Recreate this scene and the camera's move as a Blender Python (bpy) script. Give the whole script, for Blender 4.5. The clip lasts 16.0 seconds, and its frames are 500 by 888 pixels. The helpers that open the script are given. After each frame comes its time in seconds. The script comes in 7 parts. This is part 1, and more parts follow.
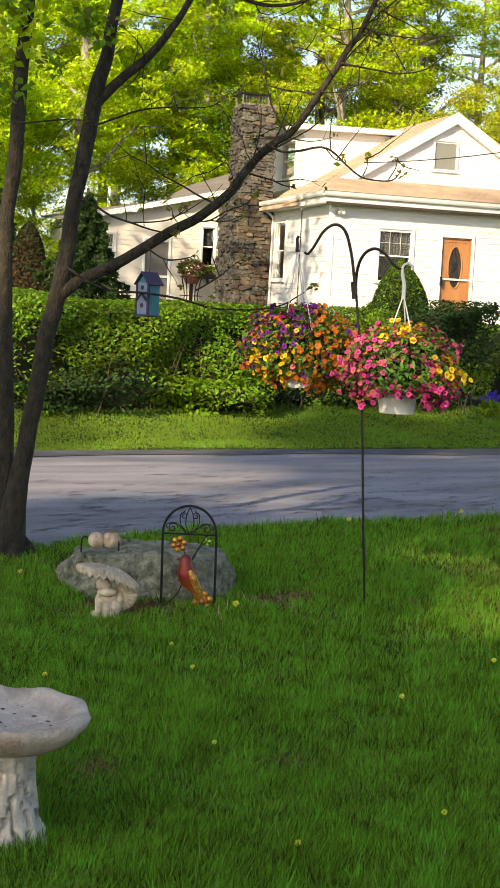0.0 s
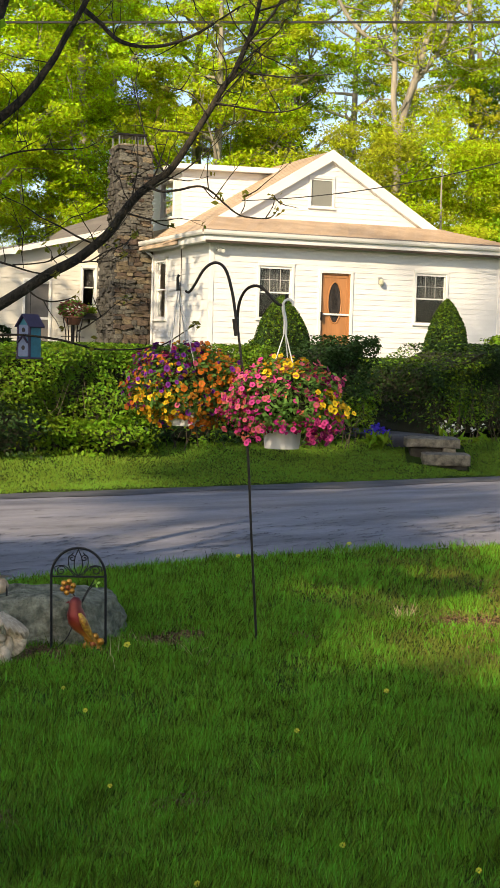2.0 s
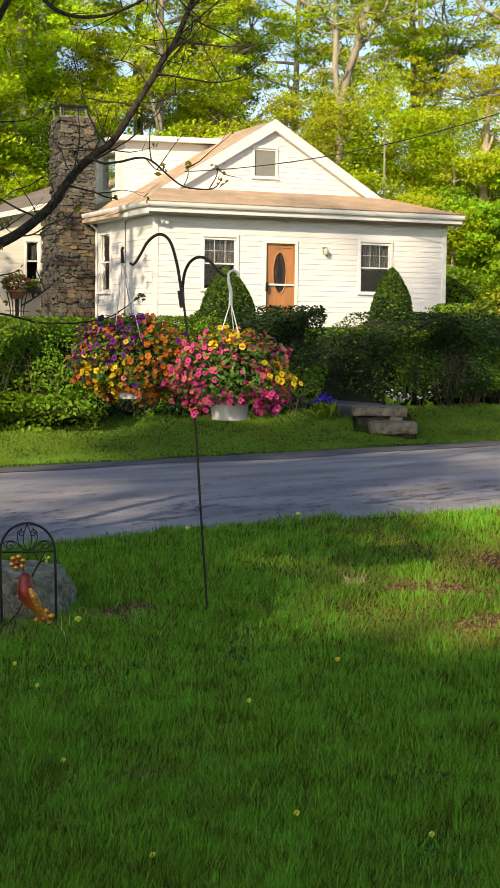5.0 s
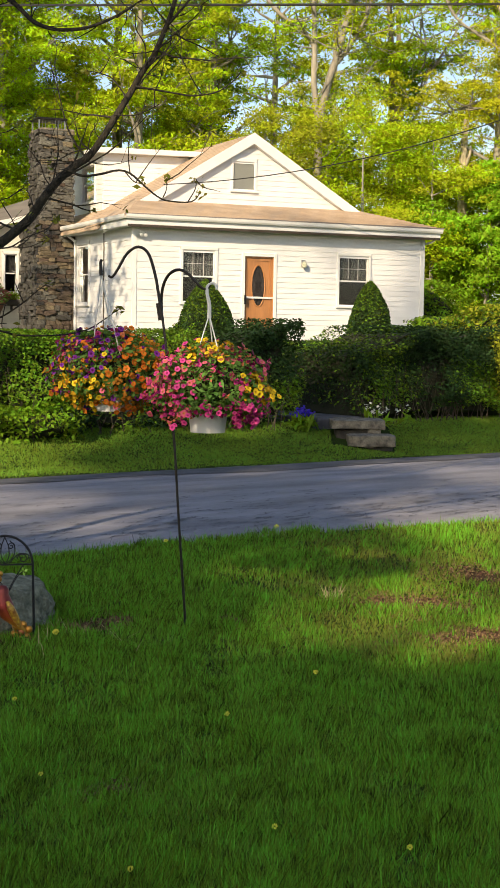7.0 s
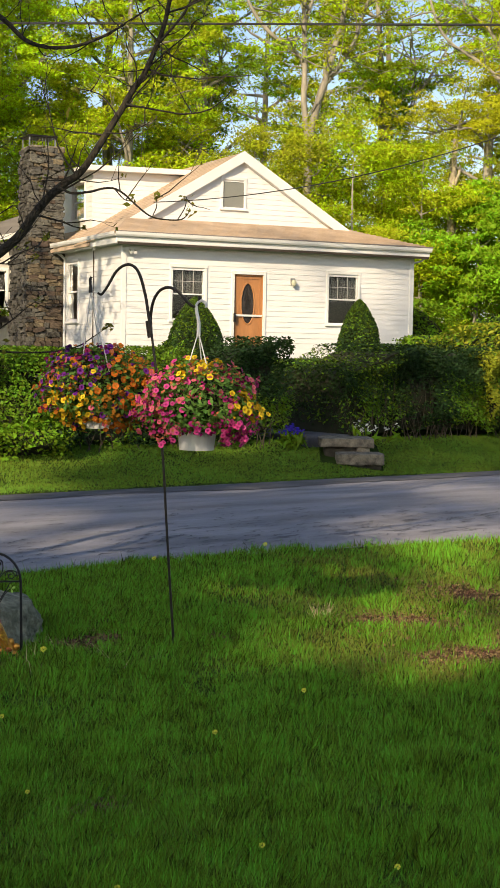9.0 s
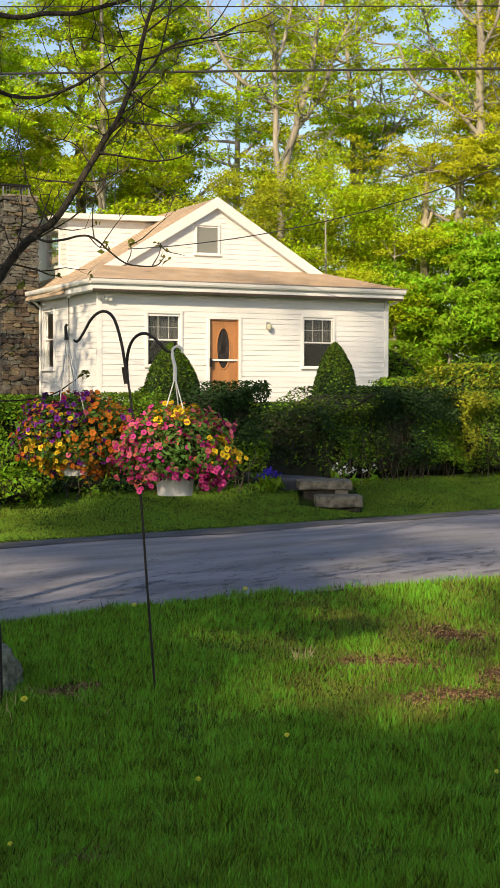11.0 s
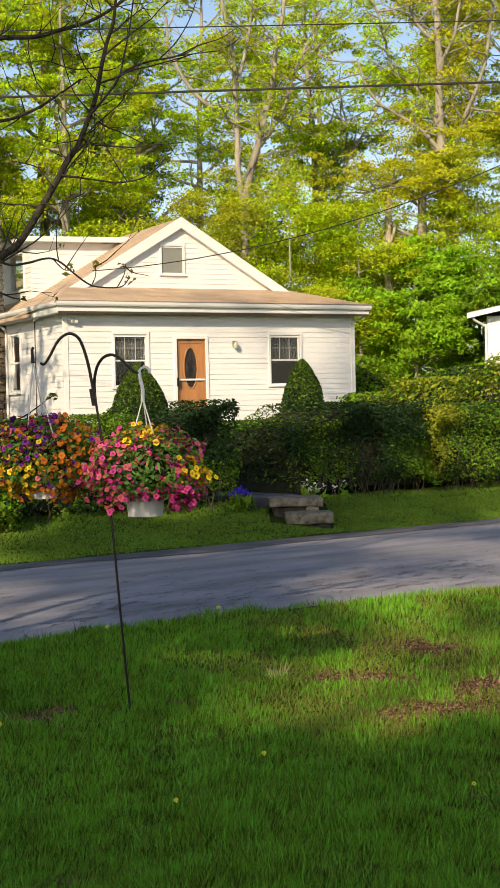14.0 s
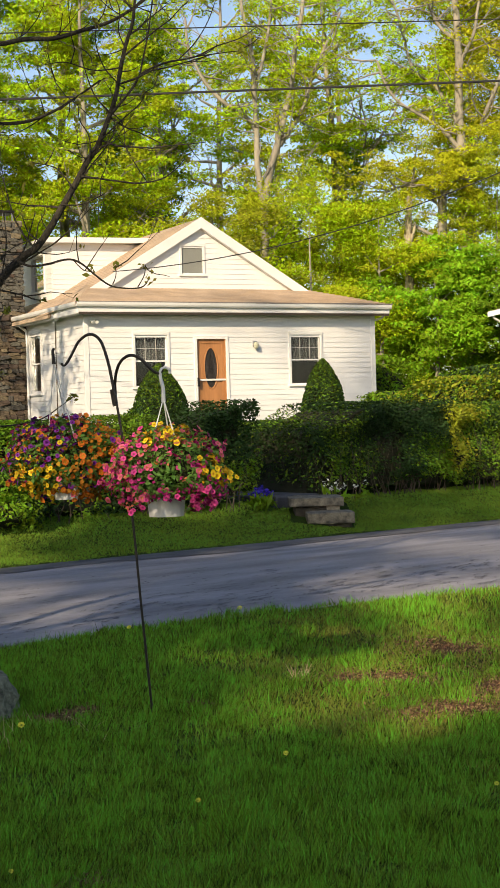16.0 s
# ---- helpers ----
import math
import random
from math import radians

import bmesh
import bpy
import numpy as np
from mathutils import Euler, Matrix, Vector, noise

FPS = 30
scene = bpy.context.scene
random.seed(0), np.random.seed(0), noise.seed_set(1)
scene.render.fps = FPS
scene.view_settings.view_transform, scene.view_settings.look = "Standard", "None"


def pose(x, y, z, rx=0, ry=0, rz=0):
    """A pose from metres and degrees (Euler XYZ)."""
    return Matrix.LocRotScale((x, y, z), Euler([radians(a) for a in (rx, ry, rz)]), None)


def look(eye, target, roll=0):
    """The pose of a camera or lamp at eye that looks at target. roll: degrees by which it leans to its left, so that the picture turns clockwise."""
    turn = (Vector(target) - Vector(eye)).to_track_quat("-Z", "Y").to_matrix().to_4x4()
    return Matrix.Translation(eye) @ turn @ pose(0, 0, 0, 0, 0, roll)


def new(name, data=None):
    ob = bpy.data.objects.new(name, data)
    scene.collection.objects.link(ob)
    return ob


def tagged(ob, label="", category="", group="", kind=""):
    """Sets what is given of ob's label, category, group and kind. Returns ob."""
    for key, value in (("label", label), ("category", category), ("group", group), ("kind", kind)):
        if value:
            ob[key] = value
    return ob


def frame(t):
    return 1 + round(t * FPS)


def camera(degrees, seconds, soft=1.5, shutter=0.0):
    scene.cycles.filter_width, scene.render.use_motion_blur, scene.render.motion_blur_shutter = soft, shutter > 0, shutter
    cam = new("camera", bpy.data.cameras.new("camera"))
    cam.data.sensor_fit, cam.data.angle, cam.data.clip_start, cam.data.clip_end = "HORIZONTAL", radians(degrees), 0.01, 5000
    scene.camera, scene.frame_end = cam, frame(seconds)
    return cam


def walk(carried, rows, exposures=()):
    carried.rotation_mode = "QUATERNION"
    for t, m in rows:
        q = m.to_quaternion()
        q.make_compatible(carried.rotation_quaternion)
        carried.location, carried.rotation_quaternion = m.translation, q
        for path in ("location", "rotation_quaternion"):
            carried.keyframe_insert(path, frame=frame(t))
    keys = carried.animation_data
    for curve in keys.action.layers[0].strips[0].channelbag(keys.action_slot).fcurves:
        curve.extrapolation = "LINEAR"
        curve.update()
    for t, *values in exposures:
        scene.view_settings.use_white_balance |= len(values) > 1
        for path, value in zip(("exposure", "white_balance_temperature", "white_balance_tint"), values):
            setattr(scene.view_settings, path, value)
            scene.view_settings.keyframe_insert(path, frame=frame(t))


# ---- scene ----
# camera: it stands on the lawn and turns
cam = camera(18.92, 16.0, soft=1.2)
EYE = (0.0, 0.0, 1.6)
ROWS = [
    (0.0, 84.777, -3.032, 9.334), (0.5, 86.698, -1.575, 8.502), (1.0, 86.947, -1.528, 7.225), (1.5, 86.769, -1.850, 5.879),
    (2.0, 86.404, -1.582, 4.864), (2.5, 86.330, -1.279, 4.350), (3.0, 86.135, -1.321, 4.094), (3.5, 86.050, -1.219, 3.545),
    (6.0, 85.042, -0.531, 2.563), (6.5, 85.468, -0.543, 2.330), (7.0, 85.850, -0.850, 1.985), (7.5, 85.903, -0.800, 1.863),
    (8.0, 86.209, -1.353, 1.641), (10.5, 87.547, -0.256, 1.063), (11.0, 88.227, -0.090, 0.685), (11.5, 88.270, 0.288, 0.629),
    (12.0, 88.421, 0.396, 0.410), (12.5, 88.800, 0.500, -0.010), (13.0, 88.948, 1.086, -0.300), (13.5, 88.901, 1.119, -0.350),
    (14.0, 88.916, 1.315, -0.521), (14.5, 89.062, 0.467, -0.932), (15.0, 88.913, 1.271, -0.436), (15.5, 88.852, 1.325, -0.001),
    (16.0, 88.932, 1.560, 0.265),
]
walk(cam, [(t, pose(*EYE, rx, ry, rz)) for t, rx, ry, rz in ROWS], exposures=((0.0, 1.34, 7100, 13), (1.0, 1.2, 7000, 13), (3.5, 1.0, 6850, 13), (8.0, 0.9, 6800, 13), (12.5, 0.79, 6800, 13), (16.0, 0.79, 6800, 13)))

# world and sun: a low evening sun behind the camera
SUN_ELEV, SUN_AZ = 28.0, 202.0            # azimuth clockwise from +y
world = bpy.data.worlds.new("world")
scene.world = world
world.use_nodes = True
wn = world.node_tree
sky = wn.nodes.new("ShaderNodeTexSky")
sky.sky_type, sky.sun_disc = "NISHITA", False
sky.sun_elevation, sky.sun_rotation = radians(SUN_ELEV), radians(SUN_AZ)
wn.links.new(sky.outputs[0], wn.nodes["Background"].inputs[0])
wn.nodes["Background"].inputs[1].default_value = 0.095
sun = new("sun", bpy.data.lights.new("sun", "SUN"))
sun.data.energy, sun.data.angle, sun.data.color = 3.6, radians(0.53), (1.0, 0.83, 0.57)
SUN_DIR = Vector((math.sin(radians(SUN_AZ)) * math.cos(radians(SUN_ELEV)), math.cos(radians(SUN_AZ)) * math.cos(radians(SUN_ELEV)), math.sin(radians(SUN_ELEV))))
sun.matrix_basis = look((0, -20, 30), Vector((0, -20, 30)) - SUN_DIR)


# ---- materials ----
def material(name, color, rough=0.8, metal=0.0, vary=0.25, scale=8.0, fine=60.0, bump=0.3, dark=None, island=0.0, rand=0.0, spec=0.5, stretch=(1, 1, 1), bump_dist=0.01):
    """A surface with coarse and fine variation and relief; island and rand vary it from piece to piece."""
    m = bpy.data.materials.new(name)
    m.use_nodes = True
    t, b = m.node_tree, m.node_tree.nodes["Principled BSDF"]
    N, L = t.nodes.new, t.links.new
    co = N("ShaderNodeTexCoord")
    mp = N("ShaderNodeMapping")
    mp.inputs["Scale"].default_value = stretch
    L(co.outputs["Object"], mp.inputs[0])
    n1, n2 = N("ShaderNodeTexNoise"), N("ShaderNodeTexNoise")
    for n, sc, de in ((n1, scale, 4.0), (n2, fine, 6.0)):
        L(mp.outputs[0], n.inputs["Vector"])
        n.inputs["Scale"].default_value, n.inputs["Detail"].default_value = sc, de
    ramp = N("ShaderNodeMapRange")
    ramp.inputs["From Min"].default_value, ramp.inputs["From Max"].default_value = 0.3, 0.7
    L(n1.outputs[0], ramp.inputs[0])
    mix = N("ShaderNodeMix")
    mix.data_type = "RGBA"
    d = dark if dark else tuple(c * (1 - vary) for c in color)
    mix.inputs["A"].default_value, mix.inputs["B"].default_value = (*d, 1), (*color, 1)
    L(ramp.outputs[0], mix.inputs["Factor"])
    hsv = N("ShaderNodeHueSaturation")
    L(mix.outputs["Result"], hsv.inputs["Color"])
    val = N("ShaderNodeMapRange")
    val.inputs["To Min"].default_value, val.inputs["To Max"].default_value = 1 - vary * 0.6, 1 + vary * 0.6
    L(n2.outputs[0], val.inputs[0])
    last = val.outputs[0]
    for amount, node, out in ((island, "ShaderNodeNewGeometry", "Random Per Island"), (rand, "ShaderNodeObjectInfo", "Random")):
        if amount:
            g, r, mul = N(node), N("ShaderNodeMapRange"), N("ShaderNodeMath")
            r.inputs["To Min"].default_value, r.inputs["To Max"].default_value = 1 - amount, 1 + amount
            mul.operation = "MULTIPLY"
            L(g.outputs[out], r.inputs[0])
            L(last, mul.inputs[0])
            L(r.outputs[0], mul.inputs[1])
            last = mul.outputs[0]
            hr = N("ShaderNodeMapRange")
            hr.inputs["To Min"].default_value, hr.inputs["To Max"].default_value = 0.5 - amount * 0.06, 0.5 + amount * 0.06
            L(g.outputs[out], hr.inputs[0])
            L(hr.outputs[0], hsv.inputs["Hue"])
    L(last, hsv.inputs["Value"])
    L(hsv.outputs[0], b.inputs["Base Color"])
    b.inputs["Roughness"].default_value, b.inputs["Metallic"].default_value = rough, metal
    b.inputs["Specular IOR Level"].default_value = spec
    if bump:
        bp = N("ShaderNodeBump")
        bp.inputs["Strength"].default_value, bp.inputs["Distance"].default_value = bump, bump_dist
        L(n2.outputs[0], bp.inputs["Height"])
        L(bp.outputs[0], b.inputs["Normal"])
    return m


def leaf_material(name, color, through_color, vary=0.35, hue=0.03, share=0.4, rough=0.55, patch=0.5, span=0.7):
    """Thin leaves: some light comes through them; every leaf has its own tone."""
    m = bpy.data.materials.new(name)
    m.use_nodes = True
    t, b = m.node_tree, m.node_tree.nodes["Principled BSDF"]
    N, L = t.nodes.new, t.links.new
    g = N("ShaderNodeNewGeometry")
    co, n1 = N("ShaderNodeTexCoord"), N("ShaderNodeTexNoise")
    n1.inputs["Scale"].default_value, n1.inputs["Detail"].default_value = patch, 3.0
    L(co.outputs["Object"], n1.inputs["Vector"])
    add = N("ShaderNodeMath")
    add.operation = "ADD"
    L(g.outputs["Random Per Island"], add.inputs[0])
    L(n1.outputs[0], add.inputs[1])
    v, h = N("ShaderNodeMapRange"), N("ShaderNodeMapRange")
    for r, lo, hi in ((v, 1 - vary, 1 + vary), (h, 0.5 - hue, 0.5 + hue)):
        r.inputs["From Min"].default_value, r.inputs["From Max"].default_value = 1.0 - span, 1.0 + span
        r.inputs["To Min"].default_value, r.inputs["To Max"].default_value = lo, hi
        L(add.outputs[0], r.inputs[0])
    out = t.nodes["Material Output"]
    tr, mix = N("ShaderNodeBsdfTranslucent"), N("ShaderNodeMixShader")
    for c, target in ((color, b.inputs["Base Color"]), (through_color, tr.inputs[0])):
        hs = N("ShaderNodeHueSaturation")
        hs.inputs["Color"].default_value = (*c, 1)
        L(v.outputs[0], hs.inputs["Value"])
        L(h.outputs[0], hs.inputs["Hue"])
        L(hs.outputs[0], target)
    b.inputs["Roughness"].default_value = rough
    b.inputs["Specular IOR Level"].default_value = 0.1
    mix.inputs[0].default_value = share
    L(b.outputs[0], mix.inputs[1])
    L(tr.outputs[0], mix.inputs[2])
    L(mix.outputs[0], out.inputs[0])
    return m


def glass_material(name, tint=(0.9, 0.93, 0.95)):
    m = bpy.data.materials.new(name)
    m.use_nodes = True
    b = m.node_tree.nodes["Principled BSDF"]
    b.inputs["Base Color"].default_value = (*tint, 1)
    b.inputs["Roughness"].default_value, b.inputs["IOR"].default_value = 0.03, 1.45
    b.inputs["Transmission Weight"].default_value = 1.0
    return m


siding_white = material("white_vinyl_siding", (0.7, 0.7, 0.69), 0.5, vary=0.06, scale=1.5, fine=25, bump=0.1, rand=0.03)
siding_cream = material("cream_vinyl_siding", (0.58, 0.56, 0.5), 0.5, vary=0.06, scale=1.5, fine=25, bump=0.1, rand=0.03)
trim_white = material("white_painted_trim", (0.71, 0.71, 0.69), 0.45, vary=0.07, scale=2, fine=30, bump=0.1)
shingle_tan = material("tan_roof_shingles", (0.48, 0.36, 0.25), 0.9, vary=0.3, scale=1.2, fine=14, bump=0.6, stretch=(1, 1, 3))
shingle_grey = material("grey_roof_shingles", (0.2, 0.18, 0.17), 0.9, vary=0.3, scale=1.2, fine=14, bump=0.6, stretch=(1, 1, 3))
stone_mat = material("grey_field_stone", (0.105, 0.1, 0.084), 0.85, vary=0.7, scale=5, fine=22, bump=0.8, rand=0.4, island=0.4)
stone_brown = material("brown_field_stone", (0.14, 0.105, 0.07), 0.85, vary=0.6, scale=5, fine=22, bump=0.8, rand=0.4)
mortar_mat = material("grey_mortar", (0.05, 0.046, 0.04), 0.95, vary=0.25, scale=6, fine=40, bump=0.5)
door_wood = material("varnished_oak", (0.42, 0.19, 0.07), 0.4, vary=0.3, scale=3, fine=25, bump=0.15, stretch=(1, 1, 0.15))
# dark colour stands for unlit rooms and holes; the planter shares it
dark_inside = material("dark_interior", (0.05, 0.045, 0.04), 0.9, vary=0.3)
curtain_mat = material("grey_net_curtain", (0.042, 0.042, 0.042), 0.9, vary=0.3, scale=3, fine=20, stretch=(5, 5, 0.4))
shade_mat = material("grey_roller_blind", (0.2, 0.21, 0.19), 0.8, vary=0.1, scale=2, fine=20)
glass = glass_material("window_glass")
black_iron = material("black_iron", (0.018, 0.018, 0.02), 0.5, 0.6, vary=0.3, scale=20, fine=120, bump=0.3)
dark_bronze = material("brown_black_steel", (0.022, 0.018, 0.015), 0.45, 0.5, vary=0.3, scale=20, fine=120, bump=0.2)
white_plastic = material("white_plastic", (0.58, 0.58, 0.57), 0.35, vary=0.05, scale=8, fine=40, bump=0.05)
grey_metal = material("grey_metal", (0.4, 0.4, 0.4), 0.4, 0.8, vary=0.2)
concrete = material("weathered_concrete", (0.26, 0.225, 0.16), 0.9, vary=0.8, scale=11, fine=60, bump=0.9)
bath_mat = material("cast_stone_with_stains", (0.62, 0.55, 0.46), 0.85, vary=0.4, scale=9, fine=70, bump=1.0, dark=(0.34, 0.26, 0.2))
statue_mat = material("cream_cast_stone", (0.66, 0.56, 0.41), 0.85, vary=0.3, scale=30, fine=140, bump=0.5, dark=(0.36, 0.29, 0.2))
rock_mat = material("lichened_boulder", (0.32, 0.32, 0.225), 0.9, vary=0.9, scale=17, fine=60, bump=1.0, dark=(0.07, 0.075, 0.045), bump_dist=0.03)
bark_dark = material("dark_maple_bark", (0.044, 0.036, 0.022), 0.95, vary=0.85, scale=22, fine=70, bump=1.0, stretch=(1, 1, 0.55), bump_dist=0.02)
bark_grey = material("grey_forest_bark", (0.34, 0.31, 0.25), 0.95, vary=0.45, scale=2.5, fine=14, bump=0.8, stretch=(1, 1, 0.3), bump_dist=0.05)
bark_brown = material("red_brown_bark", (0.05, 0.03, 0.019), 0.95, vary=0.5, scale=4, fine=20, bump=0.9, stretch=(1, 1, 0.3), bump_dist=0.05)
asphalt = material("worn_asphalt", (0.262, 0.256, 0.285), 0.85, vary=0.5, scale=1.6, fine=34, bump=0.9, stretch=(0.35, 1.6, 1))
tar_mat = material("black_tar_edge", (0.1, 0.1, 0.112), 0.8, vary=0.6, scale=3, fine=60, bump=0.4)
soil_mat = material("brown_soil", (0.13, 0.085, 0.05), 0.95, vary=0.4, scale=10, fine=60, bump=0.8)
# yellow of dry grass, also used as sun tint on the lit lawn
dry_sunlit_blade = leaf_material("dry_and_sunlit_grass", (0.165, 0.2, 0.03), (0.21, 0.24, 0.03), vary=0.6, hue=0.05, share=0.25)
yellow_leaf = leaf_material("yellow_spring_leaf", (0.42, 0.44, 0.018), (0.54, 0.53, 0.018), vary=0.5, hue=0.012, share=0.38)
pale_blade = leaf_material("pale_lawn_grass", (0.16, 0.27, 0.035), (0.2, 0.33, 0.035), vary=0.4, hue=0.03, share=0.25)
grass_blade = leaf_material("lawn_grass", (0.118, 0.238, 0.016), (0.17, 0.28, 0.016), vary=0.9, hue=0.04, share=0.12, rough=0.6, patch=7.0, span=0.45)
verge_blade = leaf_material("mown_verge_grass", (0.145, 0.25, 0.026), (0.2, 0.31, 0.026), vary=0.45, hue=0.04, share=0.35, rough=0.5)
straw_mat = material("dry_straw", (0.5, 0.4, 0.2), 0.8, vary=0.3, island=0.2)
hedge_leaf = leaf_material("privet_leaf", (0.12, 0.215, 0.016), (0.2, 0.32, 0.016), vary=0.6, hue=0.03, share=0.3, rough=0.4)
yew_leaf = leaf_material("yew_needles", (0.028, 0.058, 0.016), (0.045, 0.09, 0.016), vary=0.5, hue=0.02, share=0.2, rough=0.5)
golden_leaf = leaf_material("golden_shrub_leaf", (0.28, 0.3, 0.025), (0.38, 0.4, 0.025), vary=0.4, hue=0.03, share=0.35)
maple_leaf = leaf_material("young_maple_leaf", (0.38, 0.53, 0.014), (0.54, 0.68, 0.016), vary=0.6, hue=0.03, share=0.38, rough=0.45)
fresh_leaf = leaf_material("fresh_green_leaf", (0.23, 0.42, 0.02), (0.36, 0.55, 0.02), vary=0.6, hue=0.025, share=0.38)
oak_leaf = leaf_material("young_oak_leaf", (0.38, 0.44, 0.02), (0.5, 0.55, 0.02), vary=0.55, hue=0.02, share=0.38)
deep_leaf = leaf_material("deep_green_leaf", (0.14, 0.25, 0.015), (0.24, 0.36, 0.015), vary=0.6, hue=0.03, share=0.4)
shade_leaf = leaf_material("shade_tree_leaf", (0.08, 0.16, 0.02), (0.1, 0.2, 0.02), share=0.3)
petunia_leaf = leaf_material("petunia_leaf", (0.1, 0.2, 0.04), (0.2, 0.34, 0.04), vary=0.4, hue=0.02, share=0.3)
# cores of hedges, shrubs and baskets: their dark colour is painted inner shade
hedge_core = material("hedge_inner_shade", (0.028, 0.03, 0.012), 0.95, vary=0.5, scale=6, fine=40, bump=0.8)
wire_mat = material("black_cable", (0.02, 0.02, 0.02), 0.6, vary=0.2)


# ---- building blocks ----
class Geo:
    """Gathers vertices and faces for one mesh."""

    def __init__(self):
        self.v, self.f = [], []

    def add(self, verts, faces):
        n = len(self.v)
        self.v += [tuple(p) for p in verts]
        self.f += [tuple(i + n for i in f) for f in faces]
        return self

    def box(self, x0, x1, y0, y1, z0, z1, m=None):
        p = [(x, y, z) for z in (z0, z1) for x, y in ((x0, y0), (x1, y0), (x1, y1), (x0, y1))]
        if m:
            p = [m @ Vector(q) for q in p]
        return self.add(p, [(3, 2, 1, 0), (4, 5, 6, 7), (0, 1, 5, 4), (1, 2, 6, 5), (2, 3, 7, 6), (3, 0, 4, 7)])

    def round_box(self, x0, x1, y0, y1, z0, z1, r=0.01, seg=1, m=None):
        bm = bmesh.new()
        bmesh.ops.create_cube(bm, size=1.0)
        for v in bm.verts:
            v.co = Vector(((x0 + x1) / 2 + v.co.x * (x1 - x0), (y0 + y1) / 2 + v.co.y * (y1 - y0), (z0 + z1) / 2 + v.co.z * (z1 - z0)))
        bmesh.ops.bevel(bm, geom=bm.edges[:], offset=r, segments=seg, affect="EDGES", profile=0.5)
        return self.take(bm, m)

    def take(self, bm, m=None):
        bm.verts.index_update()
        self.add([(m @ v.co if m else v.co) for v in bm.verts], [[v.index for v in f.verts] for f in bm.faces])
        bm.free()
        return self

    def tube(self, pts, radii, sides=8, closed_ends=True):
        pts = [Vector(p) for p in pts]
        if not hasattr(radii, "__len__"):
            radii = [radii] * len(pts)
        n, verts, faces = len(pts), [], []
        side = None
        for i, p in enumerate(pts):
            d = (pts[min(i + 1, n - 1)] - pts[max(i - 1, 0)]).normalized()
            if side is None:
                side = d.orthogonal().normalized()
            side = (side - d * side.dot(d)).normalized()
            up = d.cross(side)
            for k in range(sides):
                a = 2 * math.pi * k / sides
                verts.append(p + float(radii[i]) * (math.cos(a) * side + math.sin(a) * up))
        for i in range(n - 1):
            for k in range(sides):
                a, b = i * sides + k, i * sides + (k + 1) % sides
                faces.append((a, b, b + sides, a + sides))
        if closed_ends:
            faces.append(tuple(range(sides))[::-1])
            faces.append(tuple(range((n - 1) * sides, n * sides)))
        return self.add(verts, faces)

    def lathe(self, profile, sides=24, wobble=0.0, seed=0, cx=0.0, cy=0.0):
        """profile: (radius, height) from the bottom up."""
        verts, faces = [], []
        for r, z in profile:
            for k in range(sides):
                a = 2 * math.pi * k / sides
                w = 1 + wobble * noise.noise((math.cos(a) * 2 + seed, math.sin(a) * 2, z * 4))
                verts.append((cx + r * w * math.cos(a), cy + r * w * math.sin(a), z))
        for i in range(len(profile) - 1):
            for k in range(sides):
                a, b = i * sides + k, i * sides + (k + 1) % sides
                faces.append((a, b, b + sides, a + sides))
        faces.append(tuple(range(sides))[::-1])
        faces.append(tuple(range((len(profile) - 1) * sides, len(profile) * sides)))
        return self.add(verts, faces)

    def ball(self, c, r, seg=12, m=None):
        bm = bmesh.new()
        bmesh.ops.create_uvsphere(bm, u_segments=seg, v_segments=max(6, seg * 2 // 3), radius=1.0)
        r = r if hasattr(r, "__len__") else (r, r, r)
        for v in bm.verts:
            v.co = Vector(c) + Vector((v.co.x * r[0], v.co.y * r[1], v.co.z * r[2]))
        return self.take(bm, m)

    def mesh(self, name, mat, smooth=False):
        me = bpy.data.meshes.new(name)
        me.from_pydata(self.v, [], self.f)
        me.materials.append(mat)
        if smooth:
            me.shade_smooth()
        return me

    def ob(self, name, mat, parent=None, label="", smooth=False):
        o = new(name, self.mesh(name, mat, smooth))
        o.parent = parent
        return tagged(o, label)


def thing(name, label, category, m=None, group="", kind=""):
    o = new(name)
    o.empty_display_size = 0.1
    o.matrix_basis = m or Matrix()
    return tagged(o, label, category, group, kind)


def bez(points, n=8):
    """A smooth line through the points (Catmull-Rom)."""
    p = [Vector(q) for q in points]
    p = [2 * p[0] - p[1]] + p + [2 * p[-1] - p[-2]]
    out = []
    for i in range(1, len(p) - 2):
        for k in range(n):
            t = k / n
            a, b, c, d = p[i - 1], p[i], p[i + 1], p[i + 2]
            out.append(0.5 * ((2 * b) + (c - a) * t + (2 * a - 5 * b + 4 * c - d) * t * t + (3 * b - a - 3 * c + d) * t ** 3))
    return out + [p[-2]]


def lerp_list(values, n):
    x = np.linspace(0, len(values) - 1, n)
    return list(np.interp(x, range(len(values)), values))


def quads(name, verts, mat, parent=None, label="", per=4):
    """A mesh of many loose pieces of `per` corners each, from an array (pieces, per, 3)."""
    n = len(verts)
    me = bpy.data.meshes.new(name)
    me.vertices.add(n * per)
    me.vertices.foreach_set("co", np.ascontiguousarray(verts, dtype=np.float32).ravel())
    me.loops.add(n * per)
    me.loops.foreach_set("vertex_index", np.arange(n * per, dtype=np.int32))
    me.polygons.add(n)
    me.polygons.foreach_set("loop_start", np.arange(0, n * per, per, dtype=np.int32))
    me.update(calc_edges=True)
    me.materials.append(mat)
    o = new(name, me)
    o.parent = parent
    return tagged(o, label)


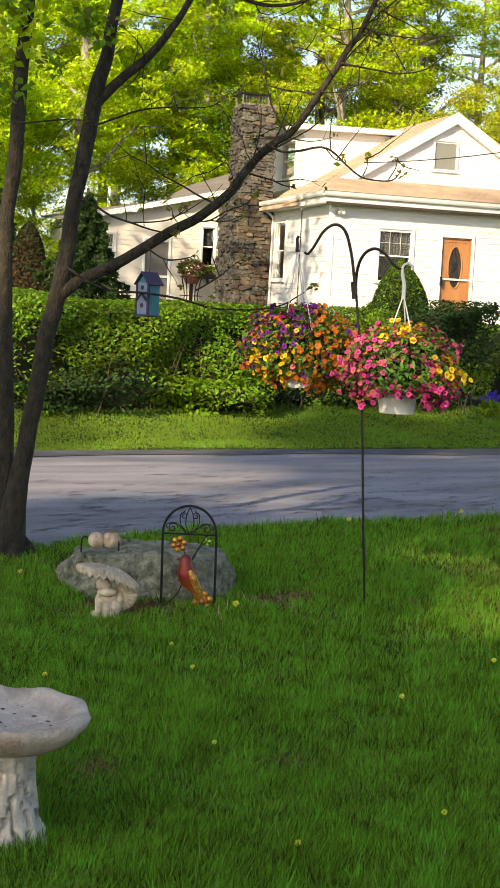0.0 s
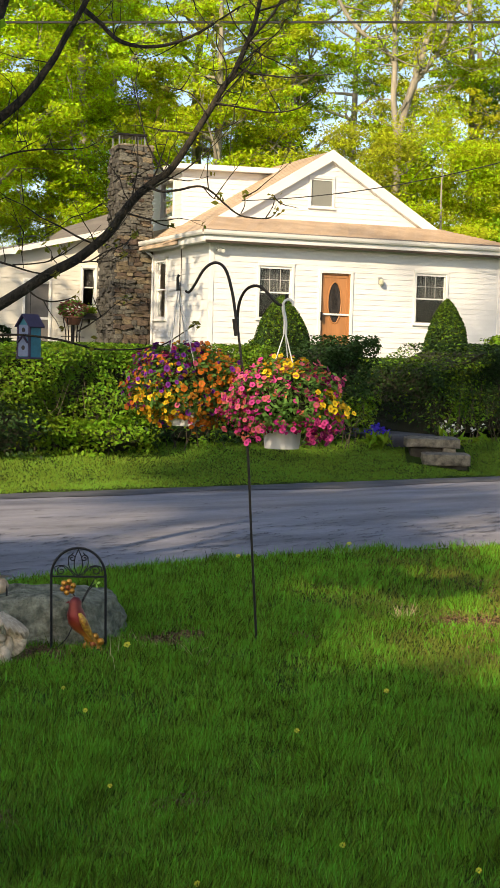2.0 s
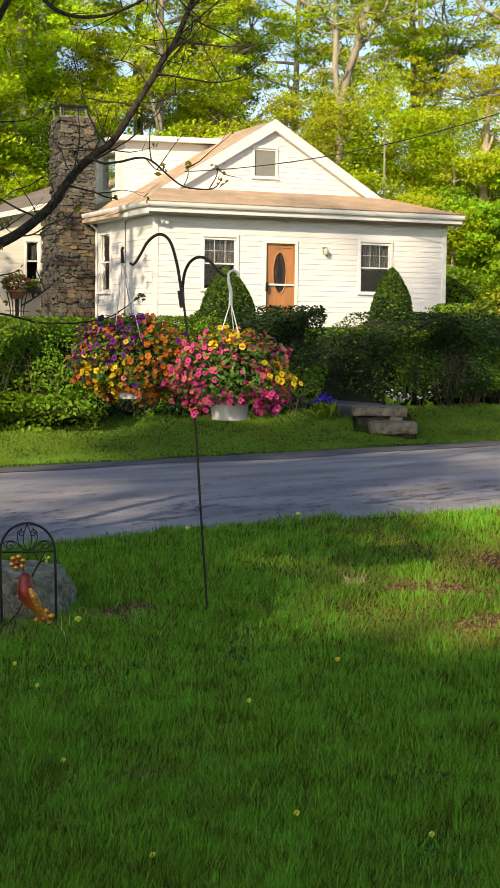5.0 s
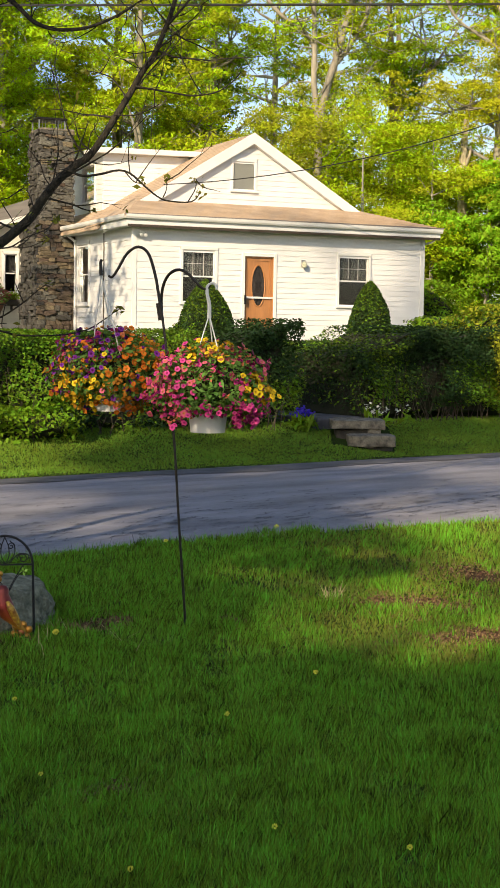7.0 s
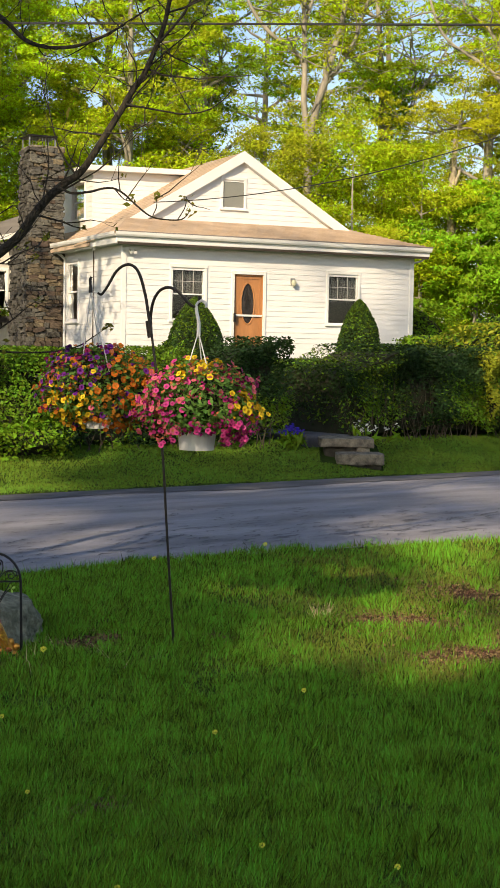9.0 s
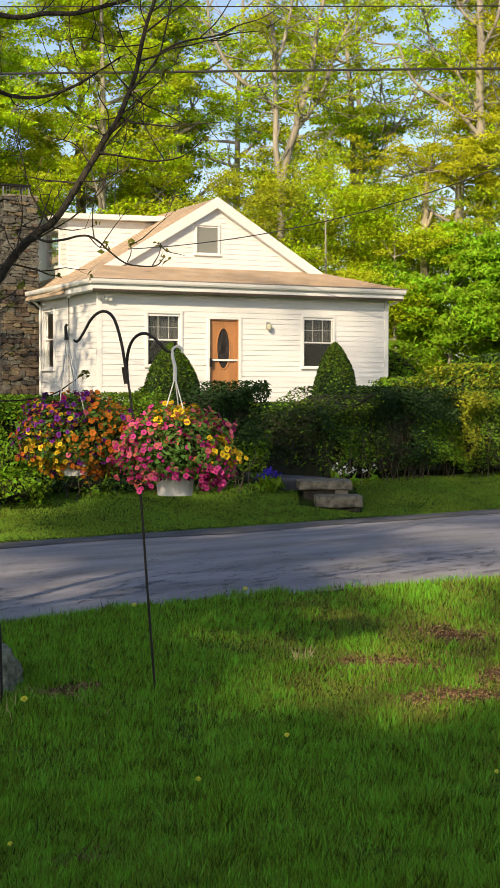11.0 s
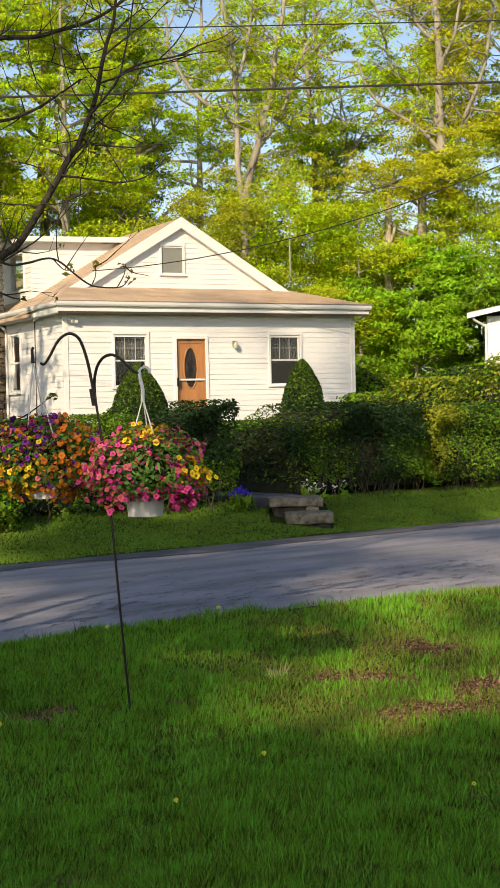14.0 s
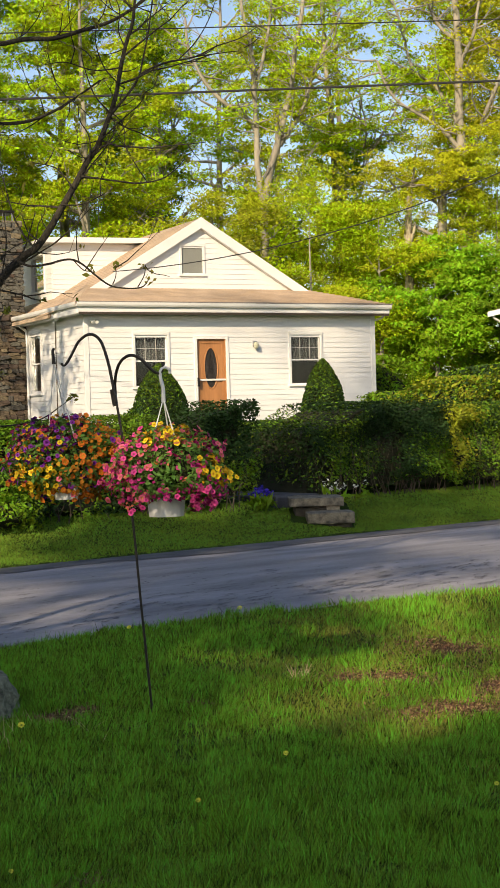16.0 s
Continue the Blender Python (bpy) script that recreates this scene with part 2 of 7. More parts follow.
def leaves(centers, size, rng, up=0.3, long=1.5, outward=None):
    """Bent four-cornered leaves at the centers, in random turns that lean upwards (or outwards)."""
    n = len(centers)
    nor = rng.normal(size=(n, 3))
    nor /= np.linalg.norm(nor, axis=1)[:, None]
    nor[:, 2] = np.abs(nor[:, 2]) + up
    if outward is not None:
        nor += outward
    nor /= np.linalg.norm(nor, axis=1)[:, None]
    a = np.cross(nor, rng.normal(size=(n, 3)))
    a /= np.linalg.norm(a, axis=1)[:, None] + 1e-9
    b = np.cross(nor, a)
    s = size * rng.uniform(0.6, 1.3, (n, 1))
    la, lb = s * long * 0.5, s * 0.42
    return np.stack([centers - a * la, centers + b * lb + nor * s * 0.1, centers + a * la - nor * s * 0.12, centers - b * lb + nor * s * 0.1], axis=1)


# ---- ground, road, verge ----
ROAD_DIR = radians(40.0)
RD, RN = np.array([math.cos(ROAD_DIR), math.sin(ROAD_DIR)]), np.array([-math.sin(ROAD_DIR), math.cos(ROAD_DIR)])
ROAD_FAR = 14.5


def road_near(r):
    """How far out the near edge of the road lies, at r metres along it."""
    return 9.42 - np.minimum(0.055 * (r - 7.0) ** 2, 0.5 + 0.03 * np.abs(r - 7.0)) + 0.05 * np.sin(r * 2.3) + 0.03 * np.sin(r * 5.1 + 1)


def ground_z(x, y):
    r, n = x * RD[0] + y * RD[1], x * RN[0] + y * RN[1]
    s = n - ROAD_FAR
    z = np.interp(s, [0, 0.5, 1.0, 2.0, 3.0, 6.0, 18.0, 40.0, 90.0, 400.0], [0.0, 0.05, 0.14, 0.32, 0.4, 0.5, 1.45, 1.9, 3.5, 12.0])
    on_road = np.clip(np.minimum(n - road_near(r), ROAD_FAR - n) / 0.15, 0, 1)
    lumps = 0.02 * np.sin(x * 1.7 + 0.4) * np.sin(y * 1.3) + 0.012 * np.sin(x * 4.1) * np.cos(y * 3.3 + 1)
    return np.where(s > 0, z, 0.0) + lumps * (1 - on_road) - 0.07 * on_road


def gz(x, y):
    return float(ground_z(np.array(float(x)), np.array(float(y))))


def ground_material():
    m = material("grassy_ground", (0.045, 0.075, 0.014), 0.95, vary=0.5, scale=3, fine=50, bump=0.8, dark=(0.022, 0.034, 0.009), bump_dist=0.03, spec=0.03)
    t = m.node_tree
    N, L = t.nodes.new, t.links.new
    b = t.nodes["Principled BSDF"]
    before = b.inputs["Base Color"].links[0].from_socket
    co, nz = N("ShaderNodeTexCoord"), N("ShaderNodeTexNoise")
    nz.inputs["Scale"].default_value = 4.0
    L(co.outputs["Object"], nz.inputs["Vector"])
    total = None
    for x, y, size in BARE:
        d, r, a = N("ShaderNodeVectorMath"), N("ShaderNodeMapRange"), N("ShaderNodeMath")
        d.operation = "DISTANCE"
        d.inputs[1].default_value = (x, y, 0)
        L(co.outputs["Object"], d.inputs[0])
        r.inputs["From Min"].default_value, r.inputs["From Max"].default_value = size * 1.6, size * 0.2
        L(d.outputs["Value"], r.inputs[0])
        a.operation = "MAXIMUM"
        L(r.outputs[0], a.inputs[0])
        a.inputs[1].default_value = 0.0
        if total:
            L(total, a.inputs[1])
        total = a.outputs[0]
    mul = N("ShaderNodeMath")
    mul.operation = "MULTIPLY_ADD"
    L(total, mul.inputs[0])
    mul.inputs[1].default_value = 1.6
    sub = N("ShaderNodeMath")
    sub.operation = "SUBTRACT"
    L(nz.outputs[0], sub.inputs[0])
    sub.inputs[1].default_value = 0.85
    L(sub.outputs[0], mul.inputs[2])
    mul.use_clamp = True
    mix = N("ShaderNodeMix")
    mix.data_type = "RGBA"
    L(mul.outputs[0], mix.inputs["Factor"])
    L(before, mix.inputs["A"])
    mix.inputs["B"].default_value = (0.1, 0.06, 0.035, 1)
    L(mix.outputs["Result"], b.inputs["Base Color"])
    return m


BARE = [(0.93, 8.0, 0.19), (1.14, 8.02, 0.19), (1.5, 8.66, 0.34), (1.72, 8.5, 0.3), (1.24, 10.05, 0.25), (0.82, 9.06, 0.17), (0.56, 9.0, 0.13), (-0.34, 8.24, 0.11), (-1.15, 7.95, 0.14), (-1.0, 8.15, 0.12), (-1.97, 7.6, 0.15), (-1.62, 7.58, 0.15), (-0.62, 5.15, 0.07), (-1.24, 4.88, 0.04), (-1.8, 7.42, 0.1)]
near = np.arange(-14, 40.01, 0.25)
axis_n = np.concatenate([np.array([-600, -300, -150, -80, -40, -25, -18]), near, np.array([45, 55, 70, 90, 130, 200, 350, 700])])
axis_r = np.concatenate([np.array([-700, -300, -150, -80, -40, -25]), np.arange(-18, 36.01, 0.3), np.array([45, 60, 90, 150, 300, 700])])
gr, gn = np.meshgrid(axis_r, axis_n)
gx, gy = gr * RD[0] + gn * RN[0], gr * RD[1] + gn * RN[1]
gzz = ground_z(gx, gy)
wide = len(axis_r)
geo = Geo()
geo.v = list(zip(gx.ravel().tolist(), gy.ravel().tolist(), gzz.ravel().tolist()))
geo.f = [(i * wide + j, i * wide + j + 1, (i + 1) * wide + j + 1, (i + 1) * wide + j) for i in range(len(axis_n) - 1) for j in range(wide - 1)]
tagged(geo.ob("ground", ground_material(), smooth=True), "green lawn and earth with bare brown patches", "ground", kind="structure")

ROAD_POSE = pose(0, 0, 0, 0, 0, 40.0)
road = Geo()
rr = np.concatenate([np.array([-200, -60, -25]), np.arange(-12, 30, 0.25), np.array([40, 80, 200])])
ACROSS = (0.0, 0.02, 0.15, 0.32, 0.5, 0.68, 0.85, 0.98, 1.0)
cols = len(ACROSS)
for r in rr:
    n0, n1 = float(road_near(r)) + 0.02 * math.sin(r * 9) if abs(r) < 40 else 8.0, ROAD_FAR - 0.1 + 0.03 * math.sin(r * 3)
    for k in range(cols):
        f = ACROSS[k]
        road.v.append((r, n0 + (n1 - n0) * f, 0.012 + 0.05 * math.sin(math.pi * f) - (0.05 if k in (0, cols - 1) else 0)))
road.f = [(i * cols + j, (i + 1) * cols + j, (i + 1) * cols + j + 1, i * cols + j + 1)[::-1] for i in range(len(rr) - 1) for j in range(cols - 1)]
o = road.ob("road", asphalt, smooth=True)
o.matrix_basis = ROAD_POSE
tagged(o, "worn grey asphalt lane with rough broken edges", "road", kind="structure")
# darker, newer asphalt along the far edge
def road_z(r, n):
    n0, n1 = float(road_near(r)), ROAD_FAR - 0.1
    f = list(ACROSS)
    return float(np.interp((n - n0) / (n1 - n0), f, [0.012 + 0.05 * math.sin(math.pi * a) - (0.05 if a in (0, 1) else 0) for a in f]))


tar = Geo()
pts = [(r, 13.55 + 0.35 * noise.noise((r * 0.5, 3, 0)) + 0.06 * noise.noise((r * 4, 3, 0)), 14.36 + 0.04 * noise.noise((r * 2.7, 9, 4))) for r in np.arange(-12, 30, 0.15)]
tar.add([(r, a + (c - a) * k / 7, road_z(r, a + (c - a) * k / 7) + 0.007) for r, a, c in pts for k in range(8)], [(8 * i + k, 8 * i + 8 + k, 8 * i + 9 + k, 8 * i + 1 + k) for i in range(len(pts) - 1) for k in range(7)])
o = tar.ob("road_seam", tar_mat)
o.matrix_basis = ROAD_POSE
tagged(o, "dark tar band along the far asphalt edge", "road seam", kind="structure")

# broken, flaking surface near the lawn's edge
py = random.Random(61)
cracks = Geo()
for _ in range(1000):
    r, n = py.uniform(1.5, 17.0), 0
    n = float(road_near(r)) + 0.25 + abs(py.gauss(0, 0.95))
    length, width = py.uniform(0.05, 0.26), py.uniform(0.008, 0.028)
    k = 7
    line = [(r + length * i / (k - 1), n + 0.05 * noise.noise((r * 9 + i * 0.7, n * 5, 0)) + 0.04 * (i / k)) for i in range(k)]
    ws = [width * math.sin(math.pi * (i + 0.4) / k) * py.uniform(0.5, 1.2) for i in range(k)]
    cracks.add([q for (a, c), w in zip(line, ws) for q in ((a, c - w / 2, road_z(a, c - w / 2) + 0.006), (a, c + w / 2, road_z(a, c + w / 2) + 0.006))], [(2 * i, 2 * i + 2, 2 * i + 3, 2 * i + 1) for i in range(k - 1)])
o = cracks.ob("road_crack", material("crack_shadow_tar", (0.1, 0.1, 0.115), 0.9, vary=0.3))
o.matrix_basis = ROAD_POSE
tagged(o, "dark cracks and flakes in the worn asphalt", "road crack", kind="stuff")

# steps up from the road and the path behind them
steps = thing("garden_steps", "two weathered concrete steps set in the grass bank", "steps", pose(0.93, 20.4, 0, 0, 0, 2))


def worn_slab(x0, x1, y0, y1, z0, z1, seed):
    """A block with chipped, uneven edges."""
    bm = bmesh.new()
    bmesh.ops.create_cube(bm, size=1.0)
    bmesh.ops.subdivide_edges(bm, edges=bm.edges[:], cuts=9, use_grid_fill=True)
    for v in bm.verts:
        p = v.co * 2
        edge = sorted(abs(c) for c in p)[1] ** 12
        q = Vector(((x0 + x1) / 2 + v.co.x * (x1 - x0), (y0 + y1) / 2 + v.co.y * (y1 - y0), (z0 + z1) / 2 + v.co.z * (z1 - z0)))
        n = noise.noise(q * 7 + Vector((seed, 0, 0)))
        v.co = q - p * (0.012 + 0.016 * n) * edge + Vector((0, 0.008 * n, 0.006 * n))
    return Geo().take(bm)


# recessed risers coloured near black for the shade under each slab
riser_shade = material("shaded_stone_riser", (0.07, 0.06, 0.045), 0.95, vary=0.6, scale=9, fine=50, bump=0.8)
lower = worn_slab(-0.28, 0.37, -0.02, 0.5, 0.1, 0.265, 1).ob("lower_step", concrete, steps)
worn_slab(-0.22, 0.34, 0.07, 0.5, -0.1, 0.11, 3).ob("riser", riser_shade, lower)
upper = worn_slab(-0.49, 0.26, 0.38, 1.1, 0.315, 0.45, 5).ob("upper_step", concrete, steps)
worn_slab(-0.42, 0.16, 0.47, 1.05, 0.0, 0.32, 7).ob("riser", riser_shade, upper)
worn_slab(0.02, 0.2, 0.4, 0.52, 0.255, 0.325, 9).ob("wedge_stone", concrete, upper)
o = Geo().round_box(13.95, 14.8, 16.25, 19.5, 0.1, 0.44, 0.03, 2).ob("path", tar_mat)
o.matrix_basis = ROAD_POSE
tagged(o, "dark asphalt garden path between the hedges", "path", kind="structure")

# ---- the white house ----
HOUSE = pose(-1.26, 43.0, 0, 0, 0, 26.0)
house = thing("house", "white clapboard cottage with tan shingle roof and stone chimney", "house", HOUSE)
LEFT, RIGHT, BASE, EAVE = -3.73, 5.31, 1.45, 4.54


def cut(x0, x1, holes):
    """What is left of a stretch once the holes are taken out."""
    spans = [(x0, x1)]
    for h0, h1 in holes:
        spans = [s for a, b in spans for s in ((a, min(b, h0)), (max(a, h1), b)) if s[1] - s[0] > 0.02]
    return spans


def clad_wall(name, m, x0, x1, z0, z1, holes=(), mat=None, limits=None, exposure=0.152, parent=None, label=""):
    """A wall 14 cm thick with openings, clad in lapped boards. Its x runs along it, its y into the house."""
    mat = mat or siding_white
    limits = limits or (lambda z: (x0, x1))
    core = Geo()
    levels = sorted({z0, z1, *(z for h in holes for z in h[2:])} | ({z0 + (z1 - z0) * k / 12 for k in range(13)} if limits(z1) != limits(z0) else set()))
    for a, b in zip(levels, levels[1:]):
        lo, hi = limits((a + b) / 2) if limits(z1) == limits(z0) else limits(b)
        for s0, s1 in cut(lo, hi, [h[:2] for h in holes if h[2] < (a + b) / 2 < h[3]]):
            core.box(s0, s1, 0.0, 0.14, a, b)
    wall = core.ob(name, mat, parent or house, label)
    wall.matrix_basis = m
    z = z0
    while z < z1 - 0.03:
        top = min(z + exposure, z1)
        lo, hi = limits(top) if limits(z1) != limits(z0) else (x0, x1)
        for s0, s1 in cut(lo, hi, [h[:2] for h in holes if h[2] < (z + top) / 2 < h[3]]):
            g = Geo().add([(s0, -0.02, z), (s1, -0.02, z), (s1, -0.006, top + 0.012), (s0, -0.006, top + 0.012), (s0, -0.002, z), (s1, -0.002, z), (s1, -0.002, top + 0.012), (s0, -0.002, top + 0.012)],
                          [(0, 1, 2, 3), (4, 7, 6, 5), (0, 4, 5, 1), (0, 3, 7, 4), (1, 5, 6, 2), (3, 2, 6, 7)])
            g.ob("siding_board", mat, wall)
        z = top
    return wall


bar_grey = material("grey_glazing_bars", (0.38, 0.38, 0.36), 0.5, vary=0.1)


def sash_window(m, w, h, panes=(3, 2), curtain=True, blind=False, parent=None):
    """A double-hung window set in an opening w x h; its x, z start at the opening's lower left corner."""
    p = parent or house
    frame_ob = Geo()
    for a in ((-0.075, 0.0, -0.06, h + 0.08), (w, w + 0.075, -0.06, h + 0.08)):
        frame_ob.round_box(a[0], a[1], -0.05, 0.1, a[2], a[3], 0.006)
    frame_ob.round_box(-0.075, w + 0.075, -0.055, 0.1, h, h + 0.1, 0.006)
    win = frame_ob.ob("window", trim_white, p)
    win.matrix_basis = m
    Geo().round_box(-0.11, w + 0.11, -0.08, 0.1, -0.06, 0.0, 0.008).ob("sill", trim_white, win)
    for z0, z1, y, name in ((h * 0.5 - 0.02, h, 0.02, "upper_sash"), (0.0, h * 0.5 + 0.02, 0.05, "lower_sash")):
        s = Geo()
        for x in (0.0, w - 0.035):
            s.box(x, x + 0.035, y, y + 0.03, z0, z1)
        for z in (z0, z1 - 0.04):
            s.box(0.035, w - 0.035, y, y + 0.03, z, z + 0.04)
        sash = s.ob(name, trim_white, win)
        if name == "upper_sash" and panes[0]:
            for k in range(1, panes[0]):
                Geo().box(w * k / panes[0] - 0.0068, w * k / panes[0] + 0.0068, y + 0.004, y + 0.022, z0 + 0.04, z1 - 0.04).ob("glazing_bar", bar_grey, sash)
            for k in range(1, panes[1]):
                zz = z0 + (z1 - z0) * k / panes[1]
                Geo().box(0.035, w - 0.035, y + 0.002, y + 0.02, zz - 0.0068, zz + 0.0068).ob("glazing_bar", bar_grey, sash)
        pane = Geo().box(0.03, w - 0.03, y + 0.012, y + 0.017, z0 + 0.03, z1 - 0.03).ob("pane", glass, sash)
        pane.visible_shadow = False
    if curtain:
        c = Geo()
        n = 40
        c.add([(w * k / n, 0.13 + 0.012 * math.sin(k * 1.7), z) for z in (h * 0.45, h) for k in range(n + 1)], [(k, k + 1, n + 2 + k, n + 1 + k) for k in range(n)])
        c.ob("curtain", curtain_mat, win)
    if blind:
        Geo().box(0.0, w, 0.0, 0.012, 0.0, h).ob("blind", shade_mat, win)
    return win


DOOR = (-0.45, 0.45, 1.78, 3.83)
WIN_A, WIN_B = (-2.34, -1.37, 2.49, 3.95), (2.56, 3.53, 2.49, 3.95)
clad_wall("wall", Matrix(), LEFT, RIGHT, BASE, EAVE, (DOOR, WIN_A, WIN_B))
SIDE_WIN = (4.1, 5.15, 2.45, 4.25)
# the left wall is laid out from back to front
SIDE_LEN = 12.0
side_m = pose(LEFT, SIDE_LEN, 0, 0, 0, -90.0)
clad_wall("wall", side_m, 0.0, SIDE_LEN - 0.026, BASE, EAVE + 0.15, ((SIDE_LEN - SIDE_WIN[1], SIDE_LEN - SIDE_WIN[0], *SIDE_WIN[2:]),))
clad_wall("wall", pose(RIGHT, 0.026, 0, 0, 0, 90.0), 0.0, SIDE_LEN, BASE, EAVE)
Geo().box(LEFT + 0.2, RIGHT - 0.2, SIDE_LEN - 0.2, SIDE_LEN, BASE, EAVE).ob("back_wall", siding_white, house)
# added dark floor and backing so the rooms behind the windows look unlit
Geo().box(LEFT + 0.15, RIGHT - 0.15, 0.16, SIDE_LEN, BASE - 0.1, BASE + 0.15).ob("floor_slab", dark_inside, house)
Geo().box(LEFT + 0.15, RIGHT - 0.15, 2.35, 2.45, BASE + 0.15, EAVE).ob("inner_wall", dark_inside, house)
Geo().box(LEFT + 0.02, RIGHT - 0.02, 0.03, SIDE_LEN, 0.9, BASE).ob("foundation", concrete, house)
Geo().box(LEFT + 0.1, RIGHT - 0.1, 0.12, 2.3, EAVE - 0.02, EAVE + 0.05).ob("porch_ceiling", trim_white, house)
for x in (LEFT, RIGHT):
    s = -1 if x == LEFT else 1
    Geo().round_box(x - 0.07 + 0.045 * s, x + 0.07 + 0.045 * s - 0.09 * (s > 0) * 0, -0.035, 0.05, BASE, EAVE, 0.006).ob("corner_trim", trim_white, house)
for w in (WIN_A, WIN_B):
    sash_window(pose(w[0], 0, w[2]), w[1] - w[0], w[3] - w[2])
sash_window(side_m @ pose(SIDE_LEN - SIDE_WIN[1], 0, SIDE_WIN[2]), 1.05, 1.8, panes=(0, 0), curtain=False)

# front door
dw, dh = DOOR[1] - DOOR[0], DOOR[3] - DOOR[2]
g = Geo()
for a, b in ((-0.09, 0.0), (dw, dw + 0.09)):
    g.round_box(a, b, -0.05, 0.12, 0.0, dh + 0.1, 0.008)
g.round_box(-0.001, dw + 0.001, -0.05, 0.12, dh, dh + 0.1, 0.008)
door = g.ob("door", trim_white, house, "oak front door with a leaded oval light")
door.matrix_basis = pose(DOOR[0], 0, DOOR[2])
OVAL = (dw / 2, 0.2 + 0.63 * 1.02, 0.21, 0.585)      # centre x, height above the sill, half axes
oz = dh - 0.24 - OVAL[3]
ring = [(dw / 2 + OVAL[2] * math.cos(a), oz + OVAL[3] * math.sin(a)) for a in np.linspace(0, 2 * math.pi, 33)[:-1]]


def around(a):
    """Where a ray from the oval's middle leaves the slab."""
    c, s = math.cos(a), math.sin(a)
    k = min((dw / 2 - 0.012) / max(abs(c), 1e-6), ((dh - oz - 0.01) if s > 0 else oz - 0.01) / max(abs(s), 1e-6))
    return dw / 2 + k * c, oz + k * s


slab = Geo()
angles = sorted(set(np.linspace(0, 2 * math.pi, 33)[:-1].tolist()))
inner = [(dw / 2 + OVAL[2] * math.cos(a), oz + OVAL[3] * math.sin(a)) for a in angles]
outer = [around(a) for a in angles]
n = len(angles)
slab.add([(x, y, z) for y in (0.045, 0.085) for ringpts in (inner, outer) for x, z in ringpts],
         [(k, (k + 1) % n, n + (k + 1) % n, n + k) for k in range(n)] + [(2 * n + k, 3 * n + k, 3 * n + (k + 1) % n, 2 * n + (k + 1) % n) for k in range(n)]
         + [(k, 2 * n + k, 2 * n + (k + 1) % n, (k + 1) % n) for k in range(n)] + [(n + k, n + (k + 1) % n, 3 * n + (k + 1) % n, 3 * n + k) for k in range(n)])
for x0, z0, x1, z1 in ((0.01, 0.01, 0.1, dh - 0.01), (dw - 0.1, 0.01, dw - 0.01, dh - 0.01), (0.1, 0.01, dw - 0.1, 0.14), (0.1, dh - 0.12, dw - 0.1, dh - 0.01)):
    slab.box(x0, x1, 0.03, 0.046, z0, z1)
slab = slab.ob("door_slab", door_wood, door)
Geo().tube([(x, 0.04, z) for x, z in ring + ring[:1]], 0.022, 6).ob("oval_moulding", door_wood, slab)
lead = Geo()
for k in range(-3, 4):
    half = OVAL[3] * math.sqrt(max(0, 1 - (k / 4) ** 2))
    lead.tube([(dw / 2 + k / 4 * OVAL[2], 0.057, oz - half), (dw / 2 + k / 4 * OVAL[2] * 0.4, 0.057, oz), (dw / 2 + k / 4 * OVAL[2], 0.057, oz + half)], 0.005, 4)
lead.ob("leading", dark_bronze, slab)
Geo().add([(x, 0.062, z) for x, z in ring], [tuple(range(len(ring)))]).ob("oval_pane", material("dark_leaded_glass", (0.05, 0.04, 0.035), 0.12, vary=0.5, scale=14, fine=50, bump=0.4), slab)
Geo().round_box(0.01, dw - 0.01, -0.012, 0.016, 0.86, 0.915, 0.006).ob("storm_door_rail", trim_white, door)
g = Geo()
for x in (0.0, dw - 0.03):
    g.box(x, x + 0.03, -0.01, 0.02, 0, dh)
g.box(0.03, dw - 0.03, -0.01, 0.02, dh - 0.03, dh)
g.ob("storm_door_frame", door_wood, door)
Geo().round_box(-0.03, 0.03, -0.1, -0.05, 0.7, 0.95, 0.01).ob("handle", black_iron, door)

# wall lamp and corner floodlight
lamp = Geo().round_box(1.31, 1.45, -0.06, -0.02, 3.6, 3.78, 0.01).ob("wall_lamp", grey_metal, house)
Geo().lathe([(0.03, -0.12), (0.07, -0.08), (0.075, 0.0), (0.05, 0.06), (0.02, 0.08)], 12).ob("lamp_globe", material("frosted_glass", (0.4, 0.41, 0.3), 0.3, vary=0.05), lamp).location = (1.38, -0.13, 3.66)
flood = Geo().round_box(-3.62, -3.5, -0.06, -0.025, 4.32, 4.44, 0.01).ob("flood_light", trim_white, house)
for k in (-1, 1):
    o = Geo().lathe([(0.025, -0.06), (0.035, 0.0), (0.055, 0.07), (0.05, 0.08)], 10).ob("lamp_head", trim_white, flood)
    o.matrix_basis = pose(-3.56 + 0.07 * k, -0.12, 4.33, 120, 25 * k, 0)

# eaves of the porch: soffit, fascia, gutter
FRONT = -0.4
Geo().box(LEFT - 0.36, RIGHT + 0.4, FRONT + 0.03, 0.0, EAVE, EAVE + 0.025).ob("soffit", trim_white, house)
Geo().box(LEFT - 0.36, LEFT - 0.002, 0.0, SIDE_LEN, EAVE, EAVE + 0.025).ob("soffit", trim_white, house)
Geo().round_box(LEFT - 0.37, RIGHT + 0.42, FRONT, FRONT + 0.03, EAVE + 0.022, EAVE + 0.27, 0.005).ob("fascia", trim_white, house)
# dark strip added under the fascia as the eave's shadow line
soffit_shadow = material("brown_eave_shadow", (0.05, 0.036, 0.026), 0.8, vary=0.3)
Geo().box(LEFT - 0.36, RIGHT + 0.4, FRONT - 0.006, FRONT + 0.028, EAVE - 0.045, EAVE + 0.018).ob("eave_shadow_strip", soffit_shadow, house)
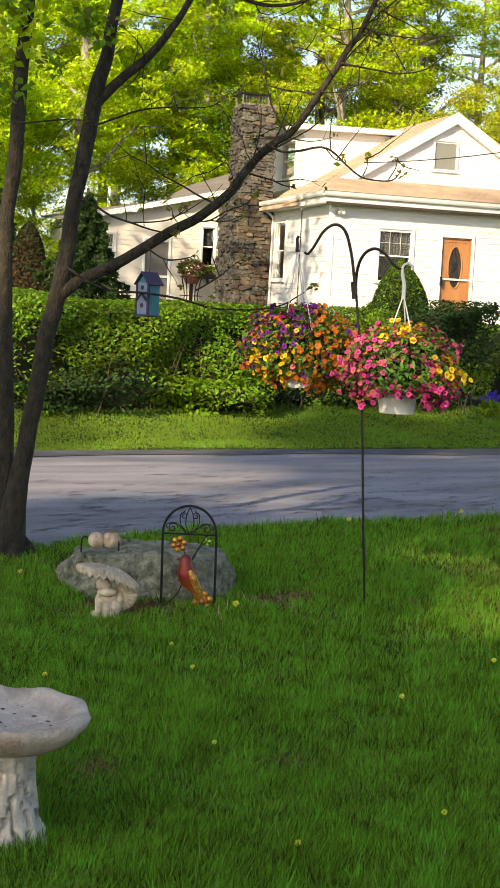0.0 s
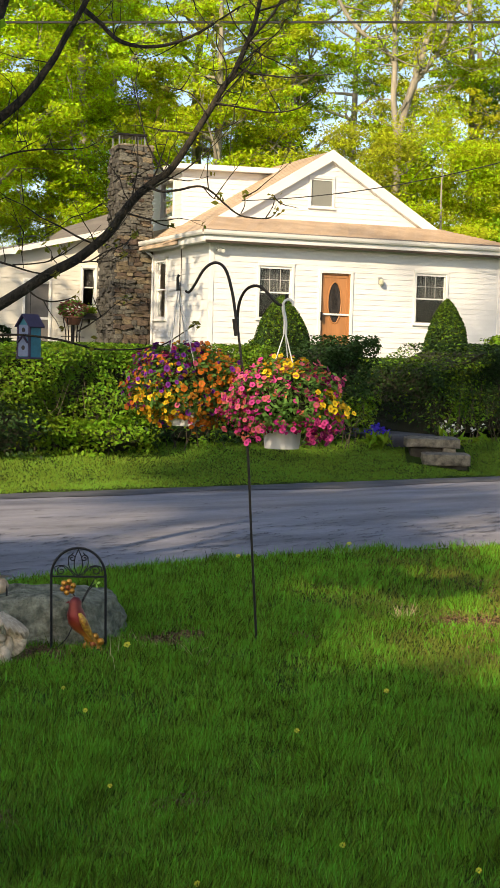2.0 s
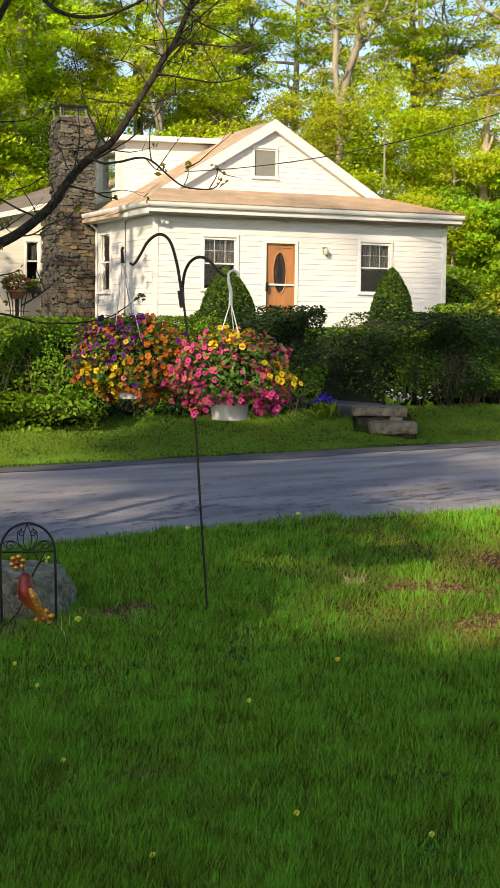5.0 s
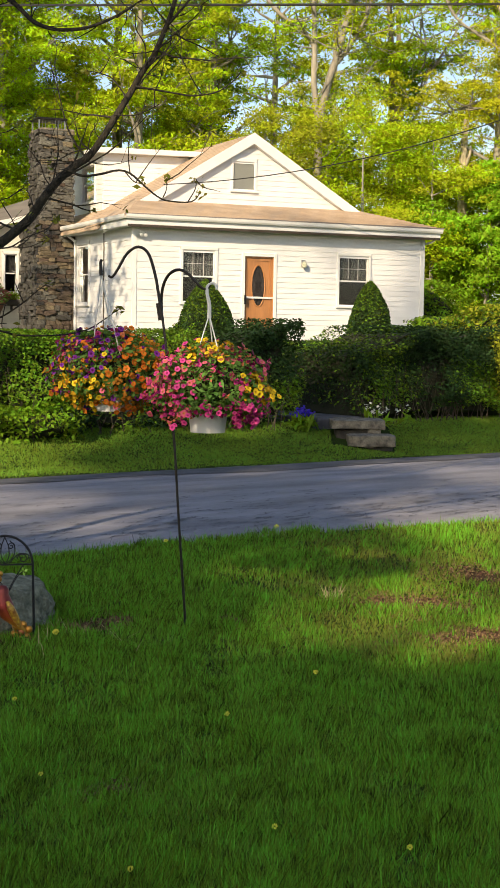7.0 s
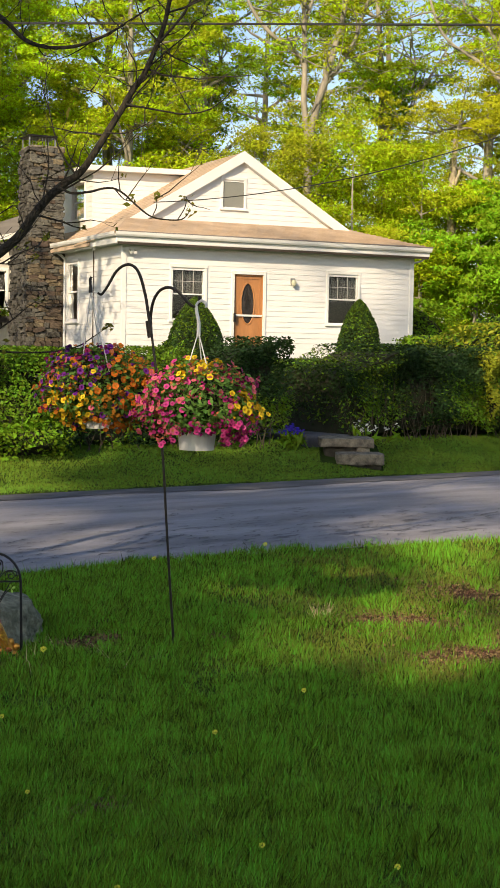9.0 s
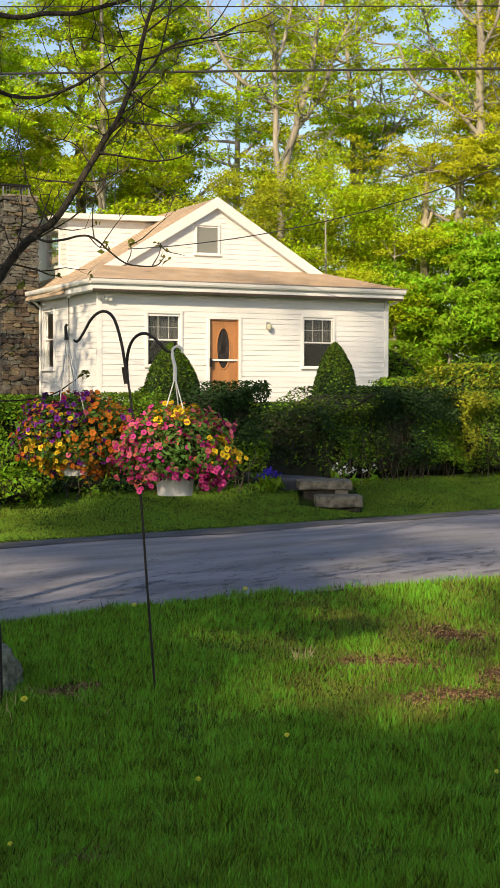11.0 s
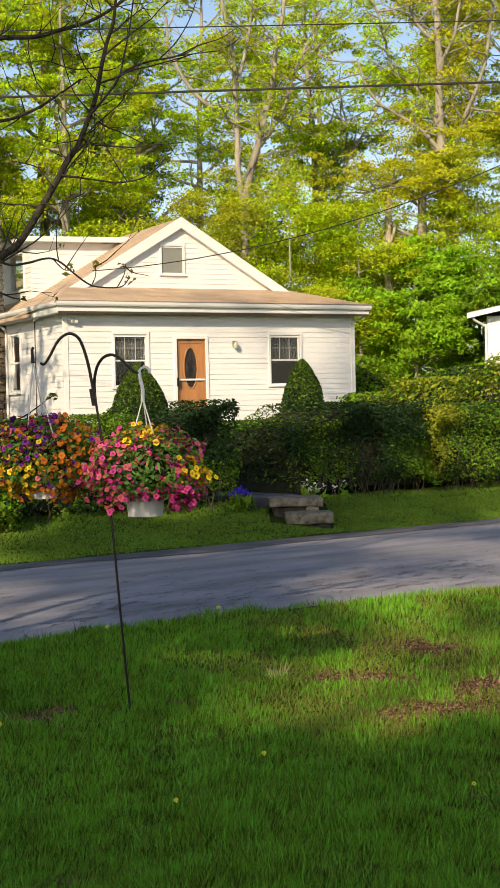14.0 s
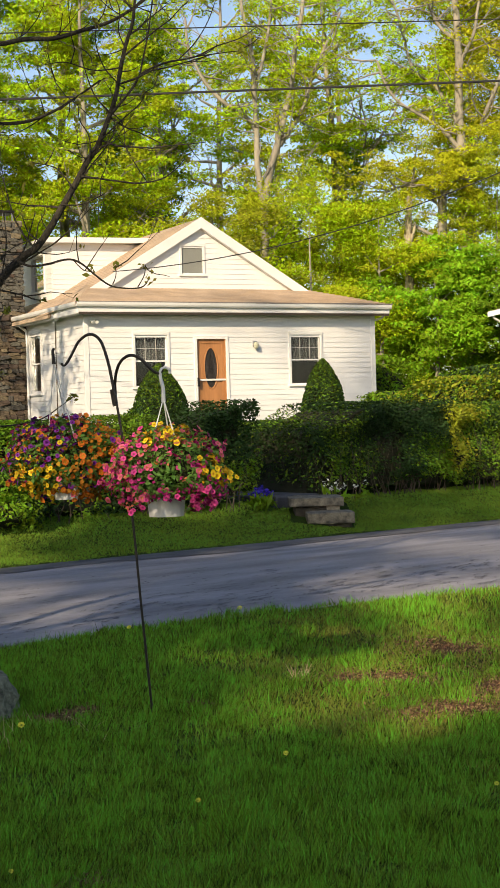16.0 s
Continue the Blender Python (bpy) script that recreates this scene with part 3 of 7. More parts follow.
Geo().round_box(LEFT - 0.4, LEFT - 0.37, FRONT, SIDE_LEN, EAVE - 0.02, EAVE + 0.25, 0.005).ob("fascia", trim_white, house)


Geo().box(LEFT - 0.48, RIGHT + 0.5, FRONT - 0.09, FRONT - 0.05, EAVE + 0.285, EAVE + 0.315).ob("shingle_edge", shingle_grey, house)


def gutter(pts, name="gutter"):
    prof = [(0.0, 0.1), (0.0, 0.0), (0.02, -0.02), (0.07, -0.02), (0.1, 0.03), (0.11, 0.1), (0.1, 0.1), (0.085, 0.03), (0.065, -0.005), (0.02, -0.005), (0.012, 0.1)]
    (x0, y0, z0), (x1, y1, z1) = pts
    d = Vector((x1 - x0, y1 - y0, 0)).normalized()
    out = Vector((d.y, -d.x, 0))
    k = len(prof)
    g = Geo().add([Vector(p) + out * a + Vector((0, 0, b)) for p in pts for a, b in prof], [(i, (i + 1) % k, k + (i + 1) % k, k + i) for i in range(k)] + [tuple(range(k))[::-1], tuple(range(k, 2 * k))])
    return g.ob(name, trim_white, house)


gutter([(LEFT - 0.45, FRONT, EAVE + 0.19), (RIGHT + 0.45, FRONT, EAVE + 0.17)])
gutter([(LEFT - 0.4, SIDE_LEN, EAVE + 0.17), (LEFT - 0.4, FRONT - 0.05, EAVE + 0.19)])
Geo().tube(bez([(LEFT - 0.36, 5.35, EAVE + 0.15), (LEFT - 0.3, 5.35, EAVE + 0.02), (LEFT - 0.1, 5.32, EAVE - 0.15), (LEFT - 0.07, 5.3, EAVE - 0.4), (LEFT - 0.07, 5.3, BASE)], 5), 0.04, 8).ob("downpipe", trim_white, house)
Geo().tube(bez([(RIGHT + 0.3, -0.35, EAVE + 0.1), (RIGHT + 0.28, -0.2, EAVE - 0.08), (RIGHT + 0.08, 0.1, EAVE - 0.2), (RIGHT + 0.07, 0.14, EAVE - 0.5), (RIGHT + 0.07, 0.14, BASE)], 5), 0.035, 8).ob("downpipe", trim_white, house)
Geo().tube([(LEFT - 0.05, 2.6, EAVE), (LEFT - 0.05, 2.6, BASE + 0.3)], 0.013, 6).ob("conduit", bark_brown, house)

# roofs
RIDGE_X, RIDGE_Z, PITCH = 0.62, 7.55, 0.604
LO, RO = -4.2, 5.5
rz = lambda x: RIDGE_Z - PITCH * abs(x - RIDGE_X)
GABLE_Y = 2.2


def slabs(polys, t=0.09):
    g = Geo()
    for poly in polys:
        k = len(poly)
        g.add([*poly, *[(x, y, z - t) for x, y, z in poly]], [tuple(range(k)), tuple(range(k, 2 * k))[::-1]] + [(i, k + i, k + (i + 1) % k, (i + 1) % k) for i in range(k)])
    return g


F0 = GABLE_Y - 0.32
slabs([[(LO, F0, rz(LO)), (RIDGE_X, F0, RIDGE_Z), (RIDGE_X, 13, RIDGE_Z), (LO, 13, rz(LO))],
       [(RIDGE_X, F0, RIDGE_Z), (RO, F0, rz(RO)), (RO, 13, rz(RO)), (RIDGE_X, 13, RIDGE_Z)]]).ob("roof", shingle_tan, house, "tan asphalt shingle roof")
PZ, PT = EAVE + 0.3, 5.52
xa, xb = RIDGE_X - (RIDGE_Z - PT) / PITCH, RIDGE_X + (RIDGE_Z - PT) / PITCH
slabs([[(LEFT - 0.46, FRONT - 0.06, PZ), (RIGHT + 0.48, FRONT - 0.06, PZ - 0.02), (xb + 0.1, GABLE_Y + 0.05, PT), (xa - 0.1, GABLE_Y + 0.05, PT)],
       [(LEFT - 0.46, FRONT - 0.06, PZ), (xa - 0.1, GABLE_Y + 0.05, PT), (LO - 0.02, GABLE_Y + 0.9, rz(LO) + 0.02)],
       [(RIGHT + 0.48, FRONT - 0.06, PZ - 0.02), (RO + 0.02, GABLE_Y + 0.9, rz(RO) + 0.02), (xb + 0.1, GABLE_Y + 0.05, PT)]], 0.05).ob("porch_roof", shingle_tan, house, "shallow tan shingle roof over the porch")
# shingle courses on both roofs
g = Geo()
for k in range(1, 15):
    f = k / 15
    x0, x1 = (LEFT - 0.46) + (xa - LEFT + 0.36) * f, (RIGHT + 0.48) + (xb - RIGHT - 0.38) * f
    y, z = FRONT - 0.06 + (GABLE_Y - FRONT + 0.11) * f, PZ + (PT - PZ) * f
    g.box(x0 + 0.02, x1 - 0.02, y, y + 0.12, z - 0.02, z + 0.012)
g.ob("shingle_course", shingle_tan, house)
g = Geo()
for k in range(1, 34):
    f = k / 34
    x = LO + (RIDGE_X - LO) * f
    g.add([(x, F0 + 0.01, rz(x) + 0.012), (x, 13, rz(x) + 0.012), (x + 0.09, 13, rz(x + 0.09) + 0.004), (x + 0.09, F0 + 0.01, rz(x + 0.09) + 0.004), (x, F0 + 0.01, rz(x) - 0.01), (x, 13, rz(x) - 0.01)],
          [(0, 3, 2, 1), (0, 1, 5, 4)])
g.ob("shingle_course", shingle_tan, house)
# gable wall with its window, rake boards
span = lambda z: (RIDGE_X - (RIDGE_Z - 0.12 - z) / PITCH, RIDGE_X + (RIDGE_Z - 0.12 - z) / PITCH)
GW = (0.02, 0.7, 5.88, 6.72)
GABLE_FACE = F0 + 0.14
clad_wall("gable_wall", pose(0, GABLE_FACE, 0), *span(5.3), 5.3, RIDGE_Z - 0.2, (GW,), limits=span)
sash_window(pose(GW[0], GABLE_FACE, GW[2]), GW[1] - GW[0], GW[3] - GW[2], panes=(0, 0), curtain=False, blind=True)
for sgn in (-1, 1):
    x1 = RIDGE_X + sgn * (RIDGE_Z - 5.2 if sgn > 0 else RIDGE_Z - 4.72) / PITCH
    d = 0.3
    g = Geo().add([(RIDGE_X, F0 - 0.05, RIDGE_Z + 0.03), (x1, F0 - 0.05, rz(x1) + 0.03), (x1, F0 - 0.05, rz(x1) - d), (RIDGE_X, F0 - 0.05, RIDGE_Z - d),
                   (RIDGE_X, F0 - 0.005, RIDGE_Z + 0.03), (x1, F0 - 0.005, rz(x1) + 0.03), (x1, F0 - 0.005, rz(x1) - d), (RIDGE_X, F0 - 0.005, RIDGE_Z - d)],
                  [(0, 1, 2, 3), (4, 7, 6, 5), (0, 4, 5, 1), (3, 2, 6, 7), (1, 5, 6, 2)])
    g.ob("rake_board", trim_white, house)
    a, b = RIDGE_X, x1
    Geo().add([(a, F0, RIDGE_Z - d), (b, F0, rz(b) - d), (b, GABLE_FACE - 0.03, rz(b) - d), (a, GABLE_FACE - 0.03, RIDGE_Z - d)], [(0, 1, 2, 3)]).ob("rake_soffit", trim_white, house)

# shed dormer on the side slope
DU, DV0, DV1, DZ = -3.02, 5.0, 9.6, 7.08
xr = RIDGE_X - (RIDGE_Z - DZ) / PITCH
dormer = Geo().box(DU + 0.16, xr - 0.8, DV0 + 0.16, DV1 - 0.1, DZ - 0.1, DZ).ob("dormer", trim_white, house, "shed dormer with white siding")
clad_wall("dormer_cheek", pose(0, DV0, 0), DU, xr, rz(DU), DZ, limits=lambda z: (max(DU, RIDGE_X - (RIDGE_Z - z) / PITCH - 99), RIDGE_X - (RIDGE_Z - z) / PITCH + 0.05) if z > rz(DU) + 0.01 else (DU, DU + 0.05), parent=dormer)
dm = pose(DU, DV1, 0, 0, 0, -90)
dl = DV1 - DV0
clad_wall("dormer_face", dm, 0, dl - 0.026, rz(DU) - 0.1, DZ, ((dl - 2.0, dl - 0.75, 5.68, 6.8),), parent=dormer)
sash_window(dm @ pose(dl - 2.0, 0, 5.68), 1.25, 1.12, panes=(0, 0), curtain=False, parent=dormer)
slabs([[(DU - 0.35, DV0 - 0.3, DZ + 0.14), (xr + 0.3, DV0 - 0.3, DZ + 0.2), (xr + 0.3, DV1, DZ + 0.2), (DU - 0.35, DV1, DZ + 0.14)]], 0.16).ob("dormer_roof", trim_white, dormer)

# stone chimney
rng = random.Random(4)
CU0, CU1, CV0, CV1, UV1 = -4.88, -3.7, 5.55, 7.4, 6.6
body = Geo().box(CU0, CU1, CV0, CV1, 1.0, 4.9).box(CU0 + 0.06, CU1 - 0.1, CV0 - 0.0, UV1, 5.3, 7.72)
body.add([(CU0, CV0, 4.9), (CU1, CV0, 4.9), (CU1, CV1, 4.9), (CU0, CV1, 4.9), (CU0 + 0.06, CV0, 5.3), (CU1 - 0.1, CV0, 5.3), (CU1 - 0.1, UV1, 5.3), (CU0 + 0.06, UV1, 5.3)], [(0, 1, 5, 4), (1, 2, 6, 5), (2, 3, 7, 6), (3, 0, 4, 7)])
chimney = body.ob("chimney", mortar_mat, house, "tall chimney of rough field stones in mortar")
stone_shapes = []
for k in range(8):
    bm = bmesh.new()
    bmesh.ops.create_cube(bm, size=1.0)
    bmesh.ops.bevel(bm, geom=bm.edges[:], offset=0.13, segments=1, affect="EDGES")
    for v in bm.verts:
        v.co += Vector((rng.uniform(-1, 1), rng.uniform(-1, 1), rng.uniform(-1, 1))) * 0.12
    stone_shapes.append(Geo().take(bm))
stone_meshes = {m: [g.mesh("stone", m) for g in stone_shapes] for m in (stone_mat, stone_brown)}
rubble = Geo()


def stones(m, width, z0, z1, mats, joined=False):
    """Rough courses of stones on a face; x along the face, y into it."""
    z = z0
    while z < z1 - 0.04:
        h = min(rng.uniform(0.06, 0.16), z1 - z)
        x = -rng.uniform(0, 0.1)
        while x < width - 0.06:
            w = min(rng.uniform(0.14, 0.42), width + 0.03 - x)
            at = m @ pose(x + w / 2, 0.025 - rng.uniform(0, 0.095), z + h / 2, rng.uniform(-4, 4), rng.uniform(-11, 11), rng.uniform(-5, 5)) @ Matrix.Diagonal((w * 0.97, 0.13, h * 1.02, 1))
            if joined:
                g = rng.choice(stone_shapes)
                rubble.add([at @ Vector(p) for p in g.v], g.f)
            else:
                s = new("stone", rng.choice(stone_meshes[rng.choice(mats)]))
                s.parent = chimney
                s.matrix_basis = at
            x += w
        z += h


stones(pose(CU0, CV0, 0), CU1 - CU0, 1.3, 5.0, [stone_brown, stone_brown, stone_mat])
stones(pose(CU0 + 0.06, CV0, 0), CU1 - CU0 - 0.16, 5.0, 7.72, [stone_mat, stone_mat, stone_mat, stone_brown])
stones(pose(CU0, CV1, 0, 0, 0, -90), CV1 - CV0, 1.3, 5.0, None, True)
stones(pose(CU0 + 0.06, UV1, 0, 0, 0, -90), UV1 - CV0, 5.0, 7.72, None, True)
tagged(rubble.ob("side_stone", stone_mat, chimney), kind="stuff")
Geo().round_box(CU0 + 0.03, CU1 - 0.07, CV0 - 0.03, UV1 + 0.03, 7.72, 7.8, 0.02).ob("crown", concrete, chimney)
cap = Geo().round_box(CU0 - 0.03, CU1 - 0.26, CV0 + 0.1, UV1 - 0.1, 8.06, 8.13, 0.015).ob("cap", dark_bronze, chimney, "dark metal chimney cap")
for x in (CU0 + 0.04, CU1 - 0.33):
    for y in (CV0 + 0.16, UV1 - 0.16):
        Geo().box(x - 0.02, x + 0.02, y - 0.02, y + 0.02, 7.79, 8.07).ob("cap_post", grey_metal, cap)
g = Geo()
for k in range(9):
    x = CU0 + 0.04 + (CU1 - CU0 - 0.37) * k / 8
    g.box(x - 0.004, x + 0.004, CV0 + 0.15, CV0 + 0.158, 7.8, 8.06)
g.ob("cap_screen", grey_metal, cap)

# side wing, set back beyond the chimney
WV, WU0, WU1 = 9.5, -9.0, -3.76
wz = lambda x: 5.42 + 0.237 * (x + 4.17)
W_DOOR, W_WIN, W_WIN2 = (-6.84, -6.05, 1.6, 3.65), (-4.9, -4.5, 2.88, 4.15), (-8.66, -7.9, 2.85, 3.76)
wing_lim = lambda z: (max(WU0, (z - 5.42 + 0.1) / 0.237 - 4.17), WU1)
clad_wall("wing_wall", pose(0, WV, 0), WU0, WU1, BASE, 5.4, (W_DOOR, W_WIN, W_WIN2), mat=siding_cream, limits=wing_lim)
sash_window(pose(W_WIN[0], WV, W_WIN[2]), 0.4, 1.27, panes=(0, 0))
sash_window(pose(W_WIN2[0], WV, W_WIN2[2]), 0.76, 0.91, panes=(2, 1), curtain=True)
g = Geo().box(W_DOOR[0], W_DOOR[1], WV + 0.04, WV + 0.08, W_DOOR[2], W_DOOR[3])
wd = g.ob("wing_door", material("grey_screen_door", (0.16, 0.15, 0.14), 0.6, vary=0.3, scale=3), house)
g = Geo()
for a, b in ((W_DOOR[0] - 0.08, W_DOOR[0]), (W_DOOR[1], W_DOOR[1] + 0.08)):
    g.round_box(a, b, WV - 0.05, WV + 0.1, W_DOOR[2], W_DOOR[3] + 0.08, 0.006)
g.round_box(W_DOOR[0], W_DOOR[1], WV - 0.045, WV + 0.1, W_DOOR[3], W_DOOR[3] + 0.08, 0.006).box(W_DOOR[0], W_DOOR[1], WV, WV + 0.03, 2.4, 2.48)
g.ob("door_frame", trim_white, wd)
# added dark backing, the unlit room behind the wing's windows
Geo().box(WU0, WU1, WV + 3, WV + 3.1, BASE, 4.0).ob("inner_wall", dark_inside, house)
Geo().box(WU0 - 0.02, WU0 + 0.1, WV + 0.14, WV + 6, BASE, 4.0).ob("wing_wall", siding_cream, house)
Geo().box(WU0, WU1, WV + 0.02, WV + 6, 0.9, BASE).ob("foundation", concrete, house)
slabs([[(WU0 - 0.4, WV - 0.35, wz(WU0 - 0.4)), (-6.1, WV - 0.35, wz(-6.1)), (-5.9, WV + 1.2, wz(-6.1) + 0.1), (WU0 - 0.4, WV + 6, wz(WU0 - 0.4) + 0.3)],
       [(-6.1, WV - 0.35, wz(-6.1)), (-3.9, WV - 0.35, wz(-3.9)), (-3.0, WV + 3.5, 6.33), (-4.66, WV + 3.5, 5.74)],
       [(-6.1, WV - 0.35, wz(-6.1)), (-4.66, WV + 3.5, 5.74), (-5.2, WV + 6, 5.2)]], 0.06).ob("wing_roof", shingle_grey, house, "low grey shingle roof")
Geo().add([(x, y, wz(x) + dz) for y in (WV - 0.4, WV - 0.355) for x, dz in ((WU0 - 0.4, 0.02), (-3.9, 0.02), (-3.9, -0.15), (WU0 - 0.4, -0.15))],
          [(0, 1, 2, 3), (7, 6, 5, 4), (0, 4, 5, 1), (3, 2, 6, 7), (1, 5, 6, 2), (0, 3, 7, 4)]).ob("rake_board", trim_white, house)

# flower stand and window box by the wing
stand = thing("plant_stand", "black iron plant stand with a pot of dusty pink flowers", "plant stand", HOUSE @ pose(-5.42, 8.7, 1.3) @ Matrix.Diagonal((1.25, 1.25, 1.12, 1)))
g = Geo()
for k in range(4):
    a = math.pi / 4 + k * math.pi / 2
    g.tube(bez([(0.28 * math.cos(a), 0.28 * math.sin(a), 0.0), (0.2 * math.cos(a), 0.2 * math.sin(a), 0.5), (0.3 * math.cos(a), 0.3 * math.sin(a), 1.05)], 5), 0.014, 6)
for z in (0.5, 1.04):
    g.tube([(0.3 * math.cos(a), 0.3 * math.sin(a), z) for a in np.linspace(0, 2 * math.pi, 17)], 0.012, 6)
g.ob("iron_frame", black_iron, stand)
Geo().lathe([(0.16, 0.85), (0.24, 1.05), (0.26, 1.1), (0.22, 1.1), (0.2, 1.0)], 16).ob("pot", material("terracotta", (0.2, 0.09, 0.055), 0.8, vary=0.2), stand)
rs = np.random.default_rng(9)
c = rs.normal(size=(500, 3))
c = c / np.linalg.norm(c, axis=1)[:, None] * rs.uniform(0.7, 1, (500, 1)) * [0.42, 0.34, 0.27] + [0, 0, 1.3]
tagged(quads("blossom", leaves(c[:300], 0.09, rs, long=1.1), leaf_material("dusty_pink_petal", (0.26, 0.09, 0.08), (0.26, 0.09, 0.07)), stand), kind="stuff")
quads("foliage", leaves(c[300:], 0.1, rs), petunia_leaf, stand)
Geo().lathe([(0.1, -1.3), (0.14, -1.28), (0.05, -1.2), (0.05, -0.2), (0.08, 0)], 8).ob("centre_post", black_iron, stand).location = (0, 0, 1.3)
box = thing("window_box", "dark planter hung below the narrow window", "planter", HOUSE @ pose(-4.7, 9.3, 2.45))
Geo().round_box(-0.3, 0.3, -0.14, 0.14, 0, 0.2, 0.02).ob("trough", dark_inside, box)
c = rs.normal(size=(200, 3)) * [0.13, 0.06, 0.1] + [0, 0, 0.27]
quads("foliage", leaves(c, 0.08, rs), deep_leaf, box)
Geo().box(-0.02, 0.02, 0.0, 0.16, -0.15, 0.05).ob("bracket", black_iron, box)

# neighbour's house beyond the right-hand garden
cottage = thing("neighbour_house", "white cottage corner with a pale low roof", "house", pose(8.75, 52.0, 0, 0, 0, -8.0))
low_end = lambda z: (max(0.0, (z - 4.86) / 0.2), 10.6 - max(0.0, (z - 4.86) / 0.2))
clad_wall("wall", Matrix(), 0, 10.6, 1.5, 5.8, ((0.75, 1.55, 3.2, 4.5),), limits=low_end, parent=cottage)
Geo().box(-0.02, 0.12, 0.16, 6, 1.5, 4.75).ob("side_wall", siding_white, cottage)
# added dark backing, the unlit room behind this window
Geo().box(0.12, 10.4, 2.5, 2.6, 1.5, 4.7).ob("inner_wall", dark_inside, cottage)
Geo().box(0, 10.6, 0.03, 6, 0.9, 1.5).ob("foundation", concrete, cottage)
sash_window(pose(0.75, 0, 3.2), 0.8, 1.3, panes=(2, 2), parent=cottage)
pale_shingles = material("pale_grey_shingles", (0.3, 0.28, 0.26), 0.9, vary=0.3, scale=2, fine=15, bump=0.5)
slabs([[(-0.65, -0.5, 4.97), (5.3, -0.5, 6.16), (5.3, 6.5, 6.16), (-0.65, 6.5, 4.97)], [(5.3, -0.5, 6.16), (11.25, -0.5, 4.97), (11.25, 6.5, 4.97), (5.3, 6.5, 6.16)]], 0.07).ob("roof", pale_shingles, cottage)
for a, b in ((-0.68, 5.3), (11.28, 5.3)):
    za, zb = 4.94, 6.15
    Geo().add([(x, y, z + d) for y in (-0.545, -0.505) for x, z, d in ((a, za, 0), (b, zb, 0), (b, zb, -0.17), (a, za, -0.17))], [(0, 1, 2, 3), (7, 6, 5, 4), (0, 4, 5, 1), (3, 2, 6, 7), (1, 5, 6, 2), (0, 3, 7, 4)]).ob("rake_board", trim_white, cottage)
    Geo().add([(a, -0.5, za - 0.15), (b, -0.5, zb - 0.15), (b, -0.03, zb - 0.15), (a, -0.03, za - 0.15)], [(0, 1, 2, 3)]).ob("rake_soffit", trim_white, cottage)
Geo().tube(bez([(-0.5, -0.4, 4.82), (-0.4, -0.35, 4.7), (-0.1, -0.12, 4.52), (-0.03, -0.07, 4.3), (-0.03, -0.07, 1.6)], 5), 0.045, 8).ob("downpipe", trim_white, cottage)

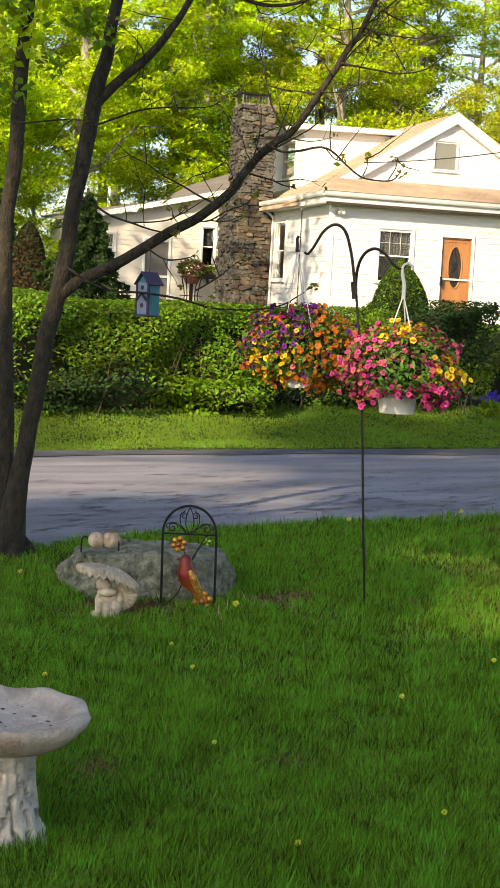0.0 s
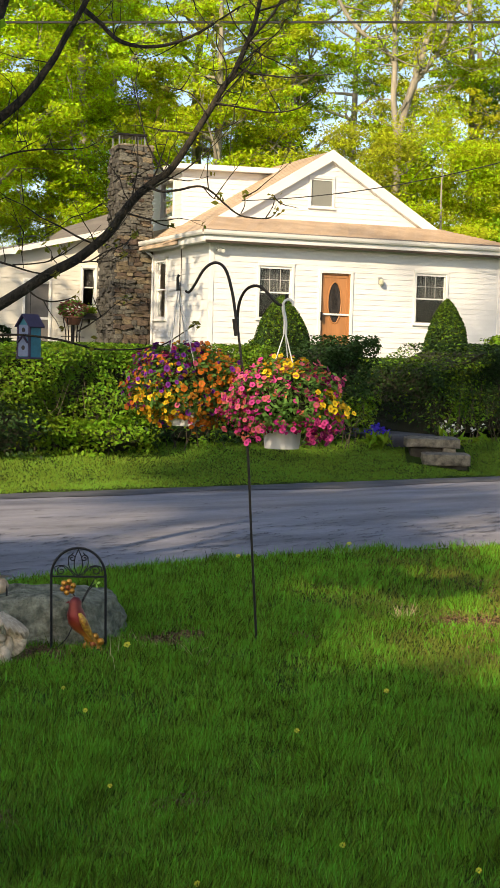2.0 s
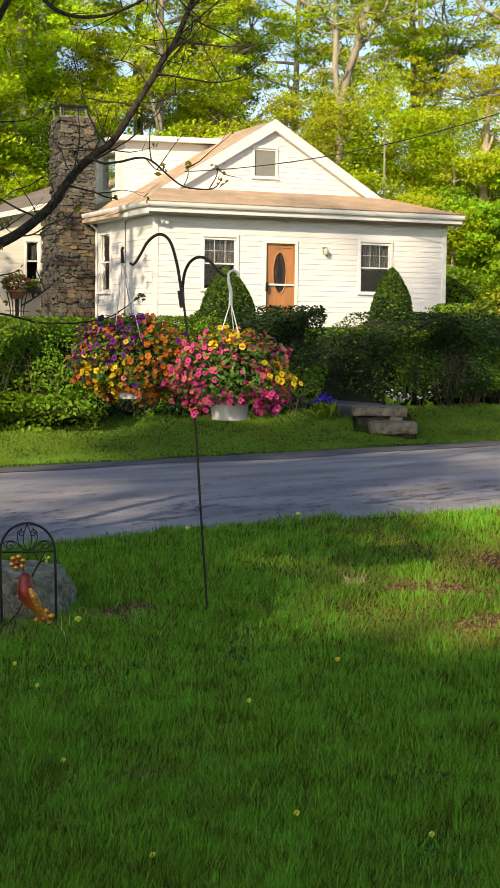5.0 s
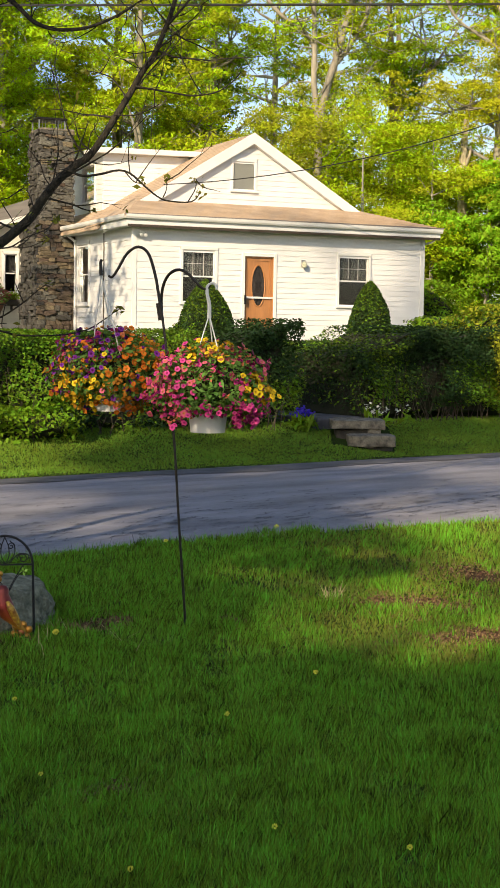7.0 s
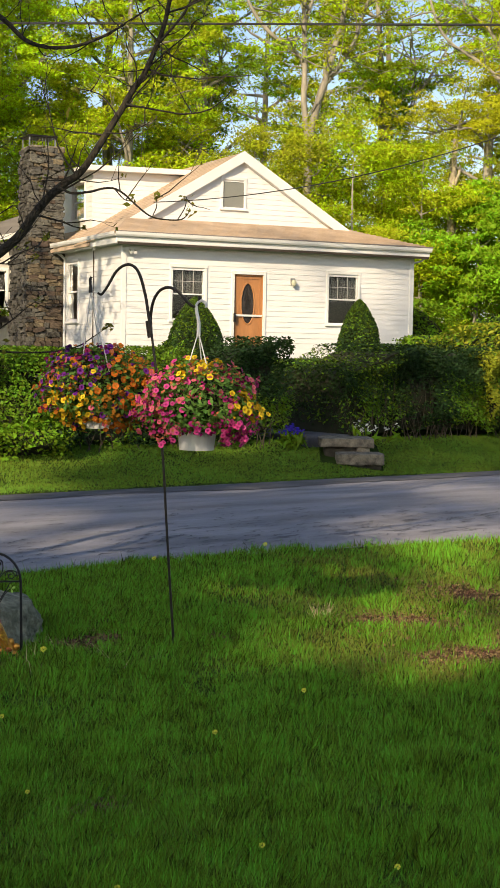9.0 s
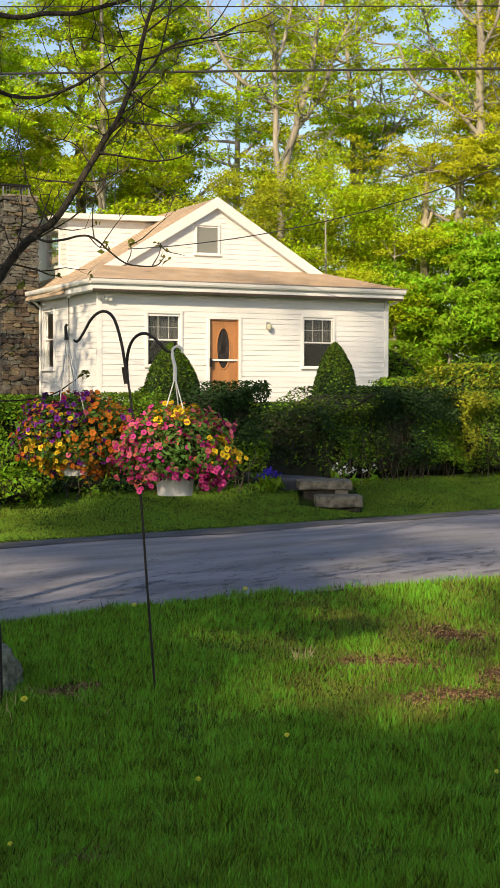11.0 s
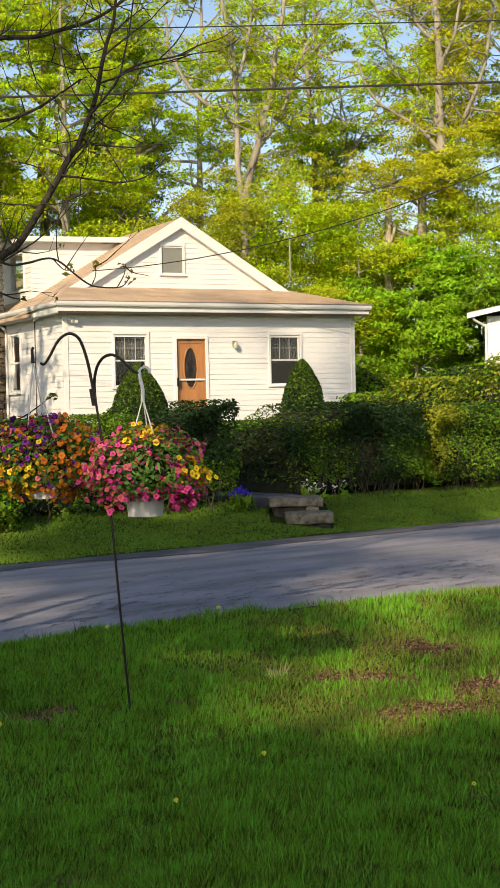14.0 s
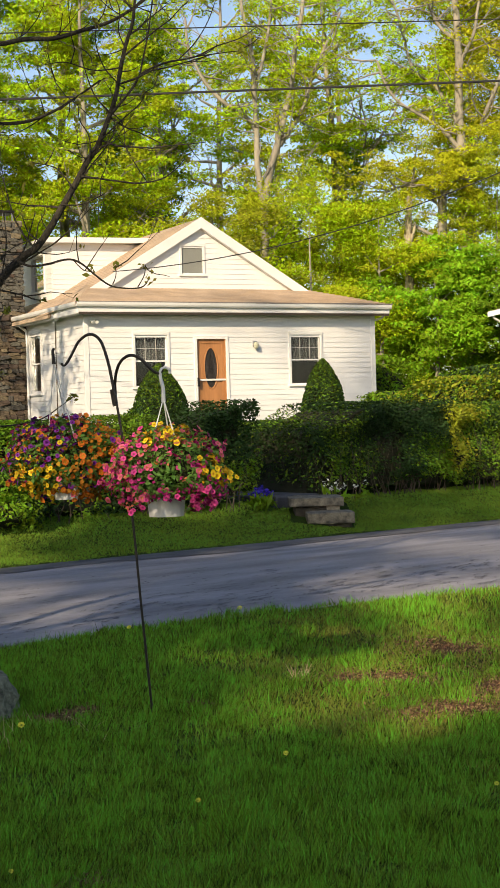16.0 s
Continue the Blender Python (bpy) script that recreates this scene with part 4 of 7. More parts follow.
# ---- planting along the road ----
def hedge(r0, r1, n0, n1, top, mats, count, size, label, seed, twigs=0, gap=0.28, wave=0.12):
    """A clipped hedge that follows the road from r0 to r1; leaves on a core painted dark as inner shade, bare stems low
    down.
    """
    rng = np.random.default_rng(seed)
    h = thing("hedge", label, "hedge", ROAD_POSE)
    core, nr, nz = Geo(), max(4, int((r1 - r0) / 0.25)), 8
    ring = [(n0 + 0.22, 0.1), (n0 + 0.16, 0.45), (n0 + 0.16, 0.8), (n0 + 0.24, 1.0), (n1 - 0.24, 1.0), (n1 - 0.16, 0.8), (n1 - 0.2, 0.1)]
    def base_at(r, n):
        return gz(r * RD[0] + n * RN[0], r * RD[1] + n * RN[1])
    def top_at(r):
        return top + wave * noise.noise((r * 0.7, seed, 0)) + 0.05 * noise.noise((r * 2.3, seed, 3))
    k = len(ring)
    for i in range(nr + 1):
        r = r0 + 0.15 + (r1 - r0 - 0.3) * i / nr
        for n, f in ring:
            b = base_at(r, n)
            core.v.append((r, n + 0.1 - 0.25 * noise.noise((r * 1.1, seed, f * 2.2)), b + (top_at(r) - 0.1 - b) * f + 0.05 * noise.noise((r * 2, f * 4, seed))))
    core.f = [(i * k + j, (i + 1) * k + j, (i + 1) * k + (j + 1) % k, i * k + (j + 1) % k) for i in range(nr) for j in range(k)] + [tuple(range(k)), tuple(range(nr * k, nr * k + k))[::-1]]
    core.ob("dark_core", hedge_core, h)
    kind = rng.random(count)
    r = rng.uniform(r0, r1, count)
    f = rng.random(count) ** 0.72
    n = np.where(kind < 0.62, n0 + rng.exponential(0.05, count), rng.uniform(n0, n1, count))
    bulge = np.array([noise.noise((a * 1.1, seed, b * 2.2)) for a, b in zip(r, f)])
    end = (kind > 0.86)
    r = np.where(end, np.where(rng.random(count) < 0.5, r0 + rng.exponential(0.06, count), r1 - rng.exponential(0.06, count)), r)
    tops = np.array([top_at(a) for a in r])
    base = ground_z(r * RD[0] + n * RN[0], r * RD[1] + n * RN[1])
    on_top = (kind >= 0.62) & ~end
    low = gap * (0.7 + 0.6 * np.array([noise.noise((a * 1.7, 7.0, seed)) for a in r]))
    z = np.where(on_top, tops - rng.exponential(0.06, count) + 0.03, base + low * (1 - f * 0.3) + (tops - base - low) * f)
    edge = np.clip((z - (tops - 0.25)) / 0.25, 0, 1)
    n = np.where(kind < 0.62, n - 0.34 * bulge + 0.2 * edge ** 2, n)
    out = np.zeros((count, 3))
    out[kind < 0.62] = (0, -0.7, 0.2)
    out[on_top] = (0, 0, 0.8)
    hole = np.array([noise.noise((a * 0.9, seed + 2.5, c * 1.7)) + 0.5 * noise.noise((a * 3.1, seed + 4.5, c * 3.3)) for a, c in zip(r, z)])
    full = ~((kind < 0.62) & (hole > 0.16) & (f < 0.8) & (rng.random(count) < 0.8))
    r, n, z, out, kind = r[full], n[full], z[full], out[full], kind[full]
    count = len(r)
    pos = np.stack([r, n, z], 1)
    pick = np.array([noise.noise((a * 0.6, seed + 5, c * 0.9)) for a, c in zip(r, z)]) + rng.normal(0, 0.12, count)
    order = np.argsort(pick)
    for part_pos, m in zip(np.array_split(order, len(mats)), mats):
        o = quads("foliage", leaves(pos[part_pos], size, rng, up=0.2, long=1.7, outward=out[part_pos]), m, h)
        tagged(o, kind="stuff")
    if twigs:
        g = Geo()
        for _ in range(twigs):
            a, b = rng.uniform(r0 + 0.2, r1 - 0.2), n0 + rng.uniform(0.0, 0.24)
            zb = base_at(a, b)
            pts = [(a, b, zb - 0.03)]
            for s in range(3):
                pts.append((pts[-1][0] + rng.normal(0, 0.1), b - rng.uniform(0, 0.05) * s, pts[-1][2] + rng.uniform(0.15, 0.38)))
            g.tube(pts, [0.0068, 0.0045, 0.0035, 0.002], 4, False)
        tagged(g.ob("bare_stem", stem_mat, h), kind="stuff")
    return h


stem_mat = material("grey_stems", (0.1, 0.078, 0.05), 0.9, vary=0.4, island=0.3)
hedge(-8.0, 9.9, 16.2, 17.5, 1.6, [hedge_leaf, deep_leaf, hedge_leaf, hedge_leaf], 98000, 0.036, "clipped privet hedge in bright green leaf with bare lower stems", 3, twigs=150, gap=0.1)
# undergrowth at the foot; its dark leaf also stands for the shade there
hedge(-8.0, 9.9, 15.95, 16.5, 0.72, [yew_leaf, deep_leaf], 24000, 0.04, "low dark growth and painted shade along the hedge foot", 4, twigs=20, gap=0.04, wave=0.3)
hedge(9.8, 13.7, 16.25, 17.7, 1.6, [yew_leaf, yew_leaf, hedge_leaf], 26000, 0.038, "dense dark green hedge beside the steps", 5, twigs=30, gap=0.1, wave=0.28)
# the dark needles also carry the shade on this stretch
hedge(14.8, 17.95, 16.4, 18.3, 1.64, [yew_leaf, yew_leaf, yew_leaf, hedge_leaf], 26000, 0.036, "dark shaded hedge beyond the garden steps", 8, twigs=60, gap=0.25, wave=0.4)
# the golden share of leaves also carries the sun on this stretch
hedge(17.8, 23.0, 16.3, 17.8, 1.66, [hedge_leaf, yew_leaf, hedge_leaf, golden_leaf], 30000, 0.036, "green and golden hedge along the grass bank", 11, twigs=100, gap=0.2, wave=0.35)


def shrub(name, label, x, y, rx, ry, z0, z1, mats, count, size, seed, shape="cone", category="shrub"):
    """A bush of small leaves, drawn in to a point (cone) or rounded (dome)."""
    rng = np.random.default_rng(seed)
    o = thing(name, label, category, pose(x, y, 0))
    f = rng.random(count) ** 0.8
    a = rng.uniform(0, 2 * math.pi, count)
    prof = np.clip(1 - f ** 2.3, 0, 1) ** 0.72 if shape == "cone" else np.sqrt(np.clip(1 - (f * 2 - 0.9) ** 2 / 1.25, 0, 1))
    bump = 1 + (0.16 if shape == "cone" else 0.5) * np.array([noise.noise((math.cos(p) * 1.6 + seed, math.sin(p) * 1.6, q * 3)) for p, q in zip(a, f)])
    rad = prof * bump * (1 - rng.exponential(0.06, count)) + (0 if shape == "cone" else rng.normal(0, 0.13, count))
    pos = np.stack([rx * rad * np.cos(a), ry * rad * np.sin(a), z0 + (z1 - z0) * f], 1)
    out = np.stack([np.cos(a), np.sin(a), np.full(count, 0.3)], 1) * 0.8
    sides = 14
    # the core's dark colour stands for the shade within the bush
    core = Geo()
    prof_c = [(0.05, 0.0), (0.75, 0.05), (0.8, 0.25), (0.7, 0.55), (0.4, 0.82), (0.04, 0.95)] if shape == "cone" else [(0.05, 0.0), (0.55, 0.05), (0.72, 0.35), (0.66, 0.6), (0.35, 0.82), (0.04, 0.9)]
    core.lathe([(r, z0 + (z1 - z0) * q) for r, q in prof_c], sides, wobble=0.2, seed=seed)
    core.v = [(p[0] * rx, p[1] * ry, p[2]) for p in core.v]
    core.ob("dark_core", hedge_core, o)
    for idx, m in zip(np.array_split(np.argsort(rng.random(count) + 0.6 * f), len(mats)), mats):
        tagged(quads("foliage", leaves(pos[idx], size, rng, up=0.3, long=1.8, outward=out[idx]), m, o), kind="stuff")
    g = gz(x, y)
    Geo().tube([(0, 0, g - 0.1), (0, 0, z0 + 0.2)], 0.07, 6).ob("stem", bark_brown, o)
    return o


shrub("conical_spruce", "small cone-shaped spruce before the front window", -2.54, 39.4, 0.76, 0.7, 1.25, 3.03, [yew_leaf, yew_leaf, hedge_leaf], 13000, 0.048, 21)
shrub("conical_spruce", "small cone-shaped spruce before the siding wall", 1.76, 39.4, 0.57, 0.56, 1.25, 3.04, [yew_leaf, yew_leaf, yew_leaf, hedge_leaf], 12000, 0.048, 22)
shrub("low_shrub", "loose green shrub at the house corner", -3.0, 39.8, 0.45, 0.5, 1.2, 1.95, [deep_leaf, yew_leaf], 2500, 0.08, 24, "dome")
for k, (x, y, rx, z1, mats) in enumerate([(4.3, 31.0, 1.4, 2.3, [yew_leaf, deep_leaf, golden_leaf]), (6.0, 30.0, 1.5, 2.75, [yew_leaf, golden_leaf, deep_leaf]), (3.0, 33.0, 1.0, 2.05, [yew_leaf, deep_leaf]), (8.2, 31.0, 1.6, 3.0, [golden_leaf, deep_leaf]), (5.1, 32.0, 1.3, 2.55, [deep_leaf, yew_leaf])]):
    shrub("garden_shrub", "loose mixed green and golden shrub behind the hedge", x, y, rx, 1.0, 0.9, z1, mats, 9000, 0.055, 30 + k, "dome")

shrub("garden_shrub", "dark green shrub beside the garden path", -0.35, 24.6, 1.5, 0.8, 0.4, 1.5, [yew_leaf, yew_leaf, hedge_leaf], 6000, 0.06, 40, "dome")
shrub("garden_shrub", "bright green bush beyond the house corner", 3.9, 50.5, 1.7, 1.2, 0.9, 3.5, [fresh_leaf, deep_leaf], 6000, 0.09, 41, "dome")
# spring flowers beside the steps
def bulb_flowers(label, r, n, colour_mat, count, seed, spread, height):
    rng = np.random.default_rng(seed)
    x, y = r * RD[0] + n * RN[0], r * RD[1] + n * RN[1]
    o = thing("spring_flowers", label, "flowers", pose(x, y, gz(x, y)))
    base = rng.normal(size=(count, 3)) * [spread, spread * 0.6, 0.04]
    blades = np.repeat(base, 4, 0) + rng.normal(0, 0.03, (count * 4, 3)) * [1, 1, 0] + [0, 0, height * 0.5]
    tagged(quads("leaf_blade", leaves(blades, 0.06, rng, up=0.0, long=4.0, outward=np.array([0, -0.5, -0.6])), deep_leaf, o), kind="stuff")
    heads = np.repeat(base, 6, 0) + rng.normal(0, 0.022, (count * 6, 3)) + [0, 0, height]
    tagged(quads("petals", leaves(heads, 0.045, rng, up=0.4, long=1.2), colour_mat, o), kind="stuff")
    return o


bulb_flowers("clump of violet-blue grape hyacinths beside the steps", 13.56, 16.1, leaf_material("violet_petal", (0.1, 0.06, 0.6), (0.1, 0.06, 0.6), vary=0.2, hue=0.01), 30, 3, 0.045, 0.27)
bulb_flowers("white narcissus flowers before the dark hedge", 15.05, 16.2, leaf_material("white_petal", (0.75, 0.75, 0.7), (0.6, 0.6, 0.55), vary=0.1, hue=0.005), 9, 4, 0.2, 0.28)

# ---- shepherd's hook with two hanging baskets ----
HX, HY = -0.6, 8.0
hook = thing("shepherds_hook", "dark steel double shepherd's hook pushed into the lawn", "plant hook", pose(HX, HY, gz(HX, HY) - 0.022))
pole_pts = bez([(0.004, 0, -0.1), (0, 0, 0.0), (-0.045, 0, 0.6), (-0.075, 0, 1.03), (-0.12, 0, 1.5), (-0.16, 0, 1.79)], 5)
Geo().tube(pole_pts, lerp_list([0.0068, 0.0068, 0.0065], len(pole_pts)), 10).ob("pole", dark_bronze, hook)
arm = bez([(-0.148, -0.016, 1.7), (-0.163, -0.016, 1.8), (-0.185, -0.016, 1.92), (-0.222, -0.016, 2.03), (-0.275, -0.016, 2.065), (-0.335, -0.016, 2.03), (-0.385, -0.014, 1.945), (-0.415, -0.012, 1.905), (-0.435, -0.012, 1.912)], 5)
Geo().tube(arm, lerp_list([0.0082, 0.0082, 0.0065], len(arm)), 10).ob("long_arm", dark_bronze, hook)
arm = bez([(-0.15, 0.016, 1.7), (-0.152, 0.0, 1.8), (-0.135, -0.02, 1.88), (-0.1, -0.04, 1.93), (-0.05, -0.07, 1.945), (0.0, -0.09, 1.92), (0.05, -0.1, 1.868), (0.085, -0.1, 1.845), (0.108, -0.1, 1.86), (0.112, -0.1, 1.905)], 5)
Geo().tube(arm, lerp_list([0.0082, 0.0082, 0.0065], len(arm)), 10).ob("short_arm", dark_bronze, hook)
Geo().tube([(-0.152, 0, 1.68), (-0.166, 0, 1.77)], 0.0155, 10).ob("clamp", dark_bronze, hook)


def petal_mesh(mat_name, color, throat):
    """A trumpet flower: five rounded lobes round a deep throat."""
    g = Geo()
    n = 20
    g.v.append((0, 0, -0.35))
    for rad, z in ((0.18, -0.1), (0.62, 0.06), (1.0, 0.02)):
        for k in range(n):
            a = 2 * math.pi * k / n
            lobe = 1 + (0.13 * abs(math.cos(2.5 * a)) ** 0.5 - 0.08) * (rad > 0.5)
            g.v.append((rad * lobe * math.cos(a), rad * lobe * math.sin(a), z + 0.08 * math.cos(5 * a) * (rad > 0.8)))
    g.f = [(0, 1 + k, 1 + (k + 1) % n) for k in range(n)] + [(1 + s * n + k, 1 + s * n + n + k, 1 + s * n + n + (k + 1) % n, 1 + s * n + (k + 1) % n) for s in (0, 1) for k in range(n)]
    m = leaf_material(mat_name, color, tuple(c * 0.8 for c in color), vary=0.2, hue=0.012, share=0.25, rough=0.5)
    t = m.node_tree
    N, L = t.nodes.new, t.links.new
    info = N("ShaderNodeObjectInfo")
    co, ln, mr, mix = N("ShaderNodeTexCoord"), N("ShaderNodeVectorMath"), N("ShaderNodeMapRange"), N("ShaderNodeMix")
    ln.operation = "LENGTH"
    L(co.outputs["Object"], ln.inputs[0])
    mr.inputs["From Min"].default_value, mr.inputs["From Max"].default_value = 0.2, 0.55
    L(ln.outputs["Value"], mr.inputs[0])
    mix.data_type = "RGBA"
    b = t.nodes["Principled BSDF"]
    src = b.inputs["Base Color"].links[0].from_socket
    hs = N("ShaderNodeHueSaturation")
    vr = N("ShaderNodeMapRange")
    vr.inputs["To Min"].default_value, vr.inputs["To Max"].default_value = 0.65, 1.25
    L(info.outputs["Random"], vr.inputs[0])
    L(vr.outputs[0], hs.inputs["Value"])
    L(src, hs.inputs["Color"])
    mix.inputs["A"].default_value = (*throat, 1)
    L(hs.outputs[0], mix.inputs["B"])
    L(mr.outputs[0], mix.inputs["Factor"])
    L(mix.outputs["Result"], b.inputs["Base Color"])
    return g.mesh("flower", m, True)


FLOWERS = {
    "yellow": petal_mesh("yellow_petal", (0.7, 0.5, 0.025), (0.42, 0.2, 0.01)),
    "orange": petal_mesh("orange_petal", (0.56, 0.14, 0.018), (0.42, 0.2, 0.02)),
    "purple": petal_mesh("purple_petal", (0.2, 0.035, 0.28), (0.05, 0.0, 0.08)),
    "pink": petal_mesh("magenta_petal", (0.62, 0.07, 0.27), (0.3, 0.01, 0.12)),
    "rose": petal_mesh("rose_petal", (0.62, 0.12, 0.2), (0.4, 0.15, 0.03)),
    "maroon": petal_mesh("maroon_petal", (0.25, 0.02, 0.09), (0.08, 0.0, 0.02)),
}


def basket(label, x, y, z, rx, ry, rz, pot_r, pot_z, tones, count, seed, apex, splay, pot_dx=0.0, hook_mat=None, clear=1.35):
    """A planted hanging basket: pot, cords to a hook, leaves and flowers. apex: where the cords meet; splay: where they reach the pot's rim."""
    rng = np.random.default_rng(seed)
    py = random.Random(seed)
    o = thing("hanging_basket", label, "hanging basket", pose(x, y, z), "baskets on the shepherd's hook")
    g = Geo().lathe([(pot_r * 0.82, pot_z), (pot_r * 0.86, pot_z - 0.005), (pot_r * 0.98, pot_z + 0.1), (pot_r * 1.06, pot_z + 0.105), (pot_r * 1.06, pot_z + 0.125), (pot_r * 0.96, pot_z + 0.125), (pot_r * 0.9, pot_z + 0.09), (0.01, pot_z + 0.09)], 28)
    pot = g.ob("pot", white_plastic, o, smooth=False)
    pot.location.x = pot_dx
    Geo().lathe([(pot_r * 0.85, 0), (pot_r * 0.9, 0.01), (pot_r * 0.5, 0.03), (0.01, 0.035)], 20).ob("soil", soil_mat, pot).location = (0, 0, pot_z + 0.092)
    ax, ay, az = apex
    for sx, sy, sz in splay:
        Geo().tube(bez([(ax, ay, az), (ax + (sx - ax) * 0.5, ay + (sy - ay) * 0.5, az + (sz - az) * 0.5), (sx, sy, sz)], 3), 0.0035, 6).ob("cord", white_plastic, o)
    hk = bez([(ax, ay, az - 0.02), (ax, ay, az + 0.05), (ax - 0.012, ay, az + 0.11), (ax - 0.01, ay, az + 0.145), (ax + 0.012, ay, az + 0.165), (ax + 0.035, ay, az + 0.15), (ax + 0.038, ay, az + 0.13)], 5)
    if hook_mat:
        hk = [(ax, ay, az - 0.01), (ax - 0.002, ay, az + 0.03), (ax - 0.004, ay, az + 0.06), (ax + 0.004, ay, az + 0.075)]
    Geo().tube(hk, lerp_list([0.011, 0.009, 0.008, 0.007], len(hk)), 8).ob("hanger_hook", hook_mat or white_plastic, o)
    # foliage
    n = 5200
    d = rng.normal(size=(n, 3))
    d /= np.linalg.norm(d, axis=1)[:, None]
    lump = 1 + 0.22 * np.array([noise.noise((a * 2.2 + seed, b * 2.2, c * 2.2)) for a, b, c in d])
    rad = (rng.uniform(0.5, 1.04, n) * lump)[:, None]
    pos = d * rad * [rx, ry, rz]
    pos[:, 2] = np.where(pos[:, 2] < -rz * 0.6, pos[:, 2] * 0.75, pos[:, 2])
    inpot = (np.hypot(pos[:, 0] - pot_dx, 0.7 * pos[:, 1]) < pot_r * clear) & (pos[:, 2] < pot_z + 0.09)
    tagged(quads("foliage", leaves(pos[~inpot], 0.021, rng, up=0.2, long=1.8, outward=d[~inpot] * 0.6), petunia_leaf, o), kind="stuff")
    # dark ball painted as the shade deep between the leaves
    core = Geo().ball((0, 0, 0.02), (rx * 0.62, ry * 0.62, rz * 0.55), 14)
    core.ob("shaded_core", hedge_core, o)
    # loose petals fill the mass between the whole flowers
    fill = {}
    for q in (d * rng.uniform(0.85, 1.05, (n, 1)) * lump[:, None])[: n // 4]:
        tone = tones(q[0], q[2], py)
        spot = q * [rx, ry, rz]
        if tone and not (math.hypot(spot[0] - pot_dx, 0.6 * spot[1]) < pot_r * clear and spot[2] < pot_z + 0.09):
            fill.setdefault(tone, []).append(spot)
    for tone, spots in fill.items():
        c = np.repeat(np.array(spots), 2, 0) + rng.normal(0, 0.008, (len(spots) * 2, 3))
        tagged(quads("blossom", leaves(c, 0.024, rng, up=0.2, long=1.1, outward=np.array([0, -0.6, 0.2])), FLOWERS[tone].materials[0], o), kind="stuff")
    # flowers, most of them on the side of the light
    placed = 0
    while placed < count:
        v = Vector((py.gauss(0, 1), py.gauss(0, 1) - 0.25, py.gauss(0, 1)))
        v.normalize()
        k = 1 + 0.22 * noise.noise((v.x * 2.2 + seed, v.y * 2.2, v.z * 2.2))
        p = Vector((v.x * rx, v.y * ry, v.z * rz)) * k * py.uniform(0.86, 1.12)
        if math.hypot(p.x - pot_dx, 0.6 * p.y) < pot_r * clear and p.z < pot_z + 0.09:
            continue
        tone = tones(p.x / rx, p.z / rz, py)
        if tone is None:
            continue
        f = new("flower", FLOWERS[tone])
        f.parent = o
        face = (Vector((v.x, v.y - 0.35, v.z * 0.8 + 0.25)).normalized() + Vector((py.gauss(0, 0.3), py.gauss(0, 0.3), py.gauss(0, 0.3)))).normalized()
        s = py.uniform(0.0115, 0.0185)
        f.matrix_basis = Matrix.Translation(p) @ face.to_track_quat("Z", "Y").to_matrix().to_4x4() @ Matrix.Diagonal((s, s, s, 1))
        placed += 1
    return o


def tones_mixed(u, w, r):
    """Yellow low on one side, purple above it, orange over the rest, with green gaps."""
    n = 0.1 * r.gauss(0, 1)
    if u < -0.78 + n:
        return r.choice(["maroon", "purple", "orange", None, None])
    if u < -0.08 + n and w < 0.12 + n:
        return "yellow" if r.random() < 0.72 else r.choice(["purple", "orange", None, None])
    if w > 0.12 + n and u < 0.3 + n:
        return r.choice(["purple", "purple", "purple", "maroon", "maroon", "rose", "orange", None, None, "yellow"])
    return "orange" if r.random() < 0.68 else r.choice(["purple", "rose", None, None, None])


def tones_pink(u, w, r):
    """Magenta over the lower half, yellow on the crest and one flank, leaves in the middle."""
    n = 0.1 * r.gauss(0, 1)
    if -0.4 < u < 0.5 and -0.4 < w < 0.5 and r.random() < 0.82:
        return None
    if w > 0.6 + n and -0.4 < u < 0.3:
        return "yellow" if r.random() < 0.7 else "rose"
    if u > 0.55 + n and -0.35 < w < 0.35:
        return r.choice(["yellow", "yellow", "yellow", None, "pink"])
    if u < -0.3 + n:
        return r.choice(["rose", "rose", "pink", "pink", "pink", None])
    if u > 0.1 and w > 0.3:
        return r.choice(["maroon", "rose", None, None, None])
    return "pink" if r.random() < 0.85 else "rose"


basket("hanging basket of purple, yellow and orange petunias in a pale pot", -1.04, 8.1, 1.385, 0.325, 0.26, 0.225, 0.115, -0.2, tones_mixed, 370, 5,
       (-0.035, -0.1, 0.53), ((-0.1, -0.02, 0.0), (0.09, -0.1, 0.02), (0.03, 0.1, 0.0)), 0.02, dark_bronze, 0.7)
basket("hanging basket of magenta, pink and yellow petunias in a white pot", -0.47, 7.9, 1.325, 0.312, 0.27, 0.22, 0.106, -0.235, tones_pink, 320, 6,
       (-0.02, 0.0, 0.38), ((-0.12, -0.08, 0.02), (0.08, -0.13, 0.03), (0.02, 0.11, 0.0)), -0.02)

# ---- boulder and garden ornaments ----
bm = bmesh.new()
bmesh.ops.create_icosphere(bm, subdivisions=5, radius=1.0)
for v in bm.verts:
    p = v.co.normalized()
    k = 1 + 0.22 * noise.noise(p * 1.3 + Vector((3, 1, 7))) + 0.08 * noise.noise(p * 4.0) + 0.035 * noise.noise(p * 11.0) + 0.014 * noise.noise(p * 25.0)
    sq = 1 / max(0.01, (abs(p.x) ** 2.8 + abs(p.y) ** 2.8 + abs(p.z) ** 2.8) ** (1 / 2.8))
    q = Vector((p.x * 0.47, p.y * 0.34, p.z * 0.32)) * k * sq
    q.z = min(q.z, 0.236 - 0.3 * q.x * q.x + 0.12 * max(0.0, q.x) + 0.06 * noise.noise(q * 4.0) + 0.02 * noise.noise(q * 9.0)) if q.z > 0.17 else q.z
    v.co = q
